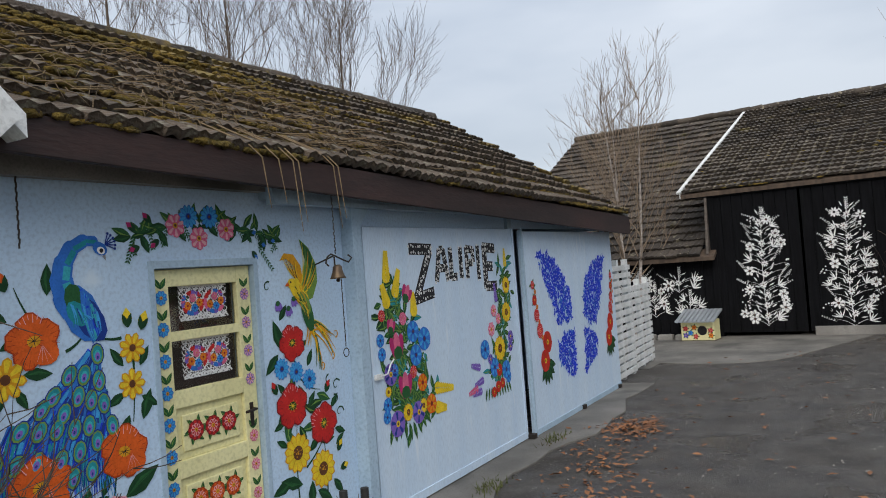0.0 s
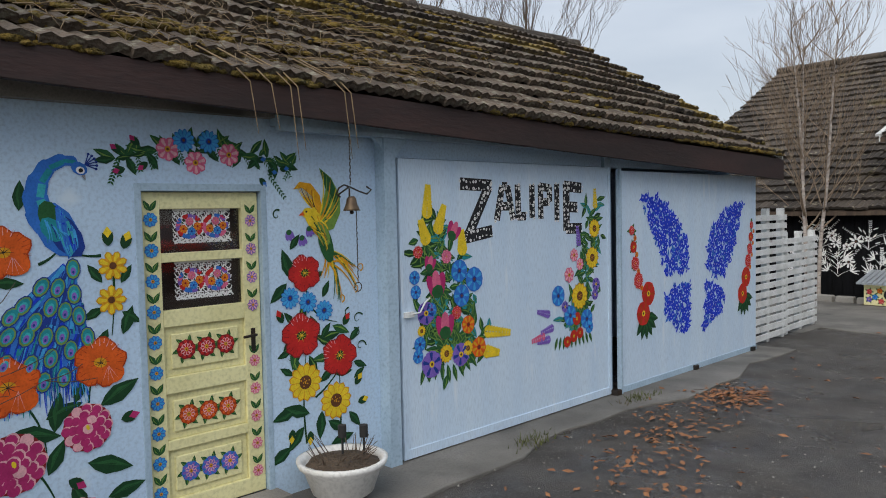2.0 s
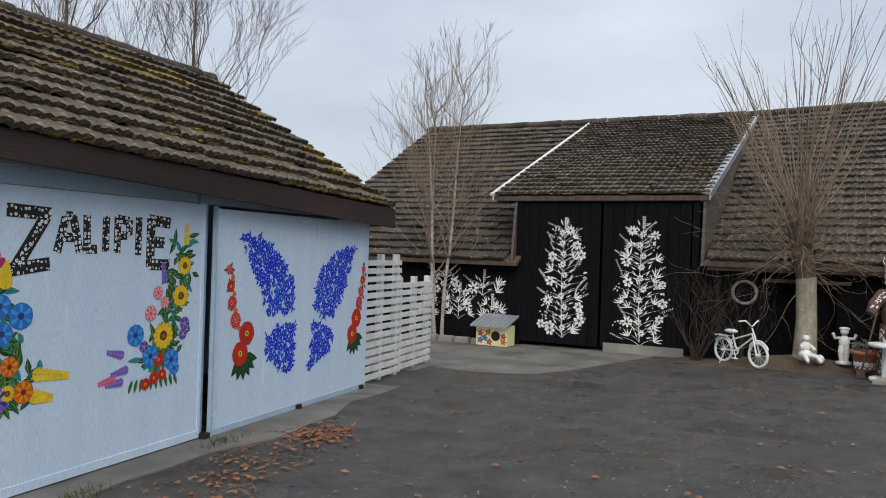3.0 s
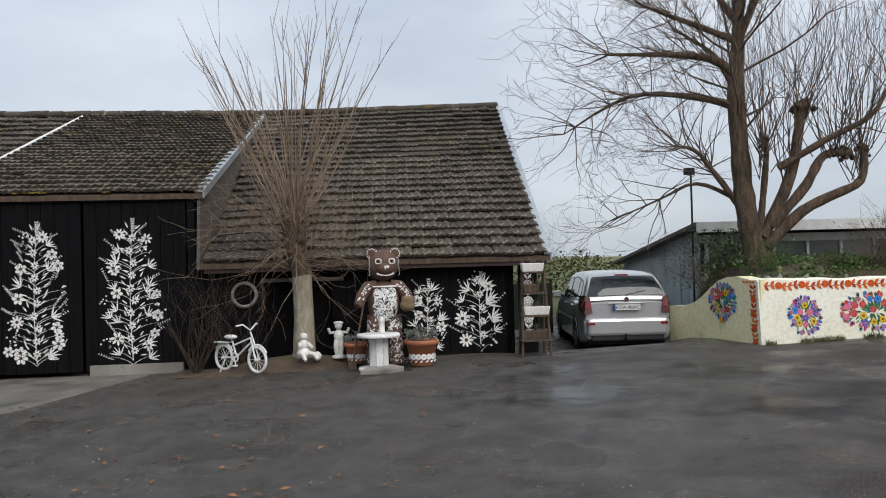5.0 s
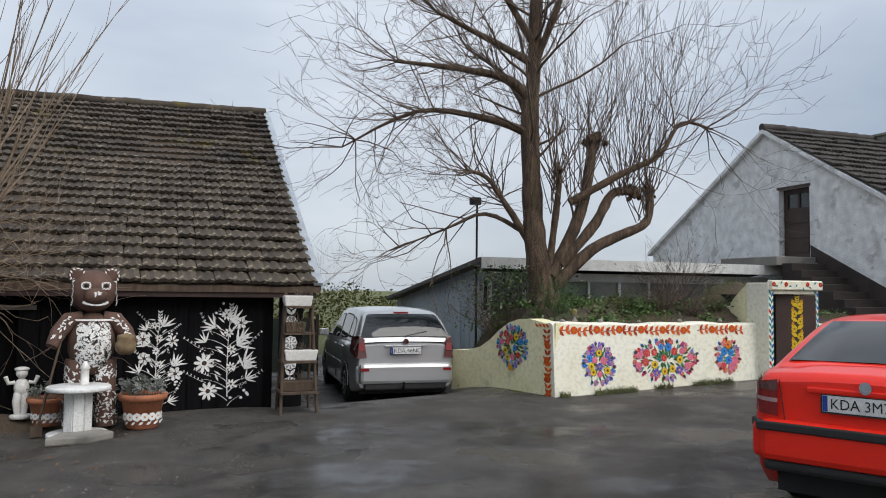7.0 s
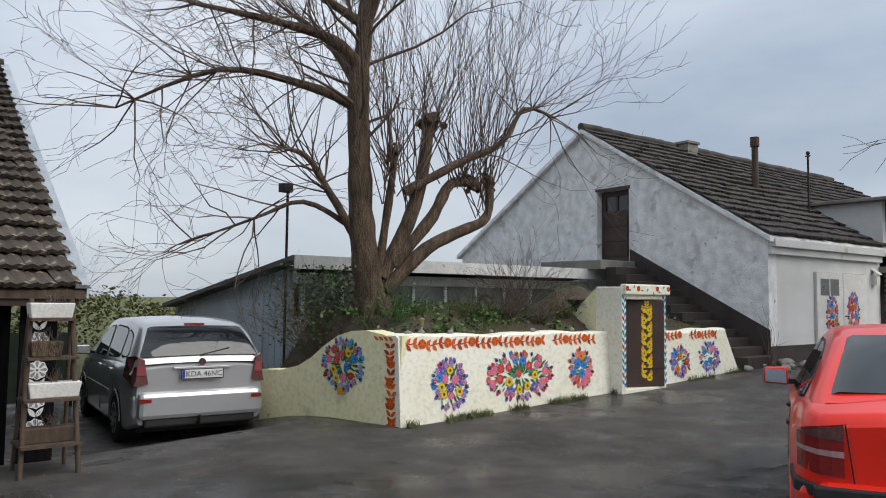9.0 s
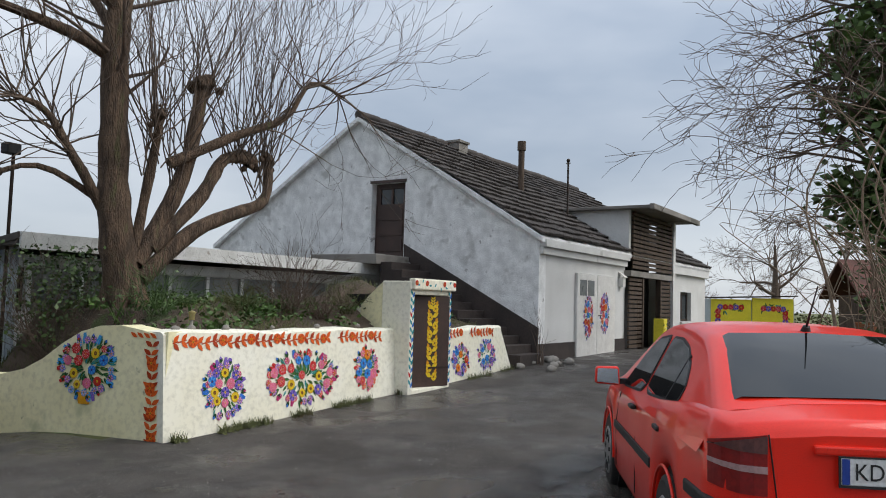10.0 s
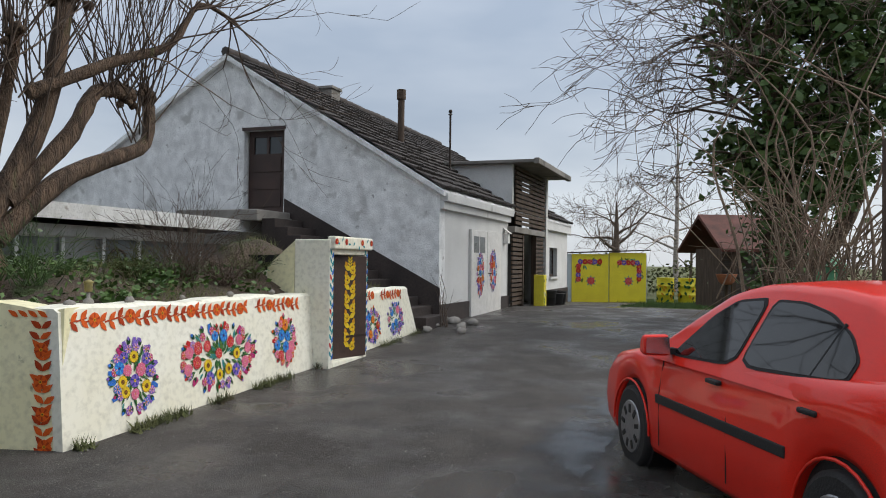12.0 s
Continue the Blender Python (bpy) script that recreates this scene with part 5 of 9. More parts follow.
def strip(name, x, e, w, mt, parent, label, xt=0.0, rise=0.0):
    """A flashing or board up the slope at x."""
    n = Vector((0, -(RG - e).z, (RG - e).y)).normalized()
    a, b = e + n * .03, RG + n * .03 + Vector((0, 0, rise))
    return part(name, MB().prism([(x, a.y, a.z), (x + xt, b.y, b.z), (x + xt, b.y + n.y * .04, b.z + n.z * .04), (x, a.y + n.y * .04, a.z + n.z * .04)], (w, 0, 0)).prism([(x + w - .02, a.y, a.z - .1), (x + xt + w - .02, b.y, b.z - .1), (x + xt + w - .02, b.y, b.z), (x + w - .02, a.y, a.z)], (.02, 0, 0)), mt, parent, label)


strip("verge_flashing", .5, E0, .13, ZINC, broof, "zinc flashing on the gable edge", .56, .2)
strip("verge_flashing", -5.44, E1, .14, ZINC, broof, "pale zinc flashing beside the raised roof", .27)
strip("verge_flashing", -9.66, E1, .08, WHITEWOOD, broof, "white verge board", .05)
part("fascia", MB().box(-5.3, .55, -.27, -.23, 1.68, 1.80), FASCIA, barn, "dark red eaves board")
part("fascia", MB().box(-9.5, -5.4, -.1, -.05, 2.93, 3.03), BLACKWOOD, barn)
mb = MB()
for k in range(900):
    x, q = rnd.uniform(-9.5, -5.4), rnd.random() ** 1.6 * 3.2
    p = Vector((x, E1.y, E1.z + .05)) + S1.normalized() * q
    if noise.noise((x * .9, q * .8, 7)) > .05:
        mb.blob(p, rnd.uniform(.015, .04), 0, (5, 3), None, .35, (1.8, 1.2, .5))
tagged(part("moss", mb, MOSS, broof), kind="stuff")
BM = Matrix(((1, 0, 0, 0), (0, 0, -1, 0), (0, 1, 0, 0), (0, 0, 0, 1)))
for d, u, v1, sd in ((doors[0], -8.05, 2.55, 31), (doors[1], -6.52, 2.58, 32)):
    c = Canvas(Matrix.Translation((0, -.056, 0)) @ BM, sd)
    c.white_stem(u, .26, v1, 1.1)
    c.done("flower_painting", d, "tall white painted flower column")
c = Canvas(Matrix.Translation((0, -.032, 0)) @ BM, 33)
for u, v0, v1, w in ((-.62, .30, 1.52, .95), (-1.55, .28, 1.42, .66)):
    c.white_stem(u, v0, v1, w, "white", 1.25)
for u, v0, v1, w in ((-11.1, .45, 1.0, .6), (-10.35, .5, 1.15, .8), (-9.6, .4, .95, .7), (-10.7, 1.0, 1.5, .9), (-9.8, 1.0, 1.45, .9)):
    c.white_stem(u, v0, v1, w, "white", 1.2)
c.done("flower_painting", barn, "white painted flowers on black boards")
c = Canvas(pose(.25, .0, 0) @ Matrix.Translation((0, -.03, 0)) @ BM, 34)
part("corner_board", MB().box(.08, .42, -.03, .0, .1, 1.75), BLACKWOOD, barn)
for k in range(5):
    c.flower("whi", 0, .45 + .29 * k, .10)
    c.leaf(0, .56 + .29 * k, .12, .05, .9, "white", None)
    c.leaf(0, .56 + .29 * k, .12, .05, 2.2, "white", None)
c.done("flower_painting", barn, "white painted flowers on the corner board")
single("door_wreath", MB().tube([(.2 * math.cos(a), 0, .2 * math.sin(a)) for a in [k * .314 for k in range(21)]], .03, 7), surface("pale_dry_wreath", (.3, .28, .26), (.16, .14, .13), .9, 20, 50, .8), "pale dried wreath hanging on the barn boards", "wreath", BP @ pose(-4.68, -.06, 1.3))

# ---- painted retaining wall, mound and cellar door ----
WP = pose(9.75, 14.4, 0, 0, 0, -7.5)
rwall = thing("retaining_wall", "cream limewashed retaining wall painted with folk bouquets", "wall", WP)


def leaning(x0, x1, z0a, z0b, z1a, z1b, n=20):
    """A wall with a softly uneven top and a battered face."""
    m = MB()
    rows = []
    for i in range(n + 1):
        f = i / n
        x = x0 + (x1 - x0) * f
        w = .012 * math.sin(x * 3.1) + .01 * math.sin(x * 7.3)
        zb, zt = z0a + (z0b - z0a) * f, z1a + (z1b - z1a) * f + w
        rows.append([(x, -.074 + .075 * zb, zb), (x, -.074 + .0375 * (zb + zt), (zb + zt) / 2), (x, -.074 + .075 * (zt - .03), zt - .03), (x, .07, zt), (x, .3, zt), (x, .34, zb)])
    for i in range(n):
        for k in range(5):
            m.add([rows[i][k], rows[i + 1][k], rows[i + 1][k + 1], rows[i][k + 1]], [(0, 1, 2, 3)])
    m.add(rows[0], [(5, 4, 3, 2, 1, 0)])
    m.add(rows[-1], [(0, 1, 2, 3, 4, 5)])
    return m


part("front_wall", leaning(-.056, 3.80, .1, .25, 1.34, 1.33), WHITEWALL, rwall, "creamy white front wall")
part("front_wall", leaning(4.84, 6.95, .27, .42, 1.3, 1.32).prism([(6.95, -.05, .35), (7.33, -.05, .4), (6.95, .03, 1.28)], (0, .3, 0)), WHITEWALL, rwall)
prof = [(0, 1.34), (.15, 1.31), (.35, 1.35), (.6, 1.385), (.85, 1.37), (1.1, 1.3), (1.35, 1.16), (1.6, .99), (1.85, .87), (2.2, .79), (2.62, .77)]
SP = WP.inverted() @ pose(9.75, 14.4, 0, 0, 0, 96.7)
mb = MB()
for i in range(len(prof) - 1):
    (a, za), (b, zb) = prof[i], prof[i + 1]
    q = [(a, .05, .05), (b, .05, .05), (b, .02, zb), (a, .02, za), (a, -.28, .05), (b, -.28, .05), (b, -.28, zb), (a, -.28, za)]
    mb.add(q, [(1, 0, 3, 2), (4, 5, 6, 7), (3, 7, 6, 2), (0, 1, 5, 4), (0, 4, 7, 3), (1, 2, 6, 5)], 0, False, SP)
part("side_wall", mb, CREAMWALL, rwall, "yellowish curved side wall", 0.0)
mb = MB()
z0, z1 = .2, 2.0
mb.box(3.78, 3.89, -.25, .25, z0, z1).box(4.77, 4.86, -.25, .3, z0, z1).box(3.89, 4.77, -.25, .3, 1.81, z1).box(3.89, 4.77, -.25, .9, z0, .47).box(3.80, 3.89, .25, .9, z0, 1.6)
part("portal_wing", MB().prism([(3.785, .25, .6), (3.785, .66, .6), (3.785, .64, 1.64), (3.785, .58, 1.71), (3.785, .25, 1.98)], (.1, 0, 0)), CREAMWALL, rwall)
part("portal", mb, WHITEWALL, rwall, "cellar entrance surround painted with a blue vine", .015)
part("portal_lintel", MB().box(3.80, 4.90, -.31, -.2, 1.88, 2.04), WHITEWALL, rwall, "white lintel block with small painted flowers", .02)
# near-black boxes put the cellar's shade into their colour
part("cellar_darkness", MB().box(3.895, 3.92, .1, 1, .3, 1.8).box(3.92, 4.8, .55, .6, .3, 1.8).box(3.9, 4.8, .1, .6, 1.79, 1.808), SHADEDARK, rwall)
cdoor = thing("cellar_door", "half-open dark brown plank door with yellow painted flowers", "door", WP @ pose(4.77, -.255, .47, 0, 0, -16))
part("door_leaf", MB().box(-.70, 0, -.03, 0, 0, 1.33).box(-.70, -.0, .0, .02, .2, .28).box(-.70, 0, .0, .02, 1.05, 1.13), BROWNDOOR, cdoor, "", .004)
part("strap_hinge", MB().box(-.4, .0, -.036, -.03, .26, .29), IRON, cdoor)
c = Canvas(Matrix.Translation((0, -.03, 0)) @ BM, 41)
for k in range(9):
    v = .14 + k * .125
    for s in (-1, 1):
        c.leaf(-.33, v, .13, .07, 1.57 + s * 1.0, "yellow", None)
        c.leaf(-.33 + s * .06, v + .05, .08, .05, 1.57 - s * .4, "gold", None, 2)
    c.daisy(-.33 + .05 * (-1) ** k, v, .055, 5, "yellow", "gold", "brown", None, 3, .9)
c.sprig(-.33, 1.12, .18, 1.57, "yellow", 4, .04)
c.done("flower_painting", cdoor, "yellow painted flower column")
c = Canvas(Matrix.Translation((0, -.25, 0)) @ BM, 42)
for u in (3.835, 4.815):
    for k in range(13):
        v = .5 + k * .105
        c.leaf(u, v, .1, .04, 1.1, ("blue", "teal")[k % 2], None)
        c.leaf(u, v + .04, .1, .04, 2.1, ("teal", "red")[k % 4 == 1], None)
c.done("painted_vine", rwall, "blue painted vine on the door posts")
c = Canvas(Matrix.Translation((0, -.31, 0)) @ BM, 43)
for k in range(9):
    c.leaf(3.86 + k * .12, 1.95 + .03 * math.sin(k * 2), .07, .03, k, "teal", None)
for u in (3.84, 4.1, 4.56, 4.84):
    c.flower("redd", u, 1.975, .04)
c.done("painted_vine", rwall)
c = Canvas(Matrix(((1, 0, 0, 0), (0, .075, -1, -.0765), (0, 1, 0, 0), (0, 0, 0, 1))), 44)
c.bouquet(.72, .72, .54, .62, ("pink", "pink", "pink", "sun", "sun", "sun", "sun", "lil", "lil", "lil", "lil", "blue"), 40, 26, .066, ("purple", "purple", "blue", "magenta"), ((.64, .78), (.8, .77), (.72, .57), (.72, .89), (.58, .69), (.86, .62), (.61, .6)))
c.bouquet(1.93, .76, 1.28, .62, ("rose", "rose", "rose", "pink", "pink", "pink", "pink", "blue", "blue", "sun", "sun", "sun", "sun", "rose", "rose", "lil", "lil", "pink"), 60, 40, .072, ("red", "blue", "magenta", "purple", "red"), ((1.9, .79), (1.72, .88), (2.1, .89), (1.45, .84), (1.42, .68), (2.4, .80), (2.34, .66), (1.85, .97), (1.99, .96), (1.72, .69), (1.9, .58), (2.05, .62), (2.2, .76)))
c.bouquet(3.14, .80, .46, .54, ("blue", "blue", "blue", "blue", "rose", "ora", "pink", "pink"), 32, 20, .078, ("pink", "orange", "red", "blue"), ((3.08, .87), (3.21, .85), (3.16, .73)))
c.bouquet(5.55, .80, .5, .46, ("ora", "lil", "redd", "lil", "ora", "blue"), 24, 14, .08, ("orange", "purple", "blue"))
c.bouquet(6.40, .85, .58, .46, ("blue", "lil", "blue", "pink", "blue", "lil"), 26, 16, .08, ("blue", "purple", "pink"))
for x0, x1 in ((.06, 2.5), (2.62, 3.55), (4.95, 5.75), (5.9, 6.75)):      # trailing vine: paired leaves, a five-petalled flower every third step
    n = int((x1 - x0) / .1)
    for k in range(n):
        u, v = x0 + .1 * k, 1.225 + .014 * math.sin(k * 1.4)
        if k % 4 == 2:
            c.daisy(u + .04, v, .062, 5, "orange", "dkorange", "gold", None, 3, 1.0)
        else:
            for a in (.85, -.85):
                c.leaf(u, v, .105, .05, a + c.r.uniform(-.15, .15), c.r.choice(("orange", "orange", "dkorange")), None)
        c.stroke([(u - .05, v - .012), (u + .06, v + .012)], .014, "dkorange", 0, False)
c.done("wall_painting", rwall, "painted bouquets under an orange flower border")
c = Canvas(SP @ Matrix.Translation((0, .054, 0)) @ Matrix(((-1, 0, 0, 0), (0, -.02, 1, 0), (0, 1, 0, 0), (0, 0, 0, 1))), 45)
c.bouquet(-.98, .94, .74, .64, ("rose", "rose", "pink", "sun", "sun", "redd", "blue", "blue", "rose", "pink", "sun"), 44, 30, .065, ("blue", "purple", "red", "lblue"))
c.poly([(-1.06, .56), (-.92, .56), (-.90, .68), (-1.08, .68)], "gold", 3)
for k in range(13):
    v, u = .2 + .082 * k, -.13 - .004 * k + .012 * math.sin(k * 1.6)
    for a in (.75, 2.4):
        c.leaf(u, v, .11, .05, a + c.r.uniform(-.2, .2), c.r.choice(("orange", "orange", "dkorange")), None)
    if k % 3 == 1:
        c.daisy(u, v, .058, 5, "orange", "dkorange", "gold", None, 3, 1.0)
for k in range(4):
    c.leaf(-.13 - .08 * k, 1.27, .1, .04, 2.6, "orange", None)
c.done("wall_painting", rwall, "painted basket of flowers and an orange corner border")

# mound of earth behind the wall
def mound_h(x, y):
    """Height of the earth behind the wall, in the wall's own frame."""
    base = 1.24 + .20 * min(1, max(0, y - .3)) + .22 * math.exp(-((x - 2.1) ** 2 + (y - 2.2) ** 2) / 2.0) + .62 * math.exp(-((x - 4.4) / .75) ** 2 - ((y - 1.2) / .75) ** 2) + .05 * noise.noise((x * 1.3, y * 1.3, 1))
    left = max(0.0, min(1.0, (x - .15 + .22 * (y < 1.0)) / .55)) if y > 1.0 else 1.0
    back = max(0.0, min(1.0, (4.6 - y) / .9))
    return .25 + (base - .25) * (.15 + .85 * left) * back + .03 * noise.noise((x * 4, y * 4, 2))


mb = MB()
mxs, mys = [.05 + .16 * i for i in range(46)], [.28 + .16 * i for i in range(28)]
mb.v = [(x, y, mound_h(x, y)) for y in mys for x in mxs]
for j in range(len(mys) - 1):
    for i in range(len(mxs) - 1):
        if 3.7 < mxs[i] < 4.9 and mys[j] < .3:
            continue
        mb.f.append([j * 46 + i, j * 46 + i + 1, (j + 1) * 46 + i + 1, (j + 1) * 46 + i]), mb.m.append(0), mb.s.append(True)
tagged(single("earth_mound", mb, SOIL, "bank of bare earth with patches of grass", "mound", WP), kind="structure")

# ---- low garden building behind the mound ----
gh = thing("low_outbuilding", "low flat outbuilding with a window band and steel side wall", "outbuilding", pose(10.83, 18.25, 0, 0, 0, -7.5))
part("wall", MB().box(0.02, 7.2, 0, .15, .1, 1.42).box(0.02, 7.2, 0, .15, 2.02, 2.2).box(7.05, 7.2, .15, 5.8, .1, 2.0).box(0.1, 7.2, 5.7, 5.85, .1, 1.45), PLASTERW, gh)
part("window_band", MB().box(.1, 7.1, .05, .07, 1.42, 2.02), PANEGLASS, gh, "dark band of window panes")
for k in range(10):
    part("mullion", MB().box(.1 + k * .76, .16 + k * .76, .0, .1, 1.42, 2.02), surface("grey_mullion_%d" % k, (.62, .64, .64), (.5, .52, .52), .6) if k == 0 else bpy.data.materials["grey_mullion_0"], gh)
part("roof_edge", MB().box(-.28, 7.35, -.50, -.455, 2.25, 2.47).box(.0, 7.2, -.06, .0, 2.04, 2.2), WHITEWOOD, gh, "white fascia board")
part("roof", MB().prism([(-.3, -.45, 2.47), (-.3, 6.0, 1.62), (-.3, 6.0, 1.54), (-.3, -.45, 2.38)], (7.7, 0, 0)).box(-.28, 7.3, -.4, .3, 2.30, 2.38), surface("roofing_felt", (.12, .105, .09), (.08, .07, .065), .8, 2, 30, .4), gh)
for k in range(46):
    y = .1 + k * .125
    top = 2.33 - .132 * y
    part("steel_rib", MB().box(-.02 - .012 * (k % 2), .02, y, y + .12, .1, top), STEEL, gh, "ribbed grey-blue steel side wall" if k == 0 else "")
part("steel_door", MB().box(-.05, -.02, 1.2, 4.6, .15, 1.72).box(-.07, -.02, 4.6, 4.68, .15, 1.8), STEEL, gh, "grey-blue steel sliding door", .004)
# added dark sheet, coloured like the unlit room behind the panes
part("interior", MB().box(.2, 7.0, .6, .65, .3, 2.1), SHADEDARK, gh)
part("spoked_wheel", MB().tube([(4.15 + .2 * math.cos(a), -.05, 1.65 + .22 * math.sin(a)) for a in [k * .349 for k in range(19)]], .02, 5).tube([(3.95, -.05, 1.65), (4.35, -.05, 1.65)], .014, 4).tube([(4.15, -.05, 1.43), (4.15, -.05, 1.87)], .014, 4), IRON, gh, "dark spoked iron wheel")

# ---- farmhouse ----
HP = pose(18.05, 13.3, 0, 0, 0, -7.8)
house = thing("farmhouse", "grey-white rendered farmhouse with dark tiled roof", "house", HP)
for y0, y1, z0, z1 in ((0, 3.27, .2, 3.0), (4.2, 9.2, .2, 3.0), (3.27, 4.2, .2, 2.67)):
    part("gable_wall", MB().box(0, .3, y0, y1, z0, z1), PLASTER, house)
part("gable_top", MB().prism([(0, 0, 3.0), (0, 3.27, 3.0), (0, 3.27, 5.0), ], (.3, 0, 0)).prism([(0, 4.2, 3.0), (0, 9.2, 3.0), (0, 4.6, 5.82), (0, 4.2, 5.575)], (.3, 0, 0)).prism([(0, 3.27, 4.32), (0, 4.2, 4.32), (0, 4.2, 5.575), (0, 3.27, 5.0)], (.3, 0, 0)), PLASTER, house, "grey weathered rendered gable")
mb = MB()
for x0, x1, z0, z1 in ((.3, 1.72, .2, 2.85), (3.98, 4.75, .2, 2.85), (1.72, 3.98, 2.42, 2.85), (8.25, 9.5, .2, 2.9), (10.65, 12.3, .2, 2.9), (9.5, 10.65, .2, 1.34), (9.5, 10.65, 2.22, 2.9)):
    part("front_wall", MB().box(x0, x1, 0, .3, z0, z1), PLASTERW, house)
part("back_wall", mb.box(12.0, 12.3, .3, 9.2, .2, 2.9).box(.3, 12.3, 8.9, 9.2, .2, 2.9), PLASTERW, house, "whitewashed front wall")
part("cornice", MB().box(8.3, 12.35, -.12, 0, 2.72, 2.99), PLASTERW, house, "", .01)
part("cornice", MB().box(.0, 4.7, -.09, 0, 2.70, 2.84).box(.0, 4.7, -.16, 0, 2.84, 2.99), PLASTERW, house, "stepped white cornice", .01)
for x0, x1, y0, y1 in ((-.03, .0, -.03, 1.2), (0, 1.7, -.035, 0), (4.0, 4.75, -.035, 0), (8.25, 12.3, -.035, 0)):
    part("plinth", MB().box(x0, x1, y0, y1, .25, .96), PLINTH, house, "dark brown painted plinth")
hr = MB()
HR = Vector((0, 4.6, 5.88))
for s in (1, -1):
    e = Vector((0, 4.6 - s * 4.72, 3.03))
    hr.prism([(-.12, e.y, e.z), (-.12, HR.y, HR.z), (-.12, HR.y, HR.z - .1), (-.12, e.y, e.z - .1)], (12.6, 0, 0))
hroof = part("roof", hr, PLASTER, house, "roof with crumbling mortar verge")
SH = HR - Vector((0, -.12, 3.03))
roof_tiles(hroof, (-.1, -.12, 3.04), (1, 0, 0), SH, 12.5, SH.length, .24, .34, TILEH, lambda a, b: a < 5.2 and b < 5.4, 9)
mb = MB()
for k in range(36):
    mb.tube([(-.12 + k * .345, 4.6, 5.93 + .012 * math.sin(k * 2)), (.25 + k * .345, 4.6, 5.94 + .012 * math.sin(k))], .1, 8)
part("ridge_tiles", mb, TILEH, hroof)
part("chimney", MB().box(3.6, 4.05, 4.2, 4.65, 5.4, 5.98).box(3.56, 4.09, 4.16, 4.69, 5.98, 6.05), CONCRETE, house, "short grey chimney", .01)
part("flue_pipe", MB().tube([(3.75, 2.4, 4.4), (3.75, 2.4, 5.7)], .08, 10).tube([(3.75, 2.4, 5.62), (3.75, 2.4, 5.85)], .11, 10), OLDWOOD, house, "rusty flue pipe")
part("aerial_pole", MB().tube([(4.18, 1.3, 3.8), (4.18, 1.3, 5.33)], .025, 6).tube([(4.08, 1.3, 5.26), (4.28, 1.3, 5.30)], .02, 5).blob((4.18, 1.3, 5.35), .05), IRON, house)
# gable door
hd = part("door", MB().box(.14, .2, 3.3, 4.17, 2.67, 3.86).box(.14, .2, 3.3, 4.17, 4.2, 4.32).box(.14, .2, 3.3, 3.42, 3.86, 4.2).box(.14, .2, 4.05, 4.17, 3.86, 4.2).box(.14, .2, 3.7, 3.76, 3.86, 4.2), BROWNDOOR, house, "dark brown plank loft door with small window", .004)
for y in (3.42, 3.76):
    part("window_pane", MB().box(.17, .18, y, y + .29, 3.86, 4.2), WINDOWGLASS, hd)
for z in (2.8, 3.15, 3.5):
    part("door_panel", MB().box(.125, .14, 3.42, 4.05, z, z + .28), BROWNDOOR, hd)
part("door_lintel", MB().box(-.02, .02, 3.24, 4.24, 4.32, 4.38), BROWNDOOR, house)
# outside stair along the gable
st = thing("outside_stair", "worn dark brown concrete stair up to the loft door", "stair", HP)
part("landing", MB().box(-1.15, -.005, 3.1, 4.9, 2.45, 2.66), CONCRETE, st, "crumbling concrete landing", .02)
for k in range(12):
    part("step", MB().box(-1.0, -.005, 2.82 - k * .27, 3.10 - k * .27, .2, 2.5 - k * .155), PLINTH, st, "", .01)
part("stringer", MB().prism([(-.012, 3.25, 2.66), (-.012, 3.25, 2.95), (-.012, -.02, 1.27), (-.012, -.02, .6), (-.012, .4, .6)], (.01, 0, 0)), PLINTH, st, "brown painted band along the wall")
# front doors of the house
wd = thing("double_door", "white painted double door with painted flower bunches", "door", HP @ pose(1.74, -.02, .56))
for x0, x1 in ((0, 1.1), (1.12, 2.22)):
    leaf = part("door_leaf", MB().box(x0, x1, -.04, .03, 0, 1.85), WHITEPLASTIC, wd, "", .006)
    if x0 == 0:
        for q in (.14, .56):
            part("window_pane", MB().box(q, q + .36, -.045, -.04, 1.38, 1.72), surface("dusty_grey_pane", (.16, .17, .17), (.1, .11, .11), .3) if q < .3 else bpy.data.materials["dusty_grey_pane"], leaf)
    c = Canvas(Matrix.Translation((0, -.04, 0)) @ BM, 51 + int(x1))
    c.bouquet((x0 + x1) / 2 + (.05 if x0 == 0 else -.12), .92 if x0 == 0 else 1.02, .5, .92, ("blue", "rose", "redd", "ora", "blue", "rose", "ora", "lil", "redd", "pink"), 36, 24, .09, ("blue", "red", "purple"))
    c.done("flower_painting", leaf, "painted bunch of blue and red flowers")
part("door_handle", MB().tube([(1.15, -.05, .95), (1.15, -.09, .95), (1.27, -.09, .95)], .012, 5), IRON, wd)
single("wall_lamp", MB().box(-.08, .08, -.12, 0, 0, .22).prism([(-.1, -.16, .22), (.1, -.16, .22), (.1, 0, .34), (-.1, 0, .34)], (0, 0, .02)), WHITEPLASTIC, "small white box on the front wall", "box", HP @ pose(4.4, 0, 2.2))
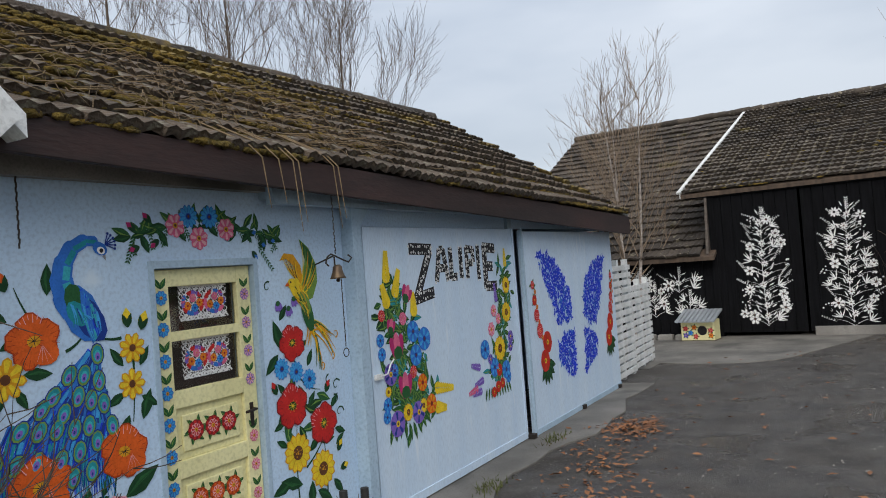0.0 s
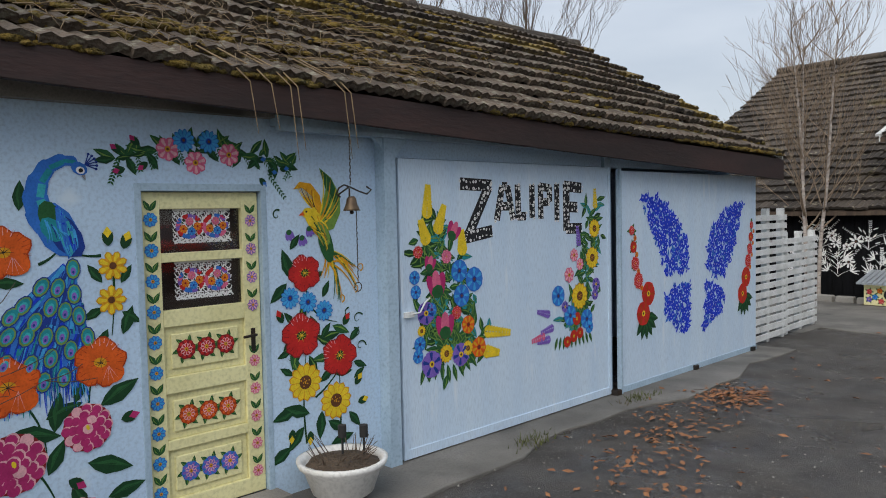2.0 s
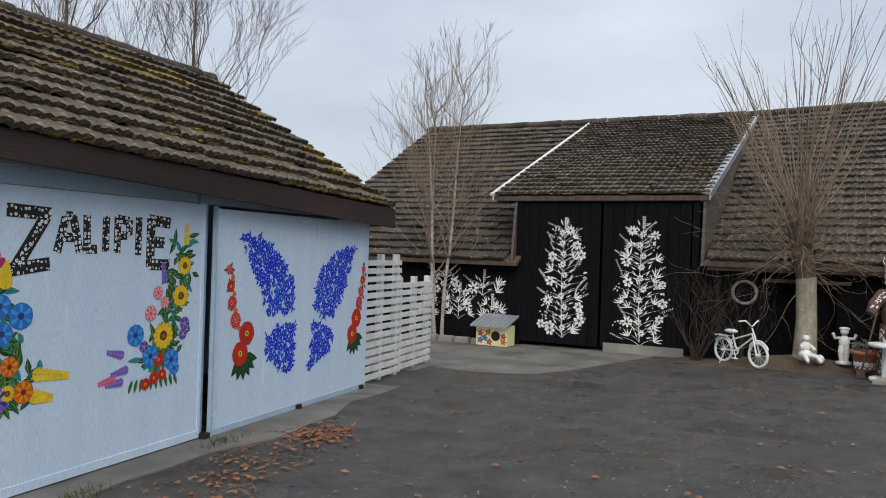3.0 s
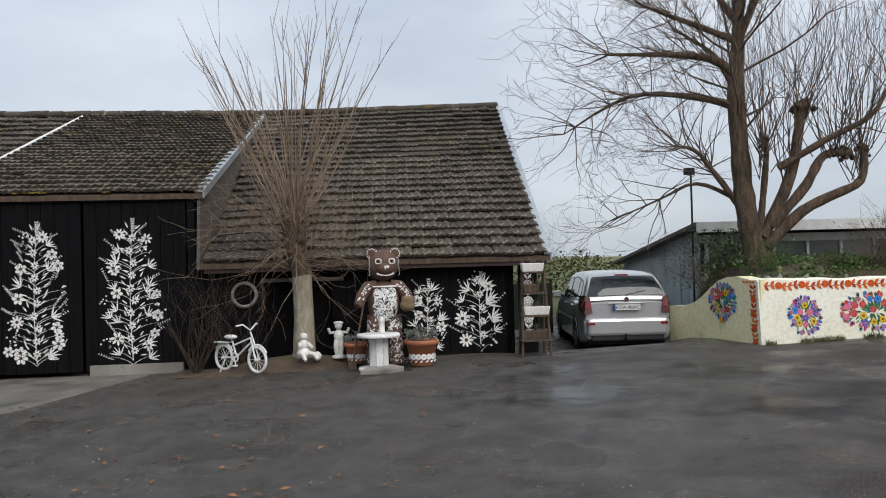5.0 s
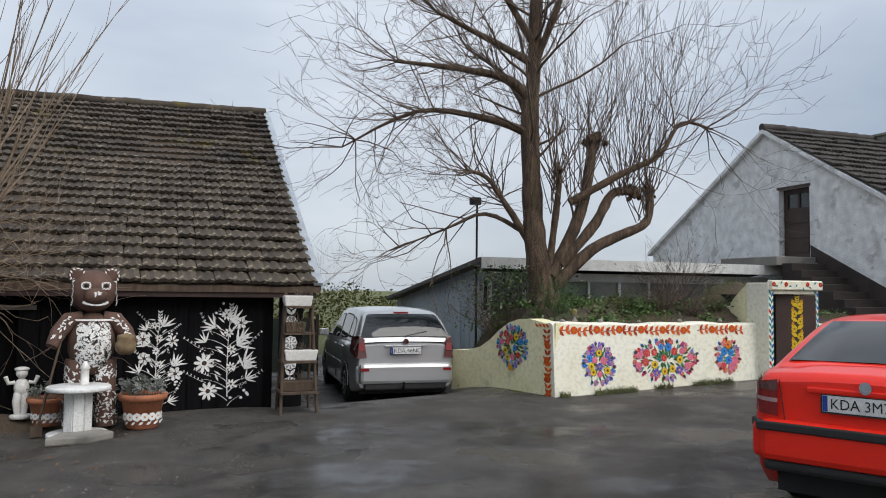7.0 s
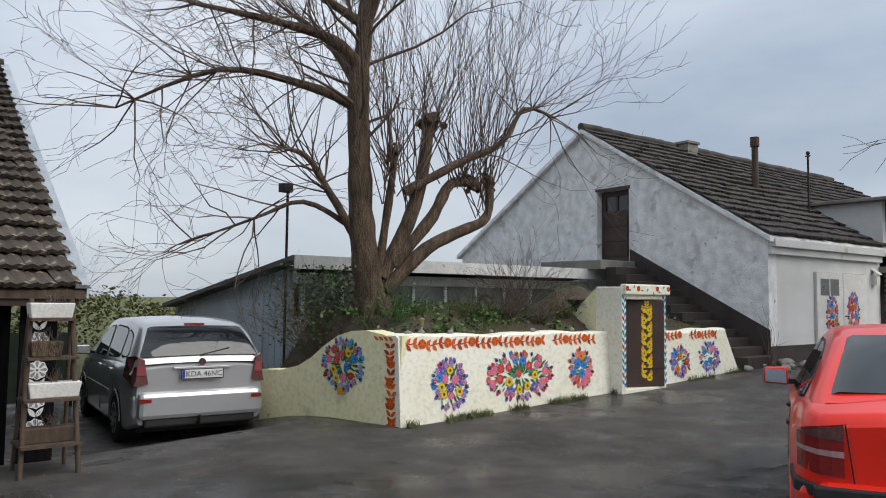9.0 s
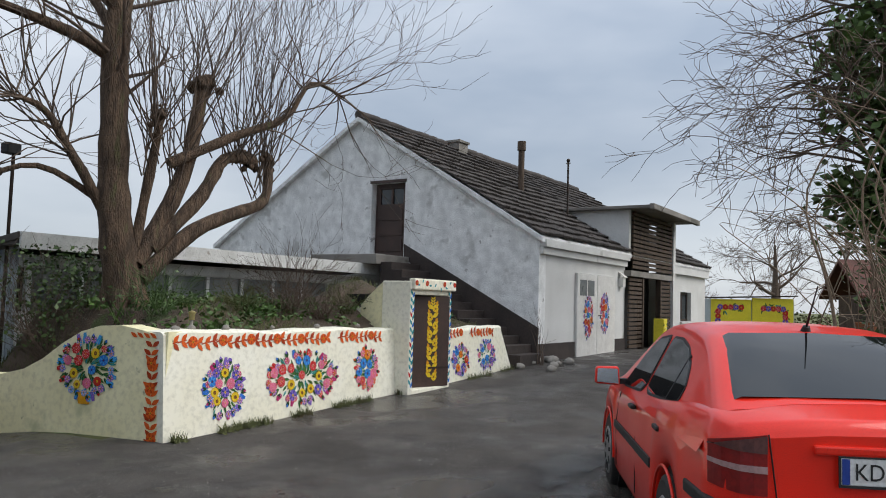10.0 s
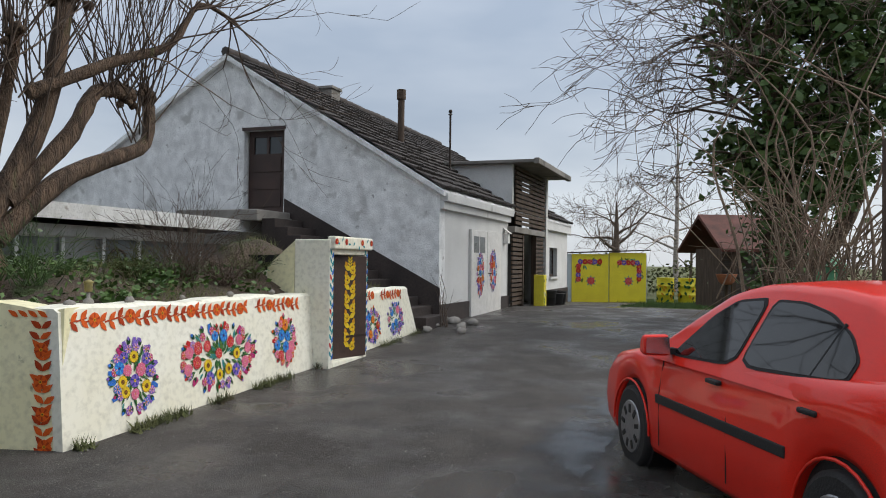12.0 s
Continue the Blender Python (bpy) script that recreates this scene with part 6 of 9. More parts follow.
# slatted bay with flat roof
bay = thing("slatted_bay", "dormer bay of dark slats under a concrete roof slab", "porch", HP)
part("roof_slab", MB().box(4.55, 8.55, -.75, 2.2, 4.12, 4.2).box(4.5, 8.6, -.8, -.68, 4.08, 4.22), CONCRETE, bay, "thick weathered concrete slab", .015)
part("cheek_wall", MB().prism([(4.72, -.1, 2.9), (4.72, -.1, 4.12), (4.72, 2.2, 4.12), (4.72, 2.0, 4.0)], (.16, 0, 0)), PLASTERW, bay, "pale rendered cheek")
part("pillar", MB().box(8.1, 8.3, -.2, .3, .2, 4.12), PLASTERW, bay, "pale rendered pillar")
part("beam", MB().box(4.7, 8.3, -.18, .0, 2.48, 2.62), CONCRETE, bay)
for k in range(13):
    part("slat", MB().box(4.9, 8.1, -.16, -.12, 2.68 + k * .11, 2.755 + k * .11), OLDWOOD, bay)
for k in range(16):
    part("slat", MB().box(4.75, 5.72, -.12, -.08, .72 + k * .11, .795 + k * .11), OLDWOOD, bay)
    part("slat", MB().box(7.22, 8.1, -.12, -.08, .72 + k * .11, .795 + k * .11), OLDWOOD, bay)
# added backing, its near-black colour stands for the shade behind the slats
part("shadow_back", MB().box(4.8, 8.1, .5, .55, .3, 4.1), SHADEDARK, bay)
for x in (5.7, 7.16):
    part("jamb", MB().box(x, x + .1, -.14, 0, .5, 2.5), OLDWOOD, bay)
wn1 = thing("house_window", "small brown-framed window in the white wall", "window", HP @ pose(9.5, .12, 1.34))
part("window_pane", MB().box(.06, 1.09, .02, .03, .06, .82), WINDOWGLASS, wn1)
part("window_frame", MB().box(0, .07, 0, .06, 0, .88).box(1.08, 1.15, 0, .06, 0, .88).box(0, 1.15, 0, .06, 0, .07).box(0, 1.15, 0, .06, .81, .88).box(.54, .6, 0, .06, .07, .81), BROWNDOOR, wn1)
part("window_sill", MB().box(-.05, 1.2, -.2, 0, -.06, 0), PLASTERW, wn1)

# ---- yellow shed and painted barrels ----
YP = pose(30.67, 11.5, .42, 0, 0, -69.5)
shed = thing("yellow_shed", "yellow sheet-metal double garage painted with flower corners", "shed", YP)
part("wall", MB().box(0, 2.7, .05, 2.2, 0, 1.66), STEEL, shed)
part("roof", MB().prism([(-.06, -.08, 1.68), (2.78, -.08, 1.80), (2.78, -.08, 1.84), (-.06, -.08, 1.72)], (0, 2.4, 0)), IRON, shed, "thin dark roof edge")
for i, (x0, x1) in enumerate(((.02, 1.31), (1.35, 2.66))):
    dl = part("door_leaf", MB().box(x0, x1, 0, .05, .03, 1.66 + .06 * i).box(x0, x1, -.012, 0, .03, .07), YELLOW, shed, "yellow sheet door")
    c = Canvas(BM, 61 + i)
    m = (x0 + x1) / 2
    spray(c, [(x0 + .2, .7), (x0 + .2, 1.25), (x0 + .55, 1.4), (x1 - .25, 1.35)] if i == 0 else [(x0 + .3, 1.35), (x1 - .5, 1.42), (x1 - .25, 1.2), (x1 - .28, .75)], 46, .05, .14)
    for k in range(9):
        t = k / 8
        u, v = (x0 + .2 + .75 * max(0, t - .45) / .55 + .02, .8 + .6 * min(1, t / .5)) if i == 0 else (x0 + .35 + .7 * min(1, t / .55), 1.38 - .55 * max(0, t - .5) / .5)
        c.flower(("rose", "lil", "redd")[k % 3], u, v, .095)
    for k in range(8):
        c.leaf(m + .02, .75, .2, .07, k * .8, "teal", None)
    c.flower("rose", m + .02, .75, .13)
    c.done("flower_painting", dl, "corner garland of red and blue flowers")
for k, (x, y, kd) in enumerate(((31.9, 8.35, "green"), (32.0, 7.62, "gold"), (32.4, 6.8, "red"))):
    br = thing("painted_barrel", "yellow steel barrel painted with green leaves and flowers", "barrel", pose(x, y, .4, 0, 0, -80), "painted barrels")
    part("drum", MB().lathe([(.29, 0), (.30, .02), (.29, .3), (.305, .31), (.29, .33), (.29, .6), (.305, .61), (.29, .63), (.29, .88), (.3, .9)], 20), YELLOW, br)
    c = Canvas(BM, 70 + k)
    for j in range(26):
        a, v = rnd.uniform(-1.3, 1.3), rnd.uniform(.1, .8)
        c.M = pose(.0, 0, 0, 0, 0, math.degrees(a)) @ Matrix.Translation((0, -.31, 0)) @ BM
        c.leaf(0, v, .16, .08, rnd.uniform(0, 6), ("green", "dkgreen", "red" if k == 2 else "gold")[j % 3], None)
    c.done("painted_leaves", br)

# ---- cars ----
def carpaint(name, col, metal=0.0):
    return surface(name, col, tuple(c * .93 for c in col), 0.32, 2, 180, 0.02, metal=metal, coat=0.8)


CARGLASS = glassy("tinted_car_glass", (.010, .012, .013), 0.03, 0.0)
CARGLASS.node_tree.nodes["Principled BSDF"].inputs["IOR"].default_value = 1.6
CHROME = surface("chrome", (.7, .7, .7), (.6, .6, .6), .15, 4, 40, 0, metal=1)
ALLOY = surface("silver_alloy", (.45, .45, .46), (.34, .34, .35), .35, 6, 40, .1, metal=.8)
LAMPRED = surface("red_lamp_lens", (.26, .012, .012), (.2, .01, .01), .15, 20, 60, .1, coat=.5)
LAMPGREY = surface("smoked_lamp_lens", (.14, .055, .05), (.10, .04, .038), .15, 20, 60, .1, coat=.5)
LAMPPINK = surface("pale_pink_lens", (.48, .30, .29), (.40, .25, .24), .2, 20, 60, .1, coat=.5)
PLATE = surface("number_plate_white", (.74, .74, .72), (.66, .66, .64), .4, 10, 50, .05)
PLATEBLUE = surface("number_plate_blue", (.02, .06, .34), None, .4)
PLATEINK = surface("plate_black_ink", (.015, .015, .015), None, .5)


def interp(x, tab):
    return float(np.interp(x, [a for a, b in tab], [b for a, b in tab]))


def build_car(name, label, m, paintm, sp):
    """x runs from the tail to the nose, y to the car's left."""
    car = thing(name, label, "car", m)
    Lc, W, R, ax = sp["len"], sp["w"], sp["wheel"], sp["axles"]

    def zb(x):
        z = sp["sill"] + sp.get("tail_lift", .1) * max(0, (.35 - x) / .35) + .06 * max(0, (x - Lc + .4) / .4)
        for a in ax:
            if abs(x - a) < R + .055:
                z = max(z, R + math.sqrt((R + .055) ** 2 - (x - a) ** 2))
        return z
    xs = sorted(set([0, .015, .04, .09, .16] + [round(.2 + .05 * i, 3) for i in range(int((Lc - .35) / .05))] + [Lc - .14, Lc - .08, Lc - .03, Lc]))
    body = MB()
    secs = []
    for x in xs:
        w = W * interp(x, sp["plan"])
        z0, zs = zb(x), interp(x, sp["belt"])
        zl = min(z0, zs - .12)
        h = zs - zl
        cr = interp(x, sp["crown"])
        half = [(w - .14, zl - .0), (w - .03, zl + .005), (w - .006, zl + .05), (w + .012, zl + h * .42), (w + .006, zl + h * .62), (w - .012, zl + h * .82), (w - .045, zs - .03), (w - .09, zs), (w * .45, zs + cr * .8), (0, zs + cr)]
        secs.append([(x, y, z) for y, z in half] + [(x, -y, z) for y, z in half[-2::-1]])
    n = len(secs[0])
    pts = [p for s in secs for p in s]
    fs = [(i * n + k, i * n + k + 1, (i + 1) * n + k + 1, (i + 1) * n + k) for i in range(len(xs) - 1) for k in range(n - 1)]
    body.add(pts, fs, 0, True)
    body.add(secs[0], [tuple(range(n))], 0, False)
    body.add(secs[-1], [tuple(range(n))[::-1]], 0, False)
    bo = part("body", body, paintm, car)
    part("underbody", MB().box(.25, Lc - .3, -W + .16, W - .16, sp["sill"] - .03, sp["sill"] + .25), BLACKRUB, car)
    # cabin
    cab = MB()
    zbase = sp["cab_z"]

    def side_y(z):
        return sp["cab_w"] - (z - zbase) * sp["tumble"]
    cs = []
    cx = [sp["roof"][0][0] + (sp["roof"][-1][0] - sp["roof"][0][0]) * i / 40 for i in range(41)]
    for x in cx:
        zr = max(zbase + .012, interp(x, sp["roof"]))
        e = min(.055, (zr - zbase) * .5)
        ye = side_y(zr - e)
        half = [(side_y(zbase - .06) + .01, zbase - .06), (side_y(zbase), zbase), (ye, zr - e), (ye - .035, zr - e * .35), (ye - .11, zr - e * .05), (ye * .5, zr + .012), (0, zr + .016)]
        cs.append([(x, y, z) for y, z in half] + [(x, -y, z) for y, z in half[-2::-1]])
    n = len(cs[0])
    cab.add([p for s in cs for p in s], [(i * n + k, i * n + k + 1, (i + 1) * n + k + 1, (i + 1) * n + k) for i in range(40) for k in range(n - 1)], 0, True)
    part("cabin", cab, paintm, car)

    def side_poly(nm, poly, mt, off, sd, parent=car, lab=""):
        for turn in range(2):                           # rounded corners
            poly = [(p[0] + (q[0] - p[0]) * f, p[1] + (q[1] - p[1]) * f) for p, q in zip(poly, poly[1:] + poly[:1]) for f in (.12, .88)]
        q = [(x, sd * (side_y(z) + off), z) for x, z in poly]
        return part(nm, MB().prism(q if sd < 0 else q[::-1], (0, -sd * .02, 0)), mt, parent, lab)
    for sd in (1, -1):
        for poly in sp["windows"]:
            cxm, czm = sum(p[0] for p in poly) / len(poly), sum(p[1] for p in poly) / len(poly)
            side_poly("window_seal", [(cxm + (x - cxm) * 1.045, czm + (z - czm) * 1.09) for x, z in poly], BLACKRUB, .006, sd)
            side_poly("side_window", poly, CARGLASS, .010, sd)

    def across(nm, x0, x1, k0, k1, mt, off, lab=""):
        """Glass laid on the slope of the roof line between x0 and x1."""
        m2 = MB()
        st = [x0 + (x1 - x0) * i / 8 for i in range(9)]
        rows = []
        for x in st:
            zr = interp(x, sp["roof"])
            d = (interp(x + .03, sp["roof"]) - interp(x - .03, sp["roof"])) / .06
            nx, nz = -d / math.hypot(1, d), 1 / math.hypot(1, d)
            f = (x - x0) / (x1 - x0)
            hw = side_y(zr) - (k0 + (k1 - k0) * f)
            rows.append([(x + nx * off, hw * q, zr + nz * off + .014 * (1 - abs(q)) + (-.02 if abs(q) > .99 else 0)) for q in (-1, -.92, -.5, 0, .5, .92, 1)])
        m2.add([p for r in rows for p in r], [(i * 7 + k, (i + 1) * 7 + k, (i + 1) * 7 + k + 1, i * 7 + k + 1) for i in range(8) for k in range(6)], 0, True)
        return part(nm, m2, mt, car, lab)
    across("rear_window", *sp["rear_glass"], CARGLASS, .012, "dark tinted rear window")
    across("windscreen", *sp["front_glass"], CARGLASS, .012)
    # wheels
    for a in ax:
        for sd in (1, -1):
            wy = sd * (W - .10)
            wh = part("wheel", MB().tube([(a, wy - .10, R), (a, wy - .085, R), (a, wy + .085, R), (a, wy + .10, R)], [R - .03, R, R, R - .03], 28, 0, True), BLACKRUB, car, "black tyre")
            mbw = MB().tube([(a, wy + sd * .095, R), (a, wy + sd * .108, R)], [R * .66, R * .62], 24)
            rim = part("rim", mbw, ALLOY, wh, "silver wheel trim")
            for k in range(9):
                t = k * 2 * math.pi / 9
                part("rim_slot", MB().box(-.016, .016, -.004, .004, R * .34, R * .55, 0, Matrix.Translation((a, wy + sd * .110, R)) @ Matrix.Rotation(t, 4, "Y")), BLACKRUB, rim)
            arch = MB()
            arch.tube([(a + (R + .05) * math.cos(t), sd * (W + .002), R + (R + .05) * math.sin(t)) for t in [math.pi * k / 14 for k in range(15)]], .010, 5)
            part("wheel_arch", arch, paintm, car)
            part("arch_liner", MB().tube([(a, sd * (W - .06), R + .02), (a, sd * (W - .30), R + .02)], R + .045, 20), BLACKRUB, car)
    for sd in (1, -1):
        part("side_moulding", MB().box(sp["mould"][0], sp["mould"][1], sd * (W + .008) - .012, sd * (W + .008) + .012, sp["mould_z"] - .03, sp["mould_z"] + .03), BLACKRUB if sp["mould_black"] else paintm, car, "", .006)
        for x in sp["handles"]:
            part("door_handle", MB().box(x - .075, x + .075, sd * (W + .0) - .018, sd * (W + .0) + .026, sp["handle_z"] - .013, sp["handle_z"] + .015), BLACKRUB if sp["mould_black"] else paintm, car, "", .01)
        mx, my, mz = sp["mirror"], sd * (W + .11), sp["mirror_z"]
        mi = part("wing_mirror", MB().prism([(mx - .055, my - .105, mz - .07), (mx - .055, my + .105, mz - .06), (mx - .055, my + .10, mz + .07), (mx - .055, my - .095, mz + .075)], (.06, 0, 0)).prism([(mx + .006, my - .095, mz - .06), (mx + .006, my + .09, mz - .05), (mx + .006, my + .085, mz + .06), (mx + .006, my - .085, mz + .065)], (.055, 0, -.01)), paintm, car, "", .022)
        part("mirror_arm", MB().box(sp["mirror"] - .03, sp["mirror"] + .05, sd * W - .06, sd * W + .06, sp["mirror_z"] - .06, sp["mirror_z"] - .02), BLACKRUB, mi)
        part("mirror_glass", MB().prism([(mx - .07 + .12 * sd * d, my + d, mz + h) for d, h in ((-.088, -.054), (.088, -.046), (.084, .056), (-.08, .06))], (-.003, 0, 0)), CHROME, mi, "silvered mirror glass")
        for x in sp["seams"]:
            part("door_seam", MB().tube([(x, sd * (W + .004), sp["sill"] + .08), (x, sd * (W + .007), sp["cab_z"] - .3), (x, sd * (W - .04), sp["cab_z"] - .03)], .004, 4), BLACKRUB, car)
    return car, bo


RED = surface("glossy_red_paint", (.86, .030, .014), (.80, .025, .012), 0.40, 2, 180, 0.02, coat=0.6, spec=0.15)
red = dict(tail_lift=.24, len=4.5, w=.865, wheel=.305, axles=(1.0, 3.52), sill=.20, plan=[(0, .83), (.05, .91), (.2, .965), (.7, .995), (1.5, 1), (3.4, .995), (3.9, .97), (4.3, .88), (4.5, .70)],
           belt=[(0, .98), (.04, 1.03), (.3, 1.06), (.6, 1.05), (1.0, 1.02), (2.0, .955), (3.0, .91), (3.5, .90), (4.1, .80), (4.38, .68), (4.5, .58)], crown=[(0, .03), (.5, .06), (3.3, .06), (4.5, .04)],
           cab_z=.93, cab_w=.82, tumble=.50, roof=[(.26, 1.07), (.36, 1.105), (.6, 1.21), (.85, 1.315), (1.08, 1.39), (1.4, 1.425), (1.8, 1.435), (2.15, 1.415), (2.4, 1.36), (2.7, 1.21), (3.05, 1.02), (3.25, .93)],
           windows=[[(1.04, 1.005), (1.96, .965), (1.86, 1.325), (1.58, 1.325), (1.33, 1.285), (1.12, 1.20), (1.01, 1.10)], [(2.05, .96), (2.84, .93), (2.72, 1.03), (2.5, 1.20), (2.28, 1.30), (1.95, 1.33)]],
           rear_glass=(.36, 1.05, .07, .07), front_glass=(2.36, 3.12, .05, .05), mould=(1.40, 3.02), mould_z=.60, mould_black=True, handles=(1.21, 2.18), handle_z=.835, mirror=2.84, mirror_z=.985, seams=(2.02, 2.98))
RM = pose(7.684, 8.285, .23, 0, 0, 20.3) @ Matrix.Diagonal((.925, .90, .985, 1))
rcar, rbody = build_car("red_car", "bright red older hatchback car parked on wet asphalt", RM, RED, red)


def plate(car, x, z, text, m):
    p = part("number_plate", MB().box(-.014, 0, -.26, .26, -.056, .056), PLATE, car, "white number plate reading " + text, .004)
    p.matrix_local = m
    part("plate_band", MB().box(-.017, -.0135, .222, .256, -.052, .052), PLATEBLUE, p)
    part("plate_frame", MB().box(-.016, -.01, -.27, .27, -.066, -.056).box(-.016, -.01, -.27, .27, .056, .062).box(-.016, -.01, .26, .27, -.06, .06).box(-.016, -.01, -.27, -.26, -.06, .06), BLACKRUB, p)
    lettering("plate_text", text, .098, PLATEINK, p, Matrix.Translation((-.018, -.018, -.003)) @ Matrix(((0, 0, -1, 0), (-1, 0, 0, 0), (0, 1, 0, 0), (0, 0, 0, 1))) @ Matrix.Diagonal((.98, 1.0, 1, 1)))


plate(rcar, 0, .85, "KDA 3M74", Matrix.Translation((-.015, .03, .865)))
part("plate_recess", MB().box(-.02, .02, -.33, .40, .925, .965), RED, rcar, "", .01)
part("bumper", MB().box(-.07, .12, -.74, .74, .43, .72).box(.0, .30, -.825, .825, .43, .70), RED, rcar, "", .05)
part("bumper_strip", MB().box(-.085, -.03, -.76, .76, .645, .705).prism([(-.06, .74, .645), (.1, .855, .645), (.5, .872, .645), (.5, .85, .645), (.0, .74, .645)], (0, 0, .06)).prism([(-.06, -.74, .645), (.0, -.74, .645), (.5, -.85, .645), (.5, -.872, .645), (.1, -.855, .645)], (0, 0, .06)), BLACKRUB, rcar, "black rubber bumper strip", .012)
part("bumper_skirt", MB().box(-.04, .3, -.72, .72, .36, .44), BLACKRUB, rcar, "", .03)


def wrap(sd, z0, z1, slope, off):
    """A band of lens wrapped round the rear corner between two heights."""
    m = MB()
    st = [(-.012, .61), (-.012, .67), (-.002, .72), (.03, .755), (.06, .782), (.10, .802), (.15, .822)]
    rows = []
    for i, (x, y) in enumerate(st):
        f = i / (len(st) - 1)
        a = 0 if i < 2 else min(1.35, .35 + .25 * i)
        ox, oy = -off * math.cos(a), off * math.sin(a)
        lo, hi = z0 + .02 * f, z1 - slope * f
        rows.append([(x + ox, sd * (y + oy), lo), (x + ox, sd * (y + oy), hi)])
    for i in range(len(rows) - 1):
        m.add([rows[i][0], rows[i + 1][0], rows[i + 1][1], rows[i][1]], [(0, 1, 2, 3)], 0, True)
    return m


for sd in (1, -1):
    tl = part("tail_lamp", wrap(sd, .745, 1.0, .05, .012), LAMPRED, rcar, "red tail lamp with a smoked top and white band")
    part("lamp_band", wrap(sd, .838, .868, -.01, .016), LAMPPINK, tl)
    part("lamp_top", wrap(sd, .92, .995, .065, .016), LAMPGREY, tl)
part("quarter_bar", MB().tube([(1.30, .79, .99), (1.19, .66, 1.25)], .013, 5), BLACKRUB, rcar, "black bar in the rear door glass")
part("badge", MB().tube([(-.03, .0, .985), (-.005, 0, .985)], .042, 18), CHROME, rcar, "round chrome badge")
part("badge_bars", MB().box(-.035, -.02, -.56, -.36, .955, .965).box(-.035, -.02, -.55, -.37, .925, .94), CHROME, rcar)
part("aerial", MB().tube([(1.14, 0, 1.40), (1.12, 0, 1.44)], [.035, .02], 8).tube([(1.12, 0, 1.44), (.95, 0, 1.66)], [.008, .003], 5), BLACKRUB, rcar)
part("lid_seam", MB().tube([(-.012, .60, 1.0), (-.012, .56, .70), (-.012, .50, .685), (-.012, -.50, .685), (-.012, -.56, .70), (-.012, -.60, 1.0)], .004, 4), BLACKRUB, rcar)

SILVER = carpaint("silver_grey_metallic", (.50, .505, .51), 0.5)
sil = dict(len=4.37, w=.885, wheel=.315, axles=(.86, 3.55), sill=.22, plan=[(0, .88), (.06, .93), (.25, .97), (.7, 1), (3.4, 1), (3.9, .96), (4.2, .86), (4.37, .7)],
           belt=[(0, 1.0), (.05, 1.04), (1.0, 1.05), (2.5, 1.0), (3.3, .98), (3.7, .94), (4.2, .80), (4.37, .62)], crown=[(0, .03), (3.3, .05), (4.37, .04)],
           cab_z=1.0, cab_w=.83, tumble=.30, roof=[(.02, 1.06), (.045, 1.14), (.15, 1.30), (.30, 1.46), (.43, 1.54), (.62, 1.575), (1.0, 1.605), (1.6, 1.615), (2.2, 1.59), (2.5, 1.54), (3.0, 1.25), (3.4, 1.02), (3.5, 1.0)],
           windows=[[(.55, 1.14), (.95, 1.10), (.95, 1.46), (.66, 1.40)], [(1.03, 1.10), (1.85, 1.07), (1.88, 1.49), (1.03, 1.47)], [(1.97, 1.06), (2.9, 1.05), (2.6, 1.30), (2.3, 1.45), (2.0, 1.48)]],
           rear_glass=(.05, .38, .02, .07), front_glass=(2.45, 3.38, .05, .05), mould=(1.25, 3.1), mould_z=.62, mould_black=False, handles=(1.2, 2.05), handle_z=.93, mirror=2.95, mirror_z=1.08, seams=(1.0, 1.93, 3.05))
scar, sbody = build_car("silver_car", "silver people carrier parked beside the painted wall", pose(8.38, 16.75, -.13, 0, 0, 78), SILVER, sil)
plate(scar, 0, .9, "KDA 46NC", Matrix.Translation((-.045, 0, .93)))
part("tailgate_recess", MB().box(-.03, .02, -.36, .36, .99, 1.02), SILVER, scar, "", .006)
part("bumper", MB().box(-.10, .2, -.78, .78, .38, .72).box(.0, .34, -.84, .84, .38, .70), SILVER, scar, "", .06)
part("bumper_skirt", MB().box(-.06, .3, -.7, .7, .28, .40), BLACKRUB, scar, "", .03)
part("tow_hitch", MB().tube([(.1, .05, .32), (-.12, .05, .32), (-.14, .05, .42)], .02, 6), IRON, scar)
for sd in (1, -1):
    tl = part("tail_lamp", MB().prism([(-.02, sd * .66, .82), (-.02, sd * .80, .80), (.3, sd * .868, .9), (.26, sd * .84, 1.15), (.04, sd * .78, 1.17), (.0, sd * .70, 1.12)], (0, sd * .03, .0)).prism([(-.02, sd * .66, .82), (-.02, sd * .81, .80), (-.0, sd * .79, 1.16), (-.0, sd * .71, 1.12)], (-.015, 0, 0)), LAMPGREY, scar, "clear and red tail lamp", .006)
    part("lamp_red", MB().prism([(-.04, sd * .69, .93), (-.04, sd * .80, .93), (-.02, sd * .79, 1.06), (-.02, sd * .71, 1.06)], (.008, 0, 0)), LAMPRED, tl)
    part("reflector", MB().box(-.11, -.09, sd * .70 - .07, sd * .70 + .07, .60, .645), LAMPRED, scar)
part("badge", MB().tube([(-.035, .0, 1.08), (-.01, 0, 1.08)], .045, 16), CHROME, scar)
part("brake_lamp", MB().box(.40, .47, -.13, .13, 1.535, 1.56), LAMPRED, scar)
part("rear_wiper", MB().tube([(.04, 0, 1.16), (.09, -.38, 1.24)], .01, 4), BLACKRUB, scar)

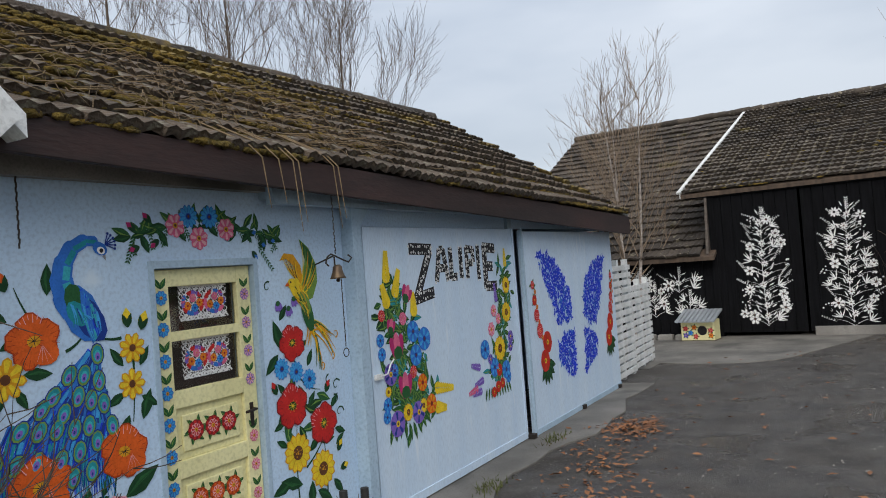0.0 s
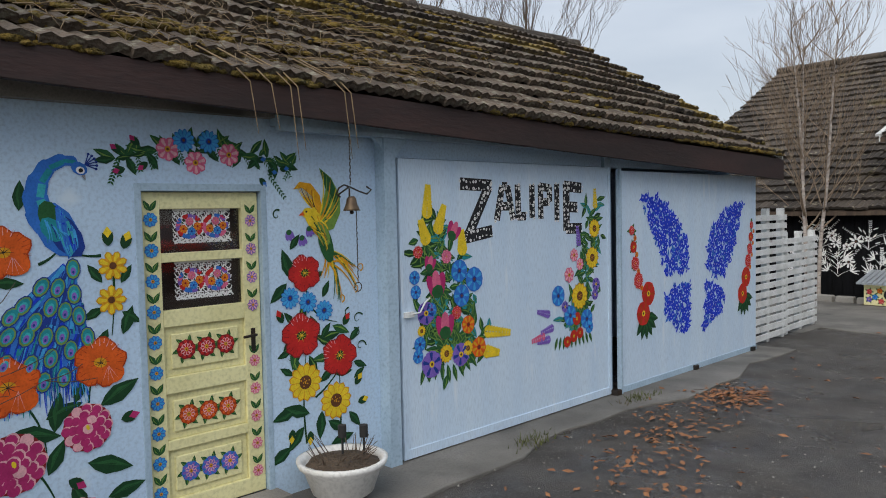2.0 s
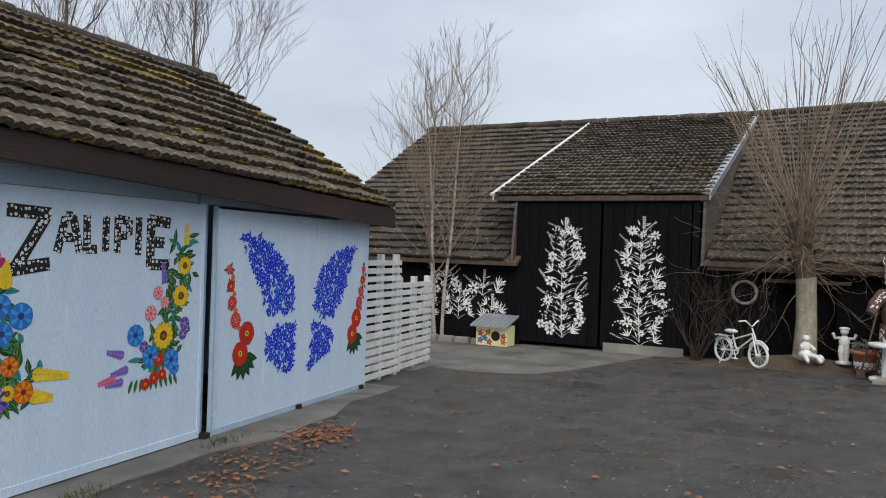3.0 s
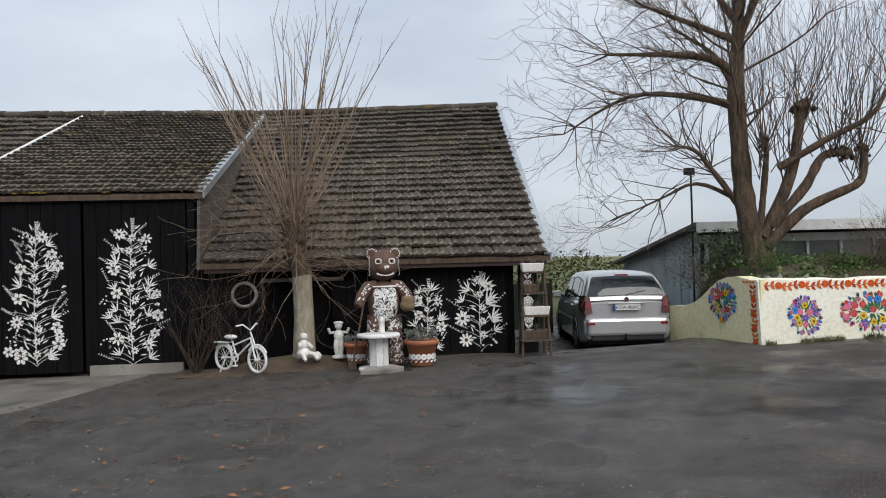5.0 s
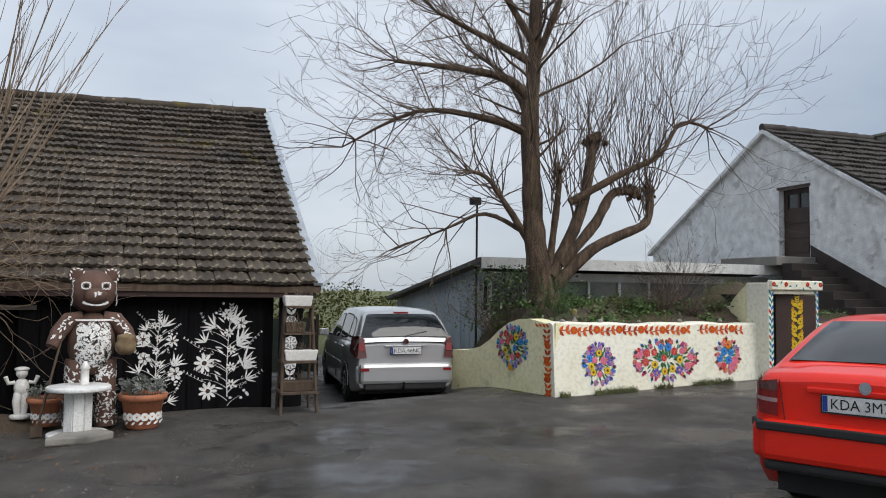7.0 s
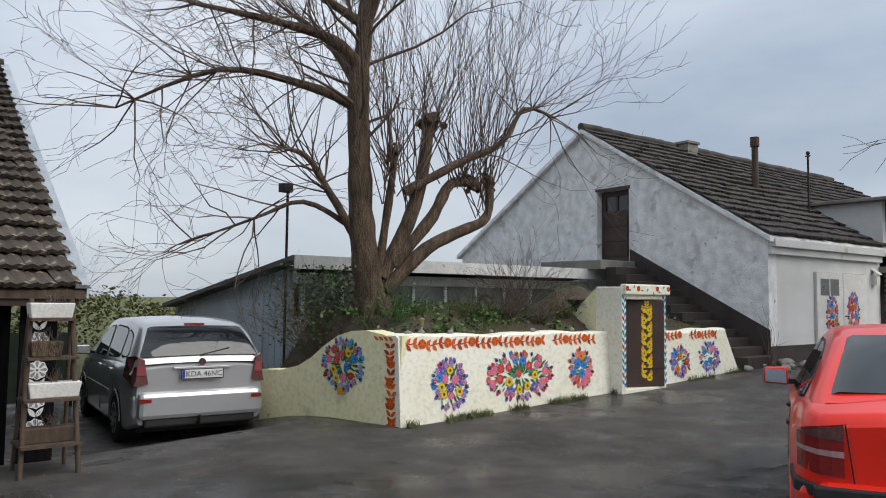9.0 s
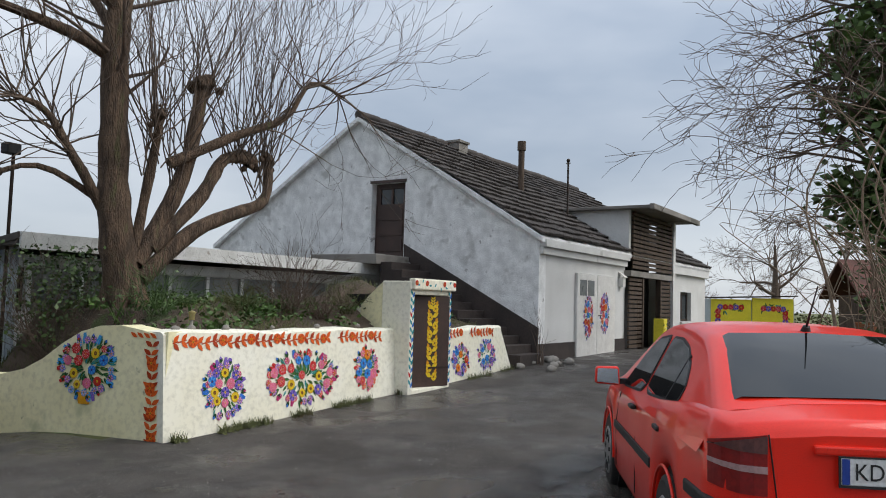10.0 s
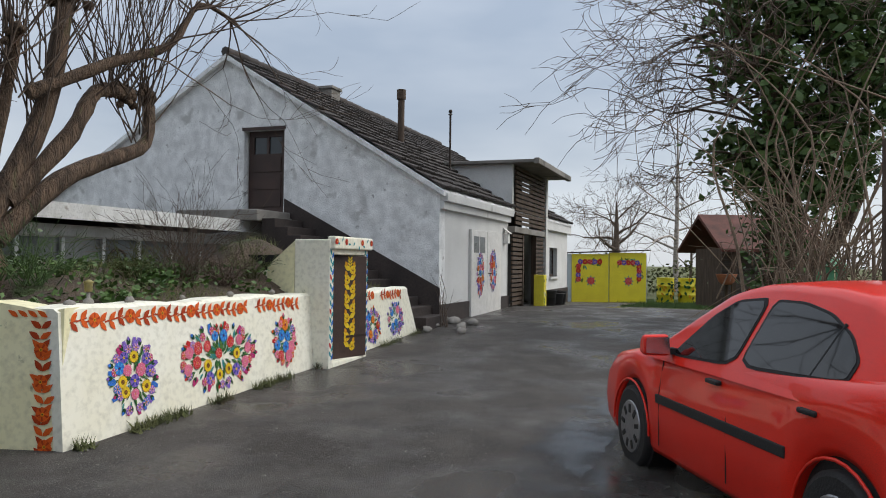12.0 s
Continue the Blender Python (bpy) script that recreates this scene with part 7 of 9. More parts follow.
# ---- trees ----
def grow(mb, twigs, p, d, L, r, depth, rg, bend=.25, lift=.1, kids=3, minr=.004, spread=.7):
    """A branch that forks; thick wood goes to mb, thin to twigs."""
    n = 4 if depth > 1 else 3
    pts, q, dd = [Vector(p)], Vector(p), Vector(d).normalized()
    for i in range(n):
        dd = (dd + Vector((rg.gauss(0, bend), rg.gauss(0, bend), rg.gauss(0, bend) + lift)) * .5).normalized()
        q = q + dd * (L / n)
        pts.append(q.copy())
    r1 = max(minr * .6, r * .5)
    rad = [r + (r1 - r) * i / n for i in range(n + 1)]
    (mb if r > .03 else twigs).tube(pts, rad, 7 if r > .06 else (5 if r > .02 else 3), 0, False)
    if depth <= 0:
        return
    for k in range(kids):
        f = rg.uniform(.35, 1.0) if k else 1.0
        i = min(n, max(1, int(round(f * n))))
        ax = Vector((rg.gauss(0, 1), rg.gauss(0, 1), rg.gauss(0, 1)))
        nd = (dd + ax.normalized() * rg.uniform(spread * .5, spread)).normalized()
        grow(mb, twigs, pts[i], nd, L * rg.uniform(.55, .82), max(minr, rad[i] * rg.uniform(.5, .72)), depth - 1, rg, bend, lift, kids, minr, spread)


def limb(mb, pts, r0, r1, n=8):
    """A thick limb through given points, smoothed."""
    P = [Vector(p) for p in pts]
    out = []
    for i in range(len(P) - 1):
        a, b, c2, d2 = P[max(i - 1, 0)], P[i], P[i + 1], P[min(i + 2, len(P) - 1)]
        for k in range(4):
            t = k / 4
            out.append(.5 * ((2 * b) + (c2 - a) * t + (2 * a - 5 * b + 4 * c2 - d2) * t * t + (3 * b - a - 3 * c2 + d2) * t ** 3))
    out.append(P[-1])
    m = len(out) - 1
    mb.tube(out, [(r0 + (r1 - r0) * i / m) * (1 + .06 * math.sin(i * 2.3)) for i in range(m + 1)], n, 0, True)
    return out


# the great old tree on the mound
rg = random.Random(42)
tree = thing("old_tree", "large bare old tree with pollarded limbs and furrowed brown bark", "tree", pose(11.0, 16.55, 1.2))
TO = Vector((11.0, 16.55, 1.2))
trunk, limbs, twigs = MB(), MB(), MB()
tp = limb(trunk, [(11.22, 16.6, 1.05), (11.05, 16.58, 1.9), (10.89, 16.6, 2.7), (10.82, 16.6, 3.6), (10.75, 16.58, 4.7), (10.76, 16.5, 6.0), (10.78, 16.35, 7.6), (10.8, 16.2, 9.2), (10.9, 16.1, 11)], .25, .05, 20)
for k in range(7):
    a = k * .9
    trunk.tube([(11.2 + .62 * math.cos(a), 16.6 + .62 * math.sin(a), 1.12), (11.15 + .24 * math.cos(a), 16.6 + .3 * math.sin(a), 1.45), (11.05 + .10 * math.cos(a), 16.6 + .15 * math.sin(a), 2.1)], [.09, .12, .07], 7)
SETS = (([(10.82, 16.67, 2.7), (10.35, 16.72, 3.35), (9.93, 16.75, 3.84), (9.51, 16.81, 3.94)], .11, .04), ([(10.75, 16.75, 2.9), (10.04, 16.97, 3.21), (9.38, 17.23, 2.92), (8.47, 17.7, 2.51)], .08, .012),
        ([(10.76, 16.58, 4.7), (9.97, 16.9, 4.95), (8.87, 17.46, 5.05), (7.7, 18.14, 4.39)], .15, .02), ([(10.76, 16.52, 5.3), (10.26, 16.63, 5.65), (9.47, 16.96, 5.8), (8.47, 17.45, 5.91)], .17, .04),
        ([(10.76, 16.48, 5.96), (9.91, 16.83, 6.42), (9.08, 17.17, 6.86)], .13, .04), ([(11.15, 16.45, 2.1), (11.65, 16.25, 3.27), (11.92, 16.2, 4.65)], .19, .13),
        ([(11.3, 16.35, 2.3), (11.88, 16.09, 3.09), (12.22, 16.04, 3.63), (12.67, 15.96, 3.69)], .16, .11), ([(11.2, 16.4, 1.9), (11.83, 16.16, 2.58), (12.4, 15.96, 2.88), (12.88, 15.84, 3.14), (13.04, 15.92, 3.74)], .19, .10),
        ([(11.37, 16.2, 3.43), (12.14, 15.83, 3.92), (12.87, 15.51, 4.33), (13.3, 15.39, 4.95), (13.85, 15.15, 4.85)], .12, .03), ([(11.1, 16.45, 2.3), (11.09, 16.2, 3.49), (10.98, 16.0, 3.98)], .11, .07),
        ([(10.76, 16.48, 5.96), (10.96, 16.01, 6.96), (11.13, 15.54, 8.1)], .12, .05), ([(10.78, 16.36, 7.2), (10.25, 16.42, 8.65), (9.68, 16.54, 9.4)], .1, .03), ([(10.74, 16.45, 6.3), (10.01, 16.68, 7.49), (9.3, 16.91, 8.26)], .12, .04),
        ([(10.78, 16.5, 6.0), (11.5, 16.9, 7.0), (12.2, 17.3, 8.2)], .12, .04), ([(10.76, 16.6, 5.0), (10.9, 17.6, 6.0), (10.6, 18.6, 6.8)], .13, .03))
for i, (pts, r0, r1) in enumerate(SETS):
    out = limb(limbs, pts, r0 * .64, r1 * .68)
    stump = i in (5, 6, 7, 9)
    if stump:                                            # knobbed pollard heads with long upright shoots
        e = out[-1]
        limbs.blob(e, r1 * .95, 0, (9, 6), None, .25)
        for k in range(9):
            limbs.blob(e + Vector((rg.gauss(0, r1 * .8), rg.gauss(0, r1 * .8), rg.gauss(0, r1 * .8))), r1 * rg.uniform(.3, .6), 0, (7, 5), None, .3)
        for k in range(28):
            b = e - (out[-1] - out[max(0, len(out) - 6)]) * rg.random() + Vector((rg.gauss(0, .06), rg.gauss(0, .06), rg.gauss(0, .05)))
            grow(limbs, twigs, b, (rg.gauss(.15, .4), rg.gauss(0, .4), 1.0), rg.uniform(1.0, 2.3), .012, 2, rg, .16, .18, 2, .004, .55)
    else:
        for k in range(int(len(out) * (1.1 if i == 1 else 1.5 if i == 8 else 2.4))):
            j = rg.randrange(len(out) // 3, len(out))
            dirn = (out[min(j + 1, len(out) - 1)] - out[j - 1]).normalized()
            grow(limbs, twigs, out[j], dirn + Vector((rg.gauss(0, .8), rg.gauss(0, .8), rg.gauss(.2, .6))), rg.uniform(.7, 1.35), .015, 3, rg, .35, .0 if i in (1, 2, 3) else .12, 2, .004, .85)
for j in range(14, len(tp)):
    for k in range(2):
        grow(limbs, twigs, tp[j], (rg.gauss(0, 1), rg.gauss(0, 1), rg.uniform(.1, .9)), rg.uniform(1.0, 2.0), .03, 3, rg, .3, .1, 3, .004, .8)


def settle(mb, o):
    mb.v = [(x - o[0], y - o[1], z - o[2]) for x, y, z in mb.v]
    return mb


for wood, amp in ((trunk, .035), (limbs, .018)):      # furrows and knots in the bark
    wood.v = [(x + amp * noise.noise((x * 7, y * 7, z * 1.3)) + amp * noise.noise((x * 2, y * 2, z * 2)), y + amp * noise.noise((x * 7 + 9, y * 7, z * 1.3)), z) for x, y, z in wood.v]
part("trunk", settle(trunk, TO), BARK, tree)
part("branch_wood", settle(limbs, TO), BARK, tree, "thick sawn limbs")
tagged(part("twigs", settle(twigs, TO), TWIG, tree), kind="stuff")


def simple_tree(name, label, base, h, r, seed, mt, tm, depth=4, kids=3, lift=.12, spread=.7, start=.3, L0=.3, n_main=9, bend=.3, lean=(0, 0), minr=.004):
    rg = random.Random(seed)
    t = thing(name, label, "tree", pose(*base))
    tr, li, tw = MB(), MB(), MB()
    out = limb(tr, [(lean[0] * f * h + rg.gauss(0, .03) * h * .1, lean[1] * f * h + rg.gauss(0, .03) * h * .1, f * h - .05) for f in (0, .2, .4, .6, .8, 1)], r, r * .12, 9)
    for k in range(n_main):
        f = start + (1 - start) * (k + .5) / n_main
        p = out[min(len(out) - 1, int(f * (len(out) - 1)))]
        a = k * 2.4 + rg.random()
        grow(li, tw, p, (math.cos(a), math.sin(a), .5 + lift * 3), h * L0 * (1.25 - f * .7), max(.012, r * (1.05 - f) * .55), depth, rg, bend, lift, kids, minr, spread)
    part("trunk", tr, mt, t)
    if li.v:
        part("branch_wood", li, mt, t)
    tagged(part("twigs", tw, tm, t), kind="stuff")
    return t


# background trees
simple_tree("bare_tree", "tall fine-twigged bare tree behind the garage", (-18.5, 18.6, 0), 12.2, .14, 5, TWIG, TWIG, 4, 3, .2, .6, .3, .27, 24, .25, (0, 0), .0055)
simple_tree("bare_tree", "tall fine-twigged bare tree behind the garage", (-16.0, 21.5, 0), 10.8, .13, 6, TWIG, TWIG, 4, 3, .2, .6, .3, .27, 22, .25, (0, 0), .0055)
simple_tree("bare_tree", "tall fine-twigged bare tree behind the garage", (-20.5, 15.5, 0), 12.8, .14, 16, TWIG, TWIG, 4, 3, .2, .6, .3, .27, 22, .25, (0, 0), .0055)
simple_tree("orchard_tree", "dark bare fruit tree beyond the yellow shed", (41.8, 9.9, .2), 4.6, .3, 8, TWIG, TWIG, 4, 3, .03, .9, .45, .42, 11, .45, (0, 0), .007)
simple_tree("birch_tree", "tall pale birch beyond the barrels", (44.4, 6.9, .2), 9.5, .16, 9, BIRCHBARK, TWIG, 4, 2, -.06, .8, .25, .26, 16, .3, (0, 0), .008)
for k, (x, y, hh) in enumerate(((47, 14, 3), (52, 10, 4), (56, 5, 5), (50, 2, 5), (40, 3, 4.5), (62, 18, 4))):
    simple_tree("far_tree", "bare tree far across the fields", (x, y, .2), hh, .12, 100 + k, TWIG, TWIG, 3, 3, .1, .8, .25, .34, 8, .35, (0, 0), .009)
# young birches before the barn
for k, (x, y, hh, lx) in enumerate(((-4.82, 16.3, 5.5, -.06), (-4.7, 16.35, 5.7, .07), (-4.95, 16.4, 5.0, -.01))):
    simple_tree("young_birch", "slender young birch with white bark and fine twigs", (x, y, 0), hh, .043, 20 + k, BIRCHBARK, PALETWIG, 3, 3, .2, .55, .25, .2, 22, .2, (lx, 0), .003)
# pollard willow before the barn
rg = random.Random(77)
wil = thing("pollard_willow", "pollarded tree with limewashed trunk and long upright shoots", "tree", pose(2.2, 15.85, .2))
part("trunk", MB().tube([(0, 0, -.05), (.01, 0, .12), (.02, 0, .7), (0, .02, 1.42)], [.26, .19, .165, .16], 12), LIMETRUNK, wil, "limewashed lower trunk")
up2 = MB().tube([(0, .02, 1.42), (-.06, 0, 1.75), (-.10, .02, 2.05), (-.08, 0, 2.35), (-.1, 0, 2.75)], [.165, .16, .2, .22, .12], 12)
tw, lm = MB(), MB()
for k in range(11):
    a = rg.uniform(0, 6.28)
    up2.blob((-.08 + .14 * math.cos(a), .14 * math.sin(a), rg.uniform(1.9, 2.8)), rg.uniform(.06, .12), 0, (7, 5), None, .2)
for k in range(52):                                      # long straight rods fanning out of the pollard head
    a, q = rg.uniform(0, 6.28), rg.random() ** .5
    b = Vector((-.09 + .13 * math.cos(a), .13 * math.sin(a), rg.uniform(2.0, 2.75)))
    d = Vector((.72 * q * math.cos(a), .72 * q * math.sin(a), 1)).normalized()
    L, r0 = rg.uniform(2.1, 3.3), rg.uniform(.010, .019)
    out = d.cross(Vector((rg.gauss(0, 1), rg.gauss(0, 1), .1))).normalized() * rg.uniform(.02, .12)
    pts = [b, b + d * L * .3 + out, b + d * L * .65 + out * .6 + Vector((0, 0, .06)), b + d * L + Vector((0, 0, .14))]
    tw.tube(pts, [r0, r0 * .8, r0 * .5, .003], 4, 0, False)
    for j in range(rg.randrange(3, 7)):
        i = rg.randrange(1, 3)
        p = pts[i] + (pts[i + 1] - pts[i]) * rg.random()
        e = (d + Vector((rg.gauss(0, .32), rg.gauss(0, .32), .1))).normalized() * rg.uniform(.35, .95)
        tw.tube([p, p + e * .5 + Vector((0, 0, .02)), p + e + Vector((0, 0, .08))], [r0 * .4, r0 * .3, .002], 3, 0, False)
for k in range(120):                                     # tangled shorter growth round the head
    a = rg.uniform(0, 6.28)
    grow(lm, tw, (-.09 + .15 * math.cos(a), .15 * math.sin(a), rg.uniform(1.5, 2.6)), (math.cos(a), math.sin(a), rg.uniform(-.5, .9)), rg.uniform(.5, 1.2), .008, 2, rg, .5, .0, 2, .003, .9)
part("crown_stub", up2, BARK, wil)
tagged(part("shoots", tw, PALETWIG, wil), kind="stuff")


def shrub(name, label, base, n, h, seed, mt, spread=.45, depth=2, r=.01, lift=.12):
    rg = random.Random(seed)
    m, m2 = MB(), MB()
    for k in range(n):
        a = rg.uniform(0, 6.28)
        grow(m, m, (rg.gauss(0, .06), rg.gauss(0, .06), 0), (spread * math.cos(a), spread * math.sin(a), 1), h * rg.uniform(.5, 1), r, depth, rg, .28, lift, 2, .003, .7)
    return single(name, m, mt, label, "shrub", pose(*base))


shrub("bare_shrub", "bare reddish shrub growing before the barn", (.45, 15.85, .05), 26, 1.15, 5, ROSEWOOD, .6)
shrub("bare_shrub", "bare reddish shrub growing before the barn", (1.2, 16.0, .05), 22, 1.05, 6, ROSEWOOD, .6)
shrub("climbing_rose", "thorny leafless climbing rose at the white wall", (-3.24, 1.3, 0), 30, .78, 7, ROSEWOOD, .07, 3, .011)
mb = MB().tube([(-3.42, 1.2, 1.45), (-3.4, 1.6, 1.78), (-3.42, 1.9, 1.8), (-3.44, 2.1, 1.72)], [.005, .004, .003, .002], 4).tube([(-3.42, 1.55, 1.75), (-3.45, 1.75, 1.3), (-3.45, 1.78, .7), (-3.45, 1.8, .4)], .003, 4)
single("creeper_stem", mb, TWIG, "thin creeper stem crossing the white wall", "stem")

# ---- mound plants ----
def leaf_cloud(mb, n, pick, size, rg, flat=.6):
    for k in range(n):
        p = Vector(pick())
        a = Vector((rg.gauss(0, 1), rg.gauss(0, 1), rg.gauss(0, flat))).normalized()
        b = a.cross(Vector((rg.gauss(0, 1), rg.gauss(0, 1), rg.gauss(0, 1)))).normalized()
        s = size * rg.uniform(.6, 1.3)
        mb.add([p - a * s * .5, p + b * s * .34, p + a * s * .6, p - b * s * .34], [(0, 1, 2, 3)])


rg = random.Random(12)
grass, low = MB(), MB()
for k in range(11000):
    x, y = rg.uniform(.15, 7.0), rg.uniform(.3, 4.2)
    if 3.6 < x < 5.0 and y < 1.0 or noise.noise((x * .8, y * .8, 9)) < -.05:
        continue
    z = mound_h(x, y)
    h = rg.uniform(.04, .13)
    dx, dy = rg.gauss(0, .04), rg.gauss(0, .04)
    grass.add([(x - .006, y, z - .01), (x + .006, y, z - .01), (x + dx, y + dy, z + h)], [(0, 1, 2)])
tagged(single("mound_grass", grass, GRASSY, "short winter grass on the earth bank", "grass", WP), kind="stuff")
cl = [(rg.uniform(.3, 3.8), rg.uniform(.4, 2.6)) for k in range(44)] + [(rg.uniform(5.6, 6.8), rg.uniform(.4, 1.5)) for k in range(5)]
for cx, cy in cl:
    rr = rg.uniform(.08, .24)
    leaf_cloud(low, 46, lambda: (cx + rg.gauss(0, rr), cy + rg.gauss(0, rr), mound_h(cx, cy) + abs(rg.gauss(.03, .05))), .07, rg)
tagged(single("ground_cover", low, LEAFG, "patches of low green leaves on the bank", "plants", WP), kind="stuff")
for x, y, n, h, sd, mt in ((2.6, .95, 60, .34, 31, TWIG), (3.1, .8, 50, .3, 32, TWIG), (1.9, 1.1, 40, .26, 33, GRASSY), (3.55, 1.6, 30, .7, 34, TWIG), (3.4, 1.8, 30, .8, 35, TWIG), (.75, 1.15, 40, .4, 36, LEAFG), (3.6, .75, 30, .3, 37, GRASSY)):
    p = WP @ Vector((x, y, mound_h(x, y)))
    shrub("low_shrub", "low brown shrub on the earth bank", p, n, h, sd, mt, .9, 2, .006, .05)
mb = MB()
leaf_cloud(mb, 2200, lambda: (rg.gauss(11.0, .45), rg.gauss(17.4, .4), rg.uniform(1.0, 2.3)), .06, rg)
leaf_cloud(mb, 900, lambda: (rg.gauss(11.4, .35), rg.gauss(16.5, .3), rg.uniform(1.2, 1.75)), .06, rg)
tagged(single("ivy_patch", mb, IVY, "dark ivy climbing at the foot of the old tree", "ivy"), kind="stuff")
shrub("bramble", "brown bramble at the corner of the steel wall", (10.6, 17.3, .8), 70, .9, 41, TWIG, .9, 2, .006)
mb = MB()
for k in range(60):
    a, h = rg.uniform(0, 6.28), rg.uniform(.2, .45)
    p = Vector((10.75, 16.0, 1.25)) + Vector((rg.gauss(0, .1), rg.gauss(0, .1), 0))
    q = p + Vector((math.cos(a) * .22, math.sin(a) * .22, h))
    mb.add([p + Vector((.012, 0, 0)), p - Vector((.012, 0, 0)), (p + q) / 2 + Vector((-.01, 0, .05)), q], [(0, 1, 2), (0, 2, 3)])
tagged(single("grass_tuft", mb, LEAFG, "fresh green tuft of long leaves on the bank", "grass"), kind="stuff")
# weeds along the foot of the wall
mb = MB()
for k in range(1500):
    x = rg.uniform(0, 4.0) if rg.random() < .85 else rg.uniform(5.6, 7.2)
    y = -.09 - abs(rg.gauss(0, .05))
    w = WP @ Vector((x, y, 0))
    if noise.noise((x * 1.6, 0, 4)) < -.1:
        continue
    z = g(w.x)
    h = rg.uniform(.03, .12)
    mb.add([(w.x - .012, w.y, z), (w.x + .012, w.y, z), (w.x + rg.gauss(0, .04), w.y + rg.gauss(0, .03), z + h)], [(0, 1, 2)])
tagged(single("wall_weeds", mb, GRASSY, "weeds and grass along the foot of the wall", "weeds"), kind="stuff")
# loose stones, rubble
rk = MB()
for k in range(26):
    w = WP @ Vector((rg.uniform(-.1, .5), rg.uniform(1.2, 2.6), 0))
    rk.blob((w.x + .25, w.y, .62 + rg.uniform(0, .3)), rg.uniform(.06, .14), 0, (6, 4), None, .4)
tagged(single("rubble_heap", rk, CONCRETE, "heap of broken bricks and stones behind the wall", "rubble"), kind="stuff")
for k in range(16):
    x = .2 + k * .24 + rg.uniform(-.08, .08)
    w = WP @ Vector((x, .17, 1.36))
    if k % 3 == 0:
        single("wall_stone", MB().blob((0, 0, 0), rg.uniform(.025, .045), 0, (7, 5), None, .3, (1.3, 1, .8)), CONCRETE, "pale stone lying on top of the wall", "stone", pose(*w), "wall stones")
gl = thing("garden_lamp", "small solar garden lamp standing on the wall", "lamp", WP @ pose(.42, .2, 1.33))
part("post", MB().lathe([(.05, 0), (.04, .05), (.015, .07), (.015, .12)], 10), CONCRETE, gl)
part("cap", MB().lathe([(.03, .12), (.035, .19), (.045, .2), (.01, .22)], 10), surface("amber_plastic", (.3, .25, .08), None, .4), gl)

# ---- ivy tree, thicket and hut beyond the red car ----
rg = random.Random(5)
iv = thing("ivy_tree", "leaning tree densely wrapped in dark ivy", "tree", pose(20.6, 7.0, .6))
tr, li, tw = MB(), MB(), MB()
limb(tr, [(0, 0, -.2), (0, 0, 1.5), (-.1, .1, 3.2), (-.2, .2, 5), (-.2, .1, 7.5)], .38, .14, 10)
limb(tr, [(.0, -.2, .8), (.2, -1.0, 1.6), (.3, -1.5, 2.6)], .2, .14, 8)
for k in range(46):
    a = rg.uniform(0, 6.28)
    z = rg.uniform(2.6, 7.4)
    sd = 1 if rg.random() < .68 else -1
    grow(li, tw, (-.1, .1, z), (rg.gauss(-.2, .5), sd * abs(rg.gauss(.9, .3)), rg.uniform(-.1, .5)), rg.uniform(1.2, 2.3), .04, 3, rg, .45, -.03, 3, .008, .85)
part("trunk", tr, BARK, iv)
part("branch_wood", li, TWIG, iv)
tagged(part("twigs", tw, TWIG, iv), kind="stuff")
mb = MB()
clumps = [(rg.gauss(-.2, .4), rg.uniform(-1.2, 1.1), rg.uniform(2.4, 8.4)) for k in range(46)] + [(rg.gauss(0, .3), rg.uniform(-1.9, -.6), rg.uniform(3.8, 7.4)) for k in range(26)]
for c3 in clumps:
    s = rg.uniform(.2, .36)
    leaf_cloud(mb, 150, lambda: (c3[0] + rg.gauss(0, s * .7), c3[1] + rg.gauss(0, s), c3[2] + rg.gauss(0, s * .8)), .2, rg)
leaf_cloud(mb, 2200, lambda: (rg.gauss(0, .3), rg.gauss(0, .32), rg.uniform(.5, 3.5)), .13, rg)
tagged(part("ivy_leaves", mb, IVY, iv, "dense dark green ivy"), kind="stuff")
th = MB()
for k in range(95):
    a = rg.uniform(0, 6.28)
    p = Vector((rg.gauss(0, .35), rg.gauss(0, .6), rg.uniform(.2, 1.6)))
    q = p + Vector((rg.gauss(0, .6), rg.gauss(0, 1.0), rg.uniform(.5, 2.2)))
    e = q + Vector((rg.gauss(0, .6), rg.gauss(0, .8), rg.uniform(-1.2, .4)))
    limb(th, [p, (p + q) / 2 + Vector((rg.gauss(0, .1), rg.gauss(0, .2), .35)), q, e], .012, .004, 4)
for k in range(9):
    p = Vector((rg.gauss(0, .25), rg.gauss(0, .4), 0))
    limb(th, [p, p + Vector((rg.gauss(0, .1), rg.gauss(0, .2), 1.5)), p + Vector((rg.gauss(0, .3), rg.gauss(0, .7), 3.2)), p + Vector((rg.gauss(0, .4), rg.gauss(0, 1.2), 4.8))], .035, .008, 5)
single("vine_thicket", th, PALETWIG, "tangled pale dry vine thicket", "shrub", pose(17.3, 7.1, .55))

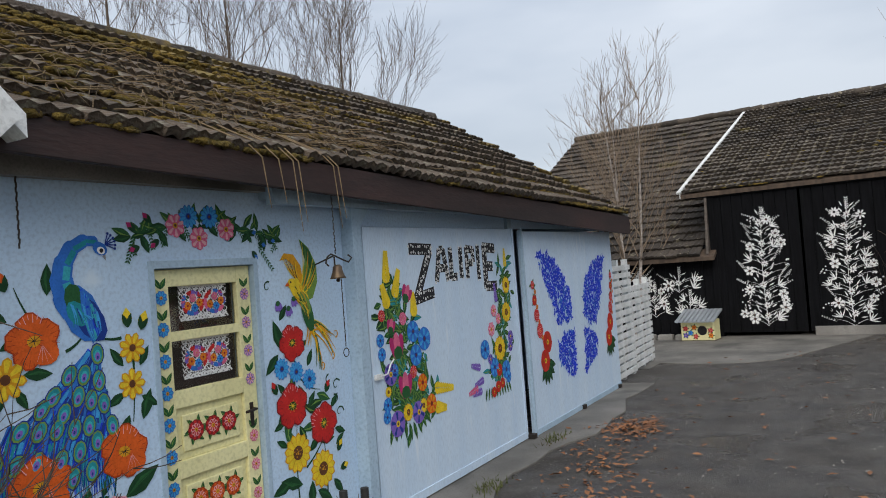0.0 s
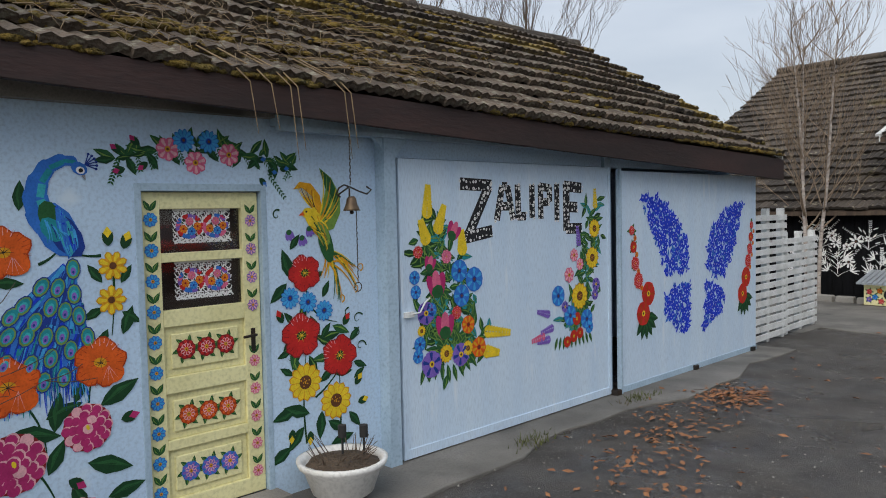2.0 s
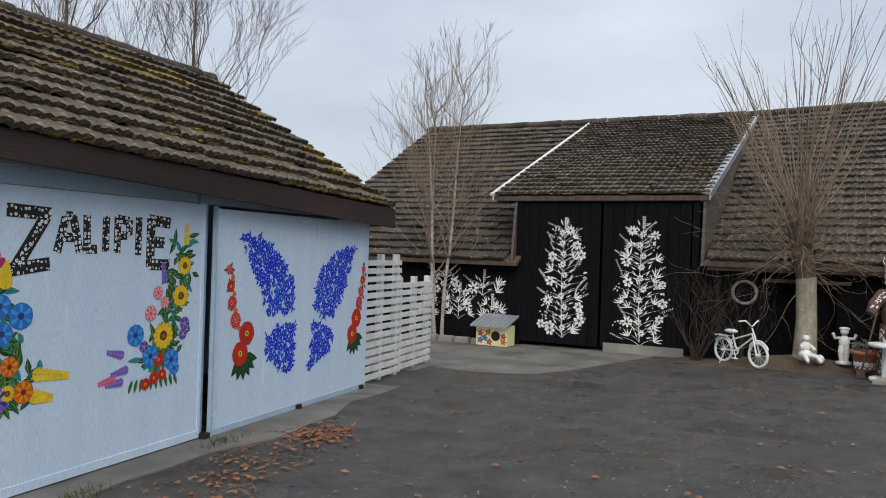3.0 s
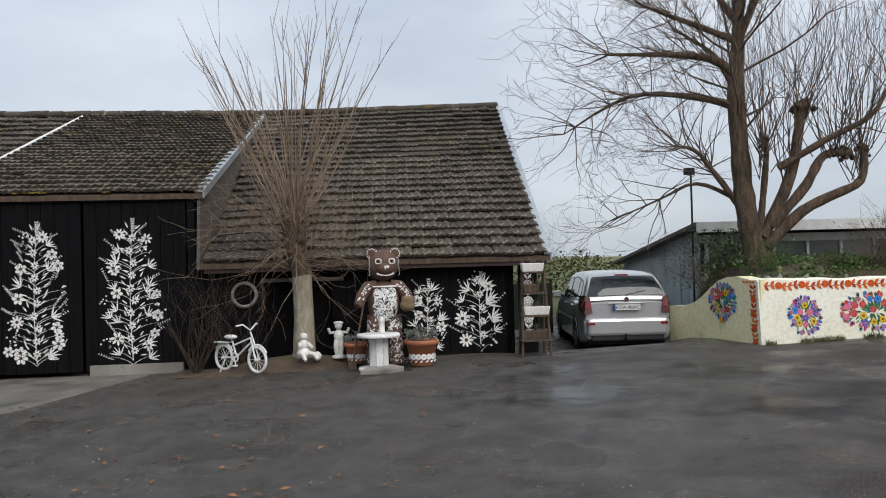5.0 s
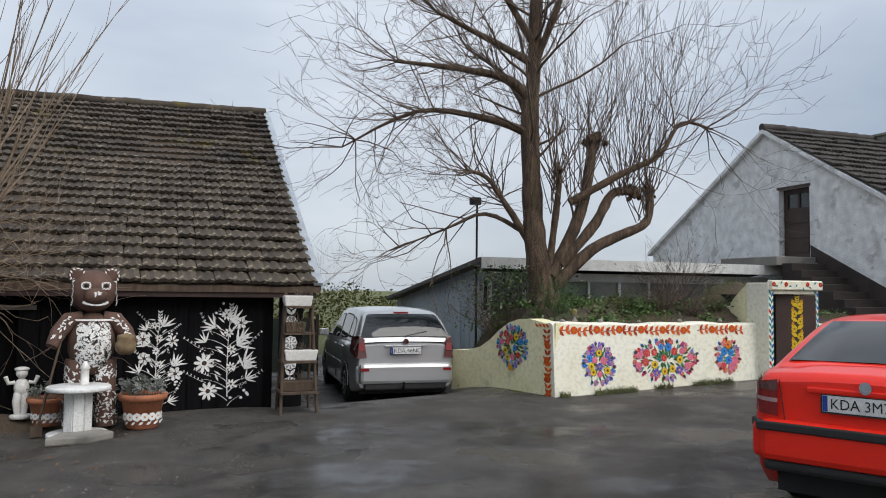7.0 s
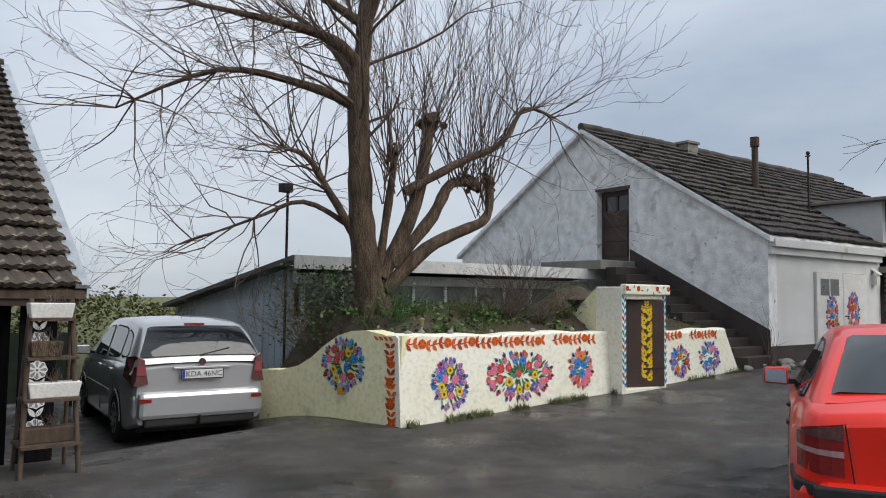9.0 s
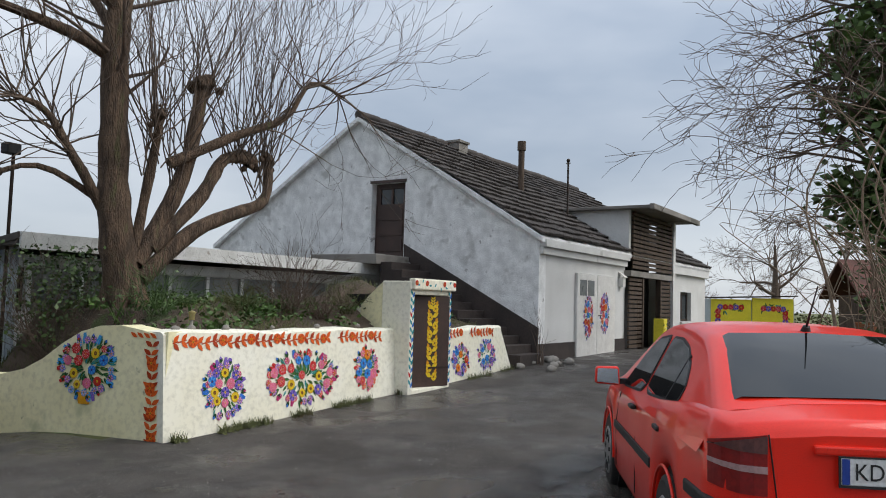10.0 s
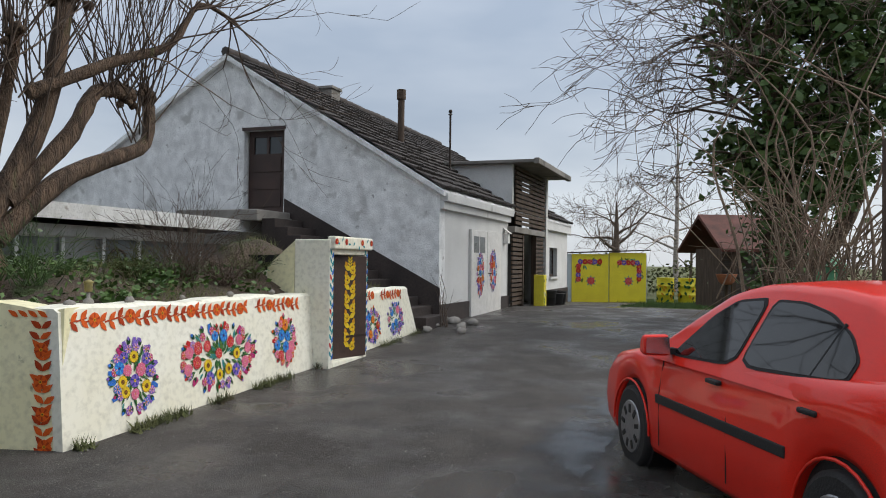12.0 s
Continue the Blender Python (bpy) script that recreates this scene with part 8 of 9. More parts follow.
hut = thing("garden_hut", "small wooden garden hut with a rusty red roof", "hut", pose(26.3, 6.2, .55, 0, 0, -72))
for k in range(10):
    part("wall_board", MB().box(-1.2, 1.2, -.02, .05, .05 + k * .16, .19 + k * .16), GREYWOOD, hut)
part("wall", MB().box(-1.2, 1.2, .05, 1.6, 0, 1.66), OLDWOOD, hut)
part("roof", MB().prism([(-1.5, -.6, 1.55), (-1.5, .8, 2.5), (-1.5, 2.2, 1.55), (-1.5, 2.2, 1.63), (-1.5, .8, 2.6), (-1.5, -.6, 1.63)], (3.0, 0, 0)), surface("rusty_red_roof", (.13, .035, .022), (.08, .03, .02), .8, 3, 40, .4), hut, "rusty red sheet roof")
for x in (-1.1, 1.1):
    part("post", MB().box(x - .05, x + .05, -.5, -.4, 0, 1.55), OLDWOOD, hut)
fb = thing("flower_bowl", "terracotta bowl on the hut porch rail", "bowl", pose(25.4, 7.3, .55))
part("bowl", MB().lathe([(.12, .7), (.2, .78), (.26, .95), (.27, .97), (.24, .97)], 14), TERRA, fb)
part("stand", MB().lathe([(.14, 0), (.05, .05), (.05, .68), (.12, .7)], 10), OLDWOOD, fb)
gz = thing("green_pavilion", "small green painted pavilion with pyramid roof", "pavilion", pose(31.1, 4.1, .4, 0, 0, 10))
part("roof", MB().add([(-1, -1, 1.35), (1, -1, 1.35), (1, 1, 1.35), (-1, 1, 1.35), (0, 0, 2.35)], [(0, 1, 4), (1, 2, 4), (2, 3, 4), (3, 0, 4), (3, 2, 1, 0)]), surface("green_shingle", (.10, .30, .16), (.07, .22, .11), .6, 4, 30, .3), gz)
for x in (-.8, -.4, 0, .4, .8):
    part("board", MB().box(-.85, -.8, x - .17, x + .17, 0, 1.35), bpy.data.materials["green_shingle"], gz)
lat = thing("lattice_fence", "dark weathered wooden lattice fence panel", "fence", pose(14.45, 7.1, .4, 0, 0, -70))
part("post", MB().box(-.045, .045, -.045, .045, 0, 2.85), OLDWOOD, lat)
for k in range(16):
    for s in (1, -1):
        x0 = k * .16 - .9
        m = MB()
        a, b = (x0, .25), (x0 + 2.2 * s * 1.0, 2.45)
        pts = []
        for (x, z) in (a, b):
            pts.append((x, z))
        lo = max(0.05, min(2.4, a[0] if s > 0 else b[0]))
        t0 = (max(.06, min(2.3, a[0])) - a[0]) / (b[0] - a[0])
        t1 = (max(.06, min(2.3, b[0])) - a[0]) / (b[0] - a[0])
        if abs(t1 - t0) < .08:
            continue
        p0, p1 = (a[0] + t0 * (b[0] - a[0]), a[1] + t0 * 2.2), (a[0] + t1 * (b[0] - a[0]), a[1] + t1 * 2.2)
        part("lath", m.tube([(p0[0], .015 * s, p0[1]), (p1[0], .015 * s, p1[1])], .016, 4), OLDWOOD, lat)
# hedge and far bank behind the silver car
mb = MB()
for cx, cy, ch in [(9.2 + .75 * k, 29.8 + rg.gauss(0, .3), rg.uniform(1.2, 1.9)) for k in range(10)]:
    leaf_cloud(mb, 420, lambda: (cx + rg.gauss(0, .32), cy + rg.gauss(0, .3), max(0, rg.uniform(0, 1)) ** .8 * ch), .12, rg)
tagged(single("conifer_hedge", mb, HEDGE, "yellow-green conifer hedge along the field", "hedge", pose(0, 0, .2)), kind="stuff")
mb = MB()
for cx, cy, ch in [(39 + rg.uniform(-1.5, 1.5), -4 + 1.1 * k, rg.uniform(.9, 2.0)) for k in range(18)]:
    leaf_cloud(mb, 200, lambda: (cx + rg.gauss(0, .45), cy + rg.gauss(0, .5), rg.random() ** .8 * ch), .17, rg)
tagged(single("field_bushes", mb, HEDGE, "dull green and brown bushes along the field", "bushes", pose(0, 0, .3)), kind="stuff")
shrub("bare_shrub", "bare shrub above the hedge", (11.2, 31.5, .2), 30, 1.8, 51, TWIG, .6, 3, .012)
fence = thing("mesh_fence", "dark green fence panel behind the parked car", "fence", pose(6.6, 21.6, -.1, 0, 0, -10))
part("panel", MB().box(0, 1.8, 0, .04, .1, 1.25), surface("dark_green_mesh", (.012, .025, .016), None, .7), fence)
for x in (0, 1.8):
    part("post", MB().box(x - .03, x + .03, -.02, .06, 0, 1.35), IRON, fence)
mb = MB()
for k in range(9000):
    a, q = rg.uniform(0, 6.28), 0
    x, y = rg.uniform(24, 34), rg.uniform(2, 10)
    if yard(x, y):
        continue
    z, h = g(x), rg.uniform(.03, .09)
    mb.add([(x - .01, y - .01, z), (x + .01, y + .01, z), (x + rg.gauss(0, .03), y + rg.gauss(0, .03), z + h)], [(0, 1, 2)])
tagged(single("verge_grass", mb, LEAFG, "fresh grass verge beside the barrels", "grass"), kind="stuff")

# ---- things in the yard ----
# flower tub by the garage
tub = thing("flower_tub", "white plastic tub with dark soil and dry stems", "planter", pose(-3.25, 3.97, .03))
part("tub", MB().lathe([(.17, 0), (.2, .02), (.25, .16), (.29, .2), (.30, .235), (.27, .235), (.25, .2), (.25, .19)], 24), WHITEPLASTIC, tub)
part("soil", MB().blob((0, 0, .18), .25, 0, (16, 8), None, .06, (1, 1, .28)), SOIL, tub)
mb = MB()
for k in range(40):
    a = rnd.uniform(0, 6.28)
    mb.tube([(.15 * math.cos(a) * rnd.random(), .15 * math.sin(a), .2), (.25 * math.cos(a), .22 * math.sin(a), rnd.uniform(.28, .36))], [.004, .002], 3, 0, False)
part("dry_stems", mb, TWIG, tub)
for x, y in ((-.02, .02), (.08, .12)):
    part("solar_light", MB().tube([(x, y, .22), (x, y, .36)], .008, 5).tube([(x, y, .36), (x, y, .44)], .028, 8), BLACKRUB, tub, "small black solar light")

# dog kennel
ken = thing("dog_kennel", "small cream kennel painted with flowers, corrugated grey roof", "kennel", pose(-3.42, 15.9, -.02, 0, 0, -6) @ Matrix.Scale(.8, 4))
part("body", MB().box(-.42, .42, 0, .5, .05, .55), CREAMDOOR, ken, "cream painted body", .01)
part("base", MB().box(-.46, .46, -.04, .54, -.05, .05), OLDWOOD, ken)
# flat disc on the closed body; the hole's inner shade is its colour
part("entrance", MB().tube([(.12, -.012, .3), (.12, .01, .3)], .12, 18), SHADEDARK, ken, "round entrance hole painted as a dark disc")
for k in range(9):
    part("roof_strip", MB().prism([(-.5 + k * .112, -.2, .52), (-.5 + k * .112, .6, .76), (-.5 + k * .112, .6, .8), (-.5 + k * .112, -.2, .56)], (.09, 0, 0)), ZINC, ken)
c = Canvas(Matrix.Translation((0, -.002, 0)) @ BM, 81)
for u, v, kd in ((-.3, .35, "rose"), (-.18, .24, "blue"), (-.08, .38, "ora"), (-.3, .18, "lil"), (.33, .3, "rose"), (.33, .17, "ora"), (-.05, .15, "rose")):
    for k in range(5):
        c.leaf(u, v, .1, .045, k * 1.3, "green", None)
    c.flower(kd, u, v, .06)
c.done("flower_painting", ken)
for k in range(5):
    single("kerb_stone", MB().box(-.16, .16, -.08, .08, 0, .16), CONCRETE, "rough concrete kerb block lying by the barn", "block", pose(-4.9 + k * .38, 16.3 - .05 * k, -.04, 0, 0, -10 + 4 * k), "kerb blocks", bevel=.02)

# white bicycle
WHITEBIKE = surface("white_bike_paint", (.80, .80, .78), (.72, .72, .70), .45, 10, 50, .1)
bk = thing("childrens_bicycle", "small child's bicycle painted all white", "bicycle", pose(.92, 15.75, .09, 0, 0, -44))


def ring(mb, c, r, t, n=28):
    return mb.tube([(c[0] + r * math.cos(2 * math.pi * k / n), c[1], c[2] + r * math.sin(2 * math.pi * k / n)) for k in range(n + 1)], t, 7, 0, False)


for x in (0, .78):
    w = part("wheel", ring(MB(), (x, 0, .22), .195, .024), WHITEBIKE, bk)
    sp = MB()
    for k in range(12):
        a = k * .5236
        sp.tube([(x, 0, .22), (x + .19 * math.cos(a), 0, .22 + .19 * math.sin(a))], .004, 4, 0, False)
    part("spokes", sp.tube([(x, -.05, .22), (x, .05, .22)], .02, 8), WHITEBIKE, w)
    part("mudguard", MB().tube([(x + .235 * math.cos(t), 0, .22 + .235 * math.sin(t)) for t in [.5 + k * .25 for k in range(9)]], .018, 5), WHITEBIKE, bk)
part("frame", MB().tube([(0, 0, .22), (.30, 0, .24), (.66, 0, .5)], .017, 7).tube([(.30, 0, .24), (.2, 0, .52)], .016, 7).tube([(.22, 0, .42), (.64, 0, .56)], .015, 7).tube([(0, .03, .22), (.21, .02, .45)], .011, 6), WHITEBIKE, bk)
part("fork", MB().tube([(.78, .04, .22), (.66, .02, .56), (.63, 0, .66)], .014, 6).tube([(.78, -.04, .22), (.66, -.02, .56)], .014, 6), WHITEBIKE, bk)
part("handlebar", MB().tube([(.55, -.22, .76), (.62, -.14, .78), (.63, 0, .68), (.62, .14, .78), (.55, .22, .76)], .014, 7), WHITEBIKE, bk)
part("saddle", MB().blob((.17, 0, .56), .11, 0, (12, 7), None, 0, (1.25, .7, .35)), WHITEBIKE, bk)
part("carrier", MB().box(-.18, .12, -.06, .06, .46, .475).tube([(-.15, .05, .46), (0, .05, .22)], .008, 5), WHITEBIKE, bk)
part("crank", ring(MB(), (.30, -.03, .24), .07, .012).tube([(.30, -.05, .24), (.36, -.07, .12)], .01, 5).box(.32, .40, -.13, -.06, .105, .125), WHITEBIKE, bk)
part("kickstand", MB().tube([(.08, -.04, .22), (.06, -.14, 0)], .009, 5), WHITEBIKE, bk)

# bear statue: one plain mesh
FUR = surface("dark_brown_painted_bear", (.125, .066, .046), (.085, .045, .032), .8, 6, 40, .3)
bear = MB()
for p, r, sc in (((0, 0, 1.72), .27, (1.0, .85, 1.0)), ((0, 0, 1.06), .28, (1, .8, 1.42)), ((-.2, 0, 1.92), .1, (1, .6, 1)), ((.2, 0, 1.92), .1, (1, .6, 1)), ((0, -.2, 1.66), .13, (1.1, .9, .8))):
    bear.blob(p, r, 0, (16, 12), None, 0, sc)
for s in (-1, 1):
    bear.tube([(s * .12, 0, 1.38), (s * .27, -.01, 1.35), (s * .39, -.06, 1.2), (s * .47, -.13, 1.04)], [.09, .11, .10, .07], 12)
    bear.tube([(s * .15, 0, .86), (s * .18, 0, .5), (s * .19, -.03, .02)], [.15, .125, .13], 12)


def dab(p, s, m=1, n=Vector((0, -1, 0)), ang=0.0):
    """A raised white brush stroke lying on the statue."""
    a = n.cross(Vector((0, 0, 1))).normalized()
    b = a.cross(n)
    u, v = a * math.cos(ang) + b * math.sin(ang), b * math.cos(ang) - a * math.sin(ang)
    p = Vector(p) + n * .006
    bear.add([p - u * s, p + v * s * .4, p + u * s, p - v * s * .4], [(0, 1, 2, 3)], m)


def on_blob(c, r, sc, a, e):
    d = Vector((math.cos(e) * math.sin(a), -math.cos(e) * math.cos(a), math.sin(e)))
    p = Vector((c[0] + r * sc[0] * d.x, c[1] + r * sc[1] * d.y, c[2] + r * sc[2] * d.z))
    n = Vector((d.x / sc[0], d.y / sc[1], d.z / sc[2])).normalized()
    return p, n


rg = random.Random(3)
for k in range(340):
    p, n = on_blob((0, 0, 1.06), .284, (1, .8, 1.42), rg.uniform(-.8, .8), rg.uniform(-.75, .7))
    for j in range(2):
        dab(p + n * .002 * j, rg.uniform(.024, .044), 1 if rg.random() < .8 else 2, n, rg.uniform(0, 3.1))
for s in (-1, 1):
    for k in range(190):
        a, z = rg.uniform(-1.5, 1.5), rg.uniform(.06, .8)
        x0 = s * (.15 + .04 * min(1, (.85 - z) / .6))
        dab((x0 + .138 * math.sin(a), -.138 * math.cos(a) - .012, z), rg.uniform(.016, .034), 1, Vector((math.sin(a), -math.cos(a), 0)), rg.uniform(0, 3.1))
    for k in range(22):
        t, a = rg.random(), rg.uniform(-1.2, 1.2)
        dab((s * (.26 + .18 * t) + .05 * math.sin(a), -.125 - .07 * t, 1.36 - .26 * t + .06 * math.cos(a)), rg.uniform(.018, .034), 1, Vector((s * .25, -.95, .2)).normalized(), rg.uniform(0, 3))
    for k in range(12):
        a = k * .52
        dab((s * .115 + .05 * math.cos(a), -.222, 1.79 + .042 * math.sin(a)), .022, 1, Vector((s * .2, -.96, .15)).normalized(), a + 1.57)
        dab((s * .2 + .085 * math.cos(a), -.07, 1.92 + .085 * math.sin(a)), .025, 1, Vector((0, -1, 0)), a + 1.57)
    bear.blob((s * .115, -.222, 1.79), .022, 2, (8, 6))
    for k in range(14):
        dab((s * (.24 + .02 * rg.random()), -.08 - .05 * rg.random(), 1.55 + .025 * k), .02, 1, Vector((s * .8, -.6, 0)).normalized(), rg.uniform(0, 3))
for k in range(15):
    a = -1.05 + k * .15
    dab((.15 * math.sin(a) * 1.05, -.30 + .09 * abs(math.sin(a)), 1.62 - .07 * math.cos(a)), .026, 1, Vector((.5 * math.sin(a), -.85, -.1)).normalized(), .6 * a)
    dab((.26 * math.sin(a * .8), -.21 + .05 * abs(a), 1.36), .03, 1, Vector((.4 * math.sin(a), -.9, .2)).normalized(), .4)
for k in range(7):
    dab((rg.gauss(0, .02), -.325, 1.70 + rg.gauss(0, .015)), .028, 1, Vector((0, -1, .25)).normalized(), k)
bear.lathe([(.07, 0), (.12, .05), (.13, .13), (.10, .18), (.11, .2), (.10, .24), (.03, .26)], 14, 3, None, True, (.36, -.27, .93))
single("bear_statue", bear, [FUR, PMATS[PN.index("white")], PMATS[PN.index("black")], STRAW], "tall brown bear statue covered in white painted flowers", "statue", pose(3.5, 15.2, .13, 0, 0, 4) @ Matrix.Scale(.94, 4))
# spool table before the bear
sp = thing("cable_spool_table", "white painted cable spool used as a table", "table", pose(3.36, 14.78, .11))
part("tabletop", MB().lathe([(.33, .52), (.34, .53), (.34, .56), (.33, .57)], 28), WHITEWOOD, sp)
for k in range(8):
    part("stave", MB().box(-.05, .05, -.015, .015, .05, .52, 0, Matrix.Rotation(k * .785, 4, "Z") @ Matrix.Translation((0, -.13, 0))), WHITEWOOD, sp)
part("base_disc", MB().lathe([(.31, 0), (.32, .01), (.32, .045), (.31, .05)], 28), WHITEWOOD, sp)
single("white_lantern", MB().lathe([(.05, 0), (.055, .02), (.045, .03), (.045, .18), (.06, .19), (.03, .24), (.01, .27)], 12), WHITEPLASTIC, "white lantern standing on the spool table", "lantern", pose(3.42, 14.82, .68))
single("stone_slab", MB().prism([(-.3, -.12, 0), (.1, -.22, 0), (.42, -.06, 0), (.34, .16, 0), (-.1, .18, 0)], (0, 0, .09)), CONCRETE, "broken stone slab under the spool table", "slab", pose(3.3, 14.5, .1, 0, 0, 10), bevel=.02)


def terracotta_pot(m, s, label, plant):
    p = thing("terracotta_pot", label, "pot", m, "terracotta pots")
    part("pot", MB().lathe([(.17 * s, 0), (.18 * s, .01), (.24 * s, .33 * s), (.275 * s, .335 * s), (.285 * s, .4 * s), (.265 * s, .41 * s), (.25 * s, .38 * s)], 22), TERRA, p)
    part("soil", MB().lathe([(.25 * s, .36 * s), (.1 * s, .385 * s), (.001, .39 * s)], 16), SOIL, p)
    c = Canvas(BM, 90)
    for k in range(7):
        a = -1.2 + k * .4
        c.M = pose(0, 0, 0, 0, 0, math.degrees(a)) @ Matrix.Translation((0, -.213 * s, 0)) @ BM
        c.daisy(0, .15 * s, .05 * s, 6, "white", "white", "gold", None, 1, .8)
        c.leaf(.02, .06 * s, .07 * s, .03, .6, "white", None)
    c.done("flower_painting", p, "white painted flowers")
    mb = MB()
    r2 = random.Random(8)
    for k in range(plant):
        a, q = r2.uniform(0, 6.28), r2.random() ** .5 * .22 * s
        x, y = q * math.cos(a), q * math.sin(a)
        h = r2.uniform(.08, .22) * s
        mb.tube([(x, y, .37 * s), (x * 1.2, y * 1.2, .37 * s + h)], [.004, .003], 3, 0, False)
        leaf_cloud(mb, 9, lambda: (x * 1.2 + r2.gauss(0, .025), y * 1.2 + r2.gauss(0, .025), .37 * s + h + r2.gauss(0, .03)), .05 * s, r2)
    part("foliage", mb, surface("grey_felty_leaves", (.19, .20, .18), (.12, .13, .115), .9, 6, 40, .2, rnd_obj=.35) if "grey_felty_leaves" not in bpy.data.materials else bpy.data.materials["grey_felty_leaves"], p, "grey felty leaves")
    return p


terracotta_pot(pose(4.07, 14.98, .13), 1.0, "large terracotta pot with white painted flowers and grey plant", 46)
terracotta_pot(pose(3.06, 15.35, .17), .8, "terracotta pot with a dry reddish plant", 24)
# cherub figures
for (x, y, z, rz, sc, lab, seated) in ((2.78, 15.65, .22, 0, 1.0, "white plaster cherub figure standing with raised arms", False), (2.2, 15.5, .24, 25, .9, "white plaster figure sitting at the tree foot", True)):
    f = MB()
    if seated:
        f.blob((0, 0, .12), .13, 0, (10, 8), None, 0, (1, .9, .8)).blob((0, -.01, .28), .085, 0, (10, 8), None, 0, (1, .8, 1.2)).blob((0, -.02, .42), .07, 0, (10, 8)).tube([(.05, -.05, .12), (.12, -.2, .1), (.14, -.3, .02)], [.05, .045, .03], 8).tube([(-.05, -.05, .12), (-.1, -.2, .1), (-.1, -.3, .02)], [.05, .045, .03], 8).tube([(.08, 0, .3), (.12, -.12, .22)], .028, 7).tube([(-.08, 0, .3), (-.12, -.1, .25)], .028, 7).blob((.22, -.1, .05), .08, 0, (9, 6), None, .2)
    else:
        f.lathe([(.12, 0), (.12, .04), (.09, .05)], 12).tube([(.03, 0, .04), (.04, 0, .2), (.03, 0, .3)], [.035, .045, .05], 8).tube([(-.03, 0, .04), (-.05, -.02, .2), (-.03, 0, .3)], [.035, .045, .05], 8).blob((0, 0, .37), .085, 0, (10, 8), None, 0, (1, .8, 1.3)).blob((0, -.01, .54), .065, 0, (10, 8)).blob((0, -.0, .585), .085, 0, (12, 6), None, 0, (1, 1, .35)).tube([(.07, 0, .43), (.14, 0, .42), (.17, -.02, .5)], .025, 7).tube([(-.07, 0, .43), (-.14, 0, .42), (-.17, -.02, .5)], .025, 7)
    single("plaster_figure", f, WHITEPLASTIC, lab, "figurine", pose(x, y, z, 0, 0, rz) @ Matrix.Scale(sc, 4))
mb = MB()
rg = random.Random(9)
hp = MB()
n = 26
hv = [(x * .1 - .2, y * .1, .24 * math.exp(-((x * .1 - 2.0) ** 2 / 1.2 + (y * .1 - .55) ** 2 / .12)) + .02 * noise.noise((x * .5, y * .5, 8)) - .005) for y in range(13) for x in range(36)]
hp.v = hv
hp.f = [[j * 36 + i, j * 36 + i + 1, (j + 1) * 36 + i + 1, (j + 1) * 36 + i] for j in range(12) for i in range(35)]
hp.m, hp.s = [0] * len(hp.f), [True] * len(hp.f)
tagged(single("soil_bed", hp, SOIL, "strip of bare soil with wood shavings at the barn foot", "soil", pose(.3, 15.4, .06, 0, 0, -4)), kind="structure")
ch = MB()
for k in range(900):
    x, y = rg.gauss(1.2, .7), rg.gauss(15.35, .22)
    a = rg.uniform(0, 3.14)
    s = rg.uniform(.015, .04)
    z = g(x) + rg.uniform(.012, .04)
    ch.add([(x - s * math.cos(a), y - s * math.sin(a), z), (x + .008, y, z + .004), (x + s * math.cos(a), y + s * math.sin(a), z), (x - .008, y, z + .004)], [(0, 1, 2, 3)])
tagged(single("wood_shavings", ch, PALETWIG, "pale wood shavings strewn round the bicycle", "litter"), kind="stuff")
# plant ladder
ld = thing("plant_stand", "old wooden ladder stand holding baskets and white planters", "plant stand", pose(6.0, 15.1, .15, 0, 0, -6))
for s in (-1, 1):
    part("leg", MB().tube([(s * .24, -.18, 0), (s * .17, .02, 1.6)], .025, 5), OLDWOOD, ld)
    part("leg", MB().tube([(s * .22, .28, 0), (s * .17, .04, 1.6)], .02, 5), OLDWOOD, ld)
for k, z in enumerate((.28, .68, 1.05, 1.4)):
    d = .17 - .09 * z / .9
    part("shelf", MB().box(-.25 + .02 * k, .25 - .02 * k, -d - .1, .22 - .06 * k, z, z + .025), OLDWOOD, ld)
for z, x, w, mt, lab in ((.305, .0, .2, OLDWOOD, "wicker basket of dry heather on the plant stand"), (.705, .03, .2, WHITEPLASTIC, "white planter box on the plant stand"), (1.425, -.02, .17, WHITEPLASTIC, "white planter box on top of the plant stand"), (1.075, -.05, .12, BARK, "dry moss bundle on the plant stand")):
    b = single("planter_box", MB().prism([(-w, -.09, 0), (w, -.09, 0), (w * 1.12, -.11, .14), (-w * 1.12, -.11, .14)], (0, .18, 0)), mt, lab, "planter", pose(6.0, 15.1, .15, 0, 0, -6) @ pose(x, -.03, z), "stand planters", bevel=.01)
    shrub("dry_heather", "dry brown heather in the planter", (pose(6.0, 15.1, .15, 0, 0, -6) @ pose(x, -.03, z + .12)).translation, 22, .12, int(z * 100), TWIG, .8, 1, .004)
# broom leaning at the bear, paving bits
single("broom", MB().tube([(0, 0, .05), (.28, .12, 1.35)], .014, 6).box(-.06, .06, -.04, .04, 0, .12), OLDWOOD, "old broom leaning beside the bear statue", "broom", pose(2.95, 14.95, .11))
lp = thing("yard_floodlight", "black floodlight on a thin pole", "floodlight", pose(10.72, 18.4, .3))
part("pole", MB().tube([(0, 0, 0), (0, 0, 3.3)], .025, 6), IRON, lp)
part("lamp_head", MB().box(-.14, .06, -.08, .08, 3.25, 3.4), BLACKRUB, lp, "", .015)
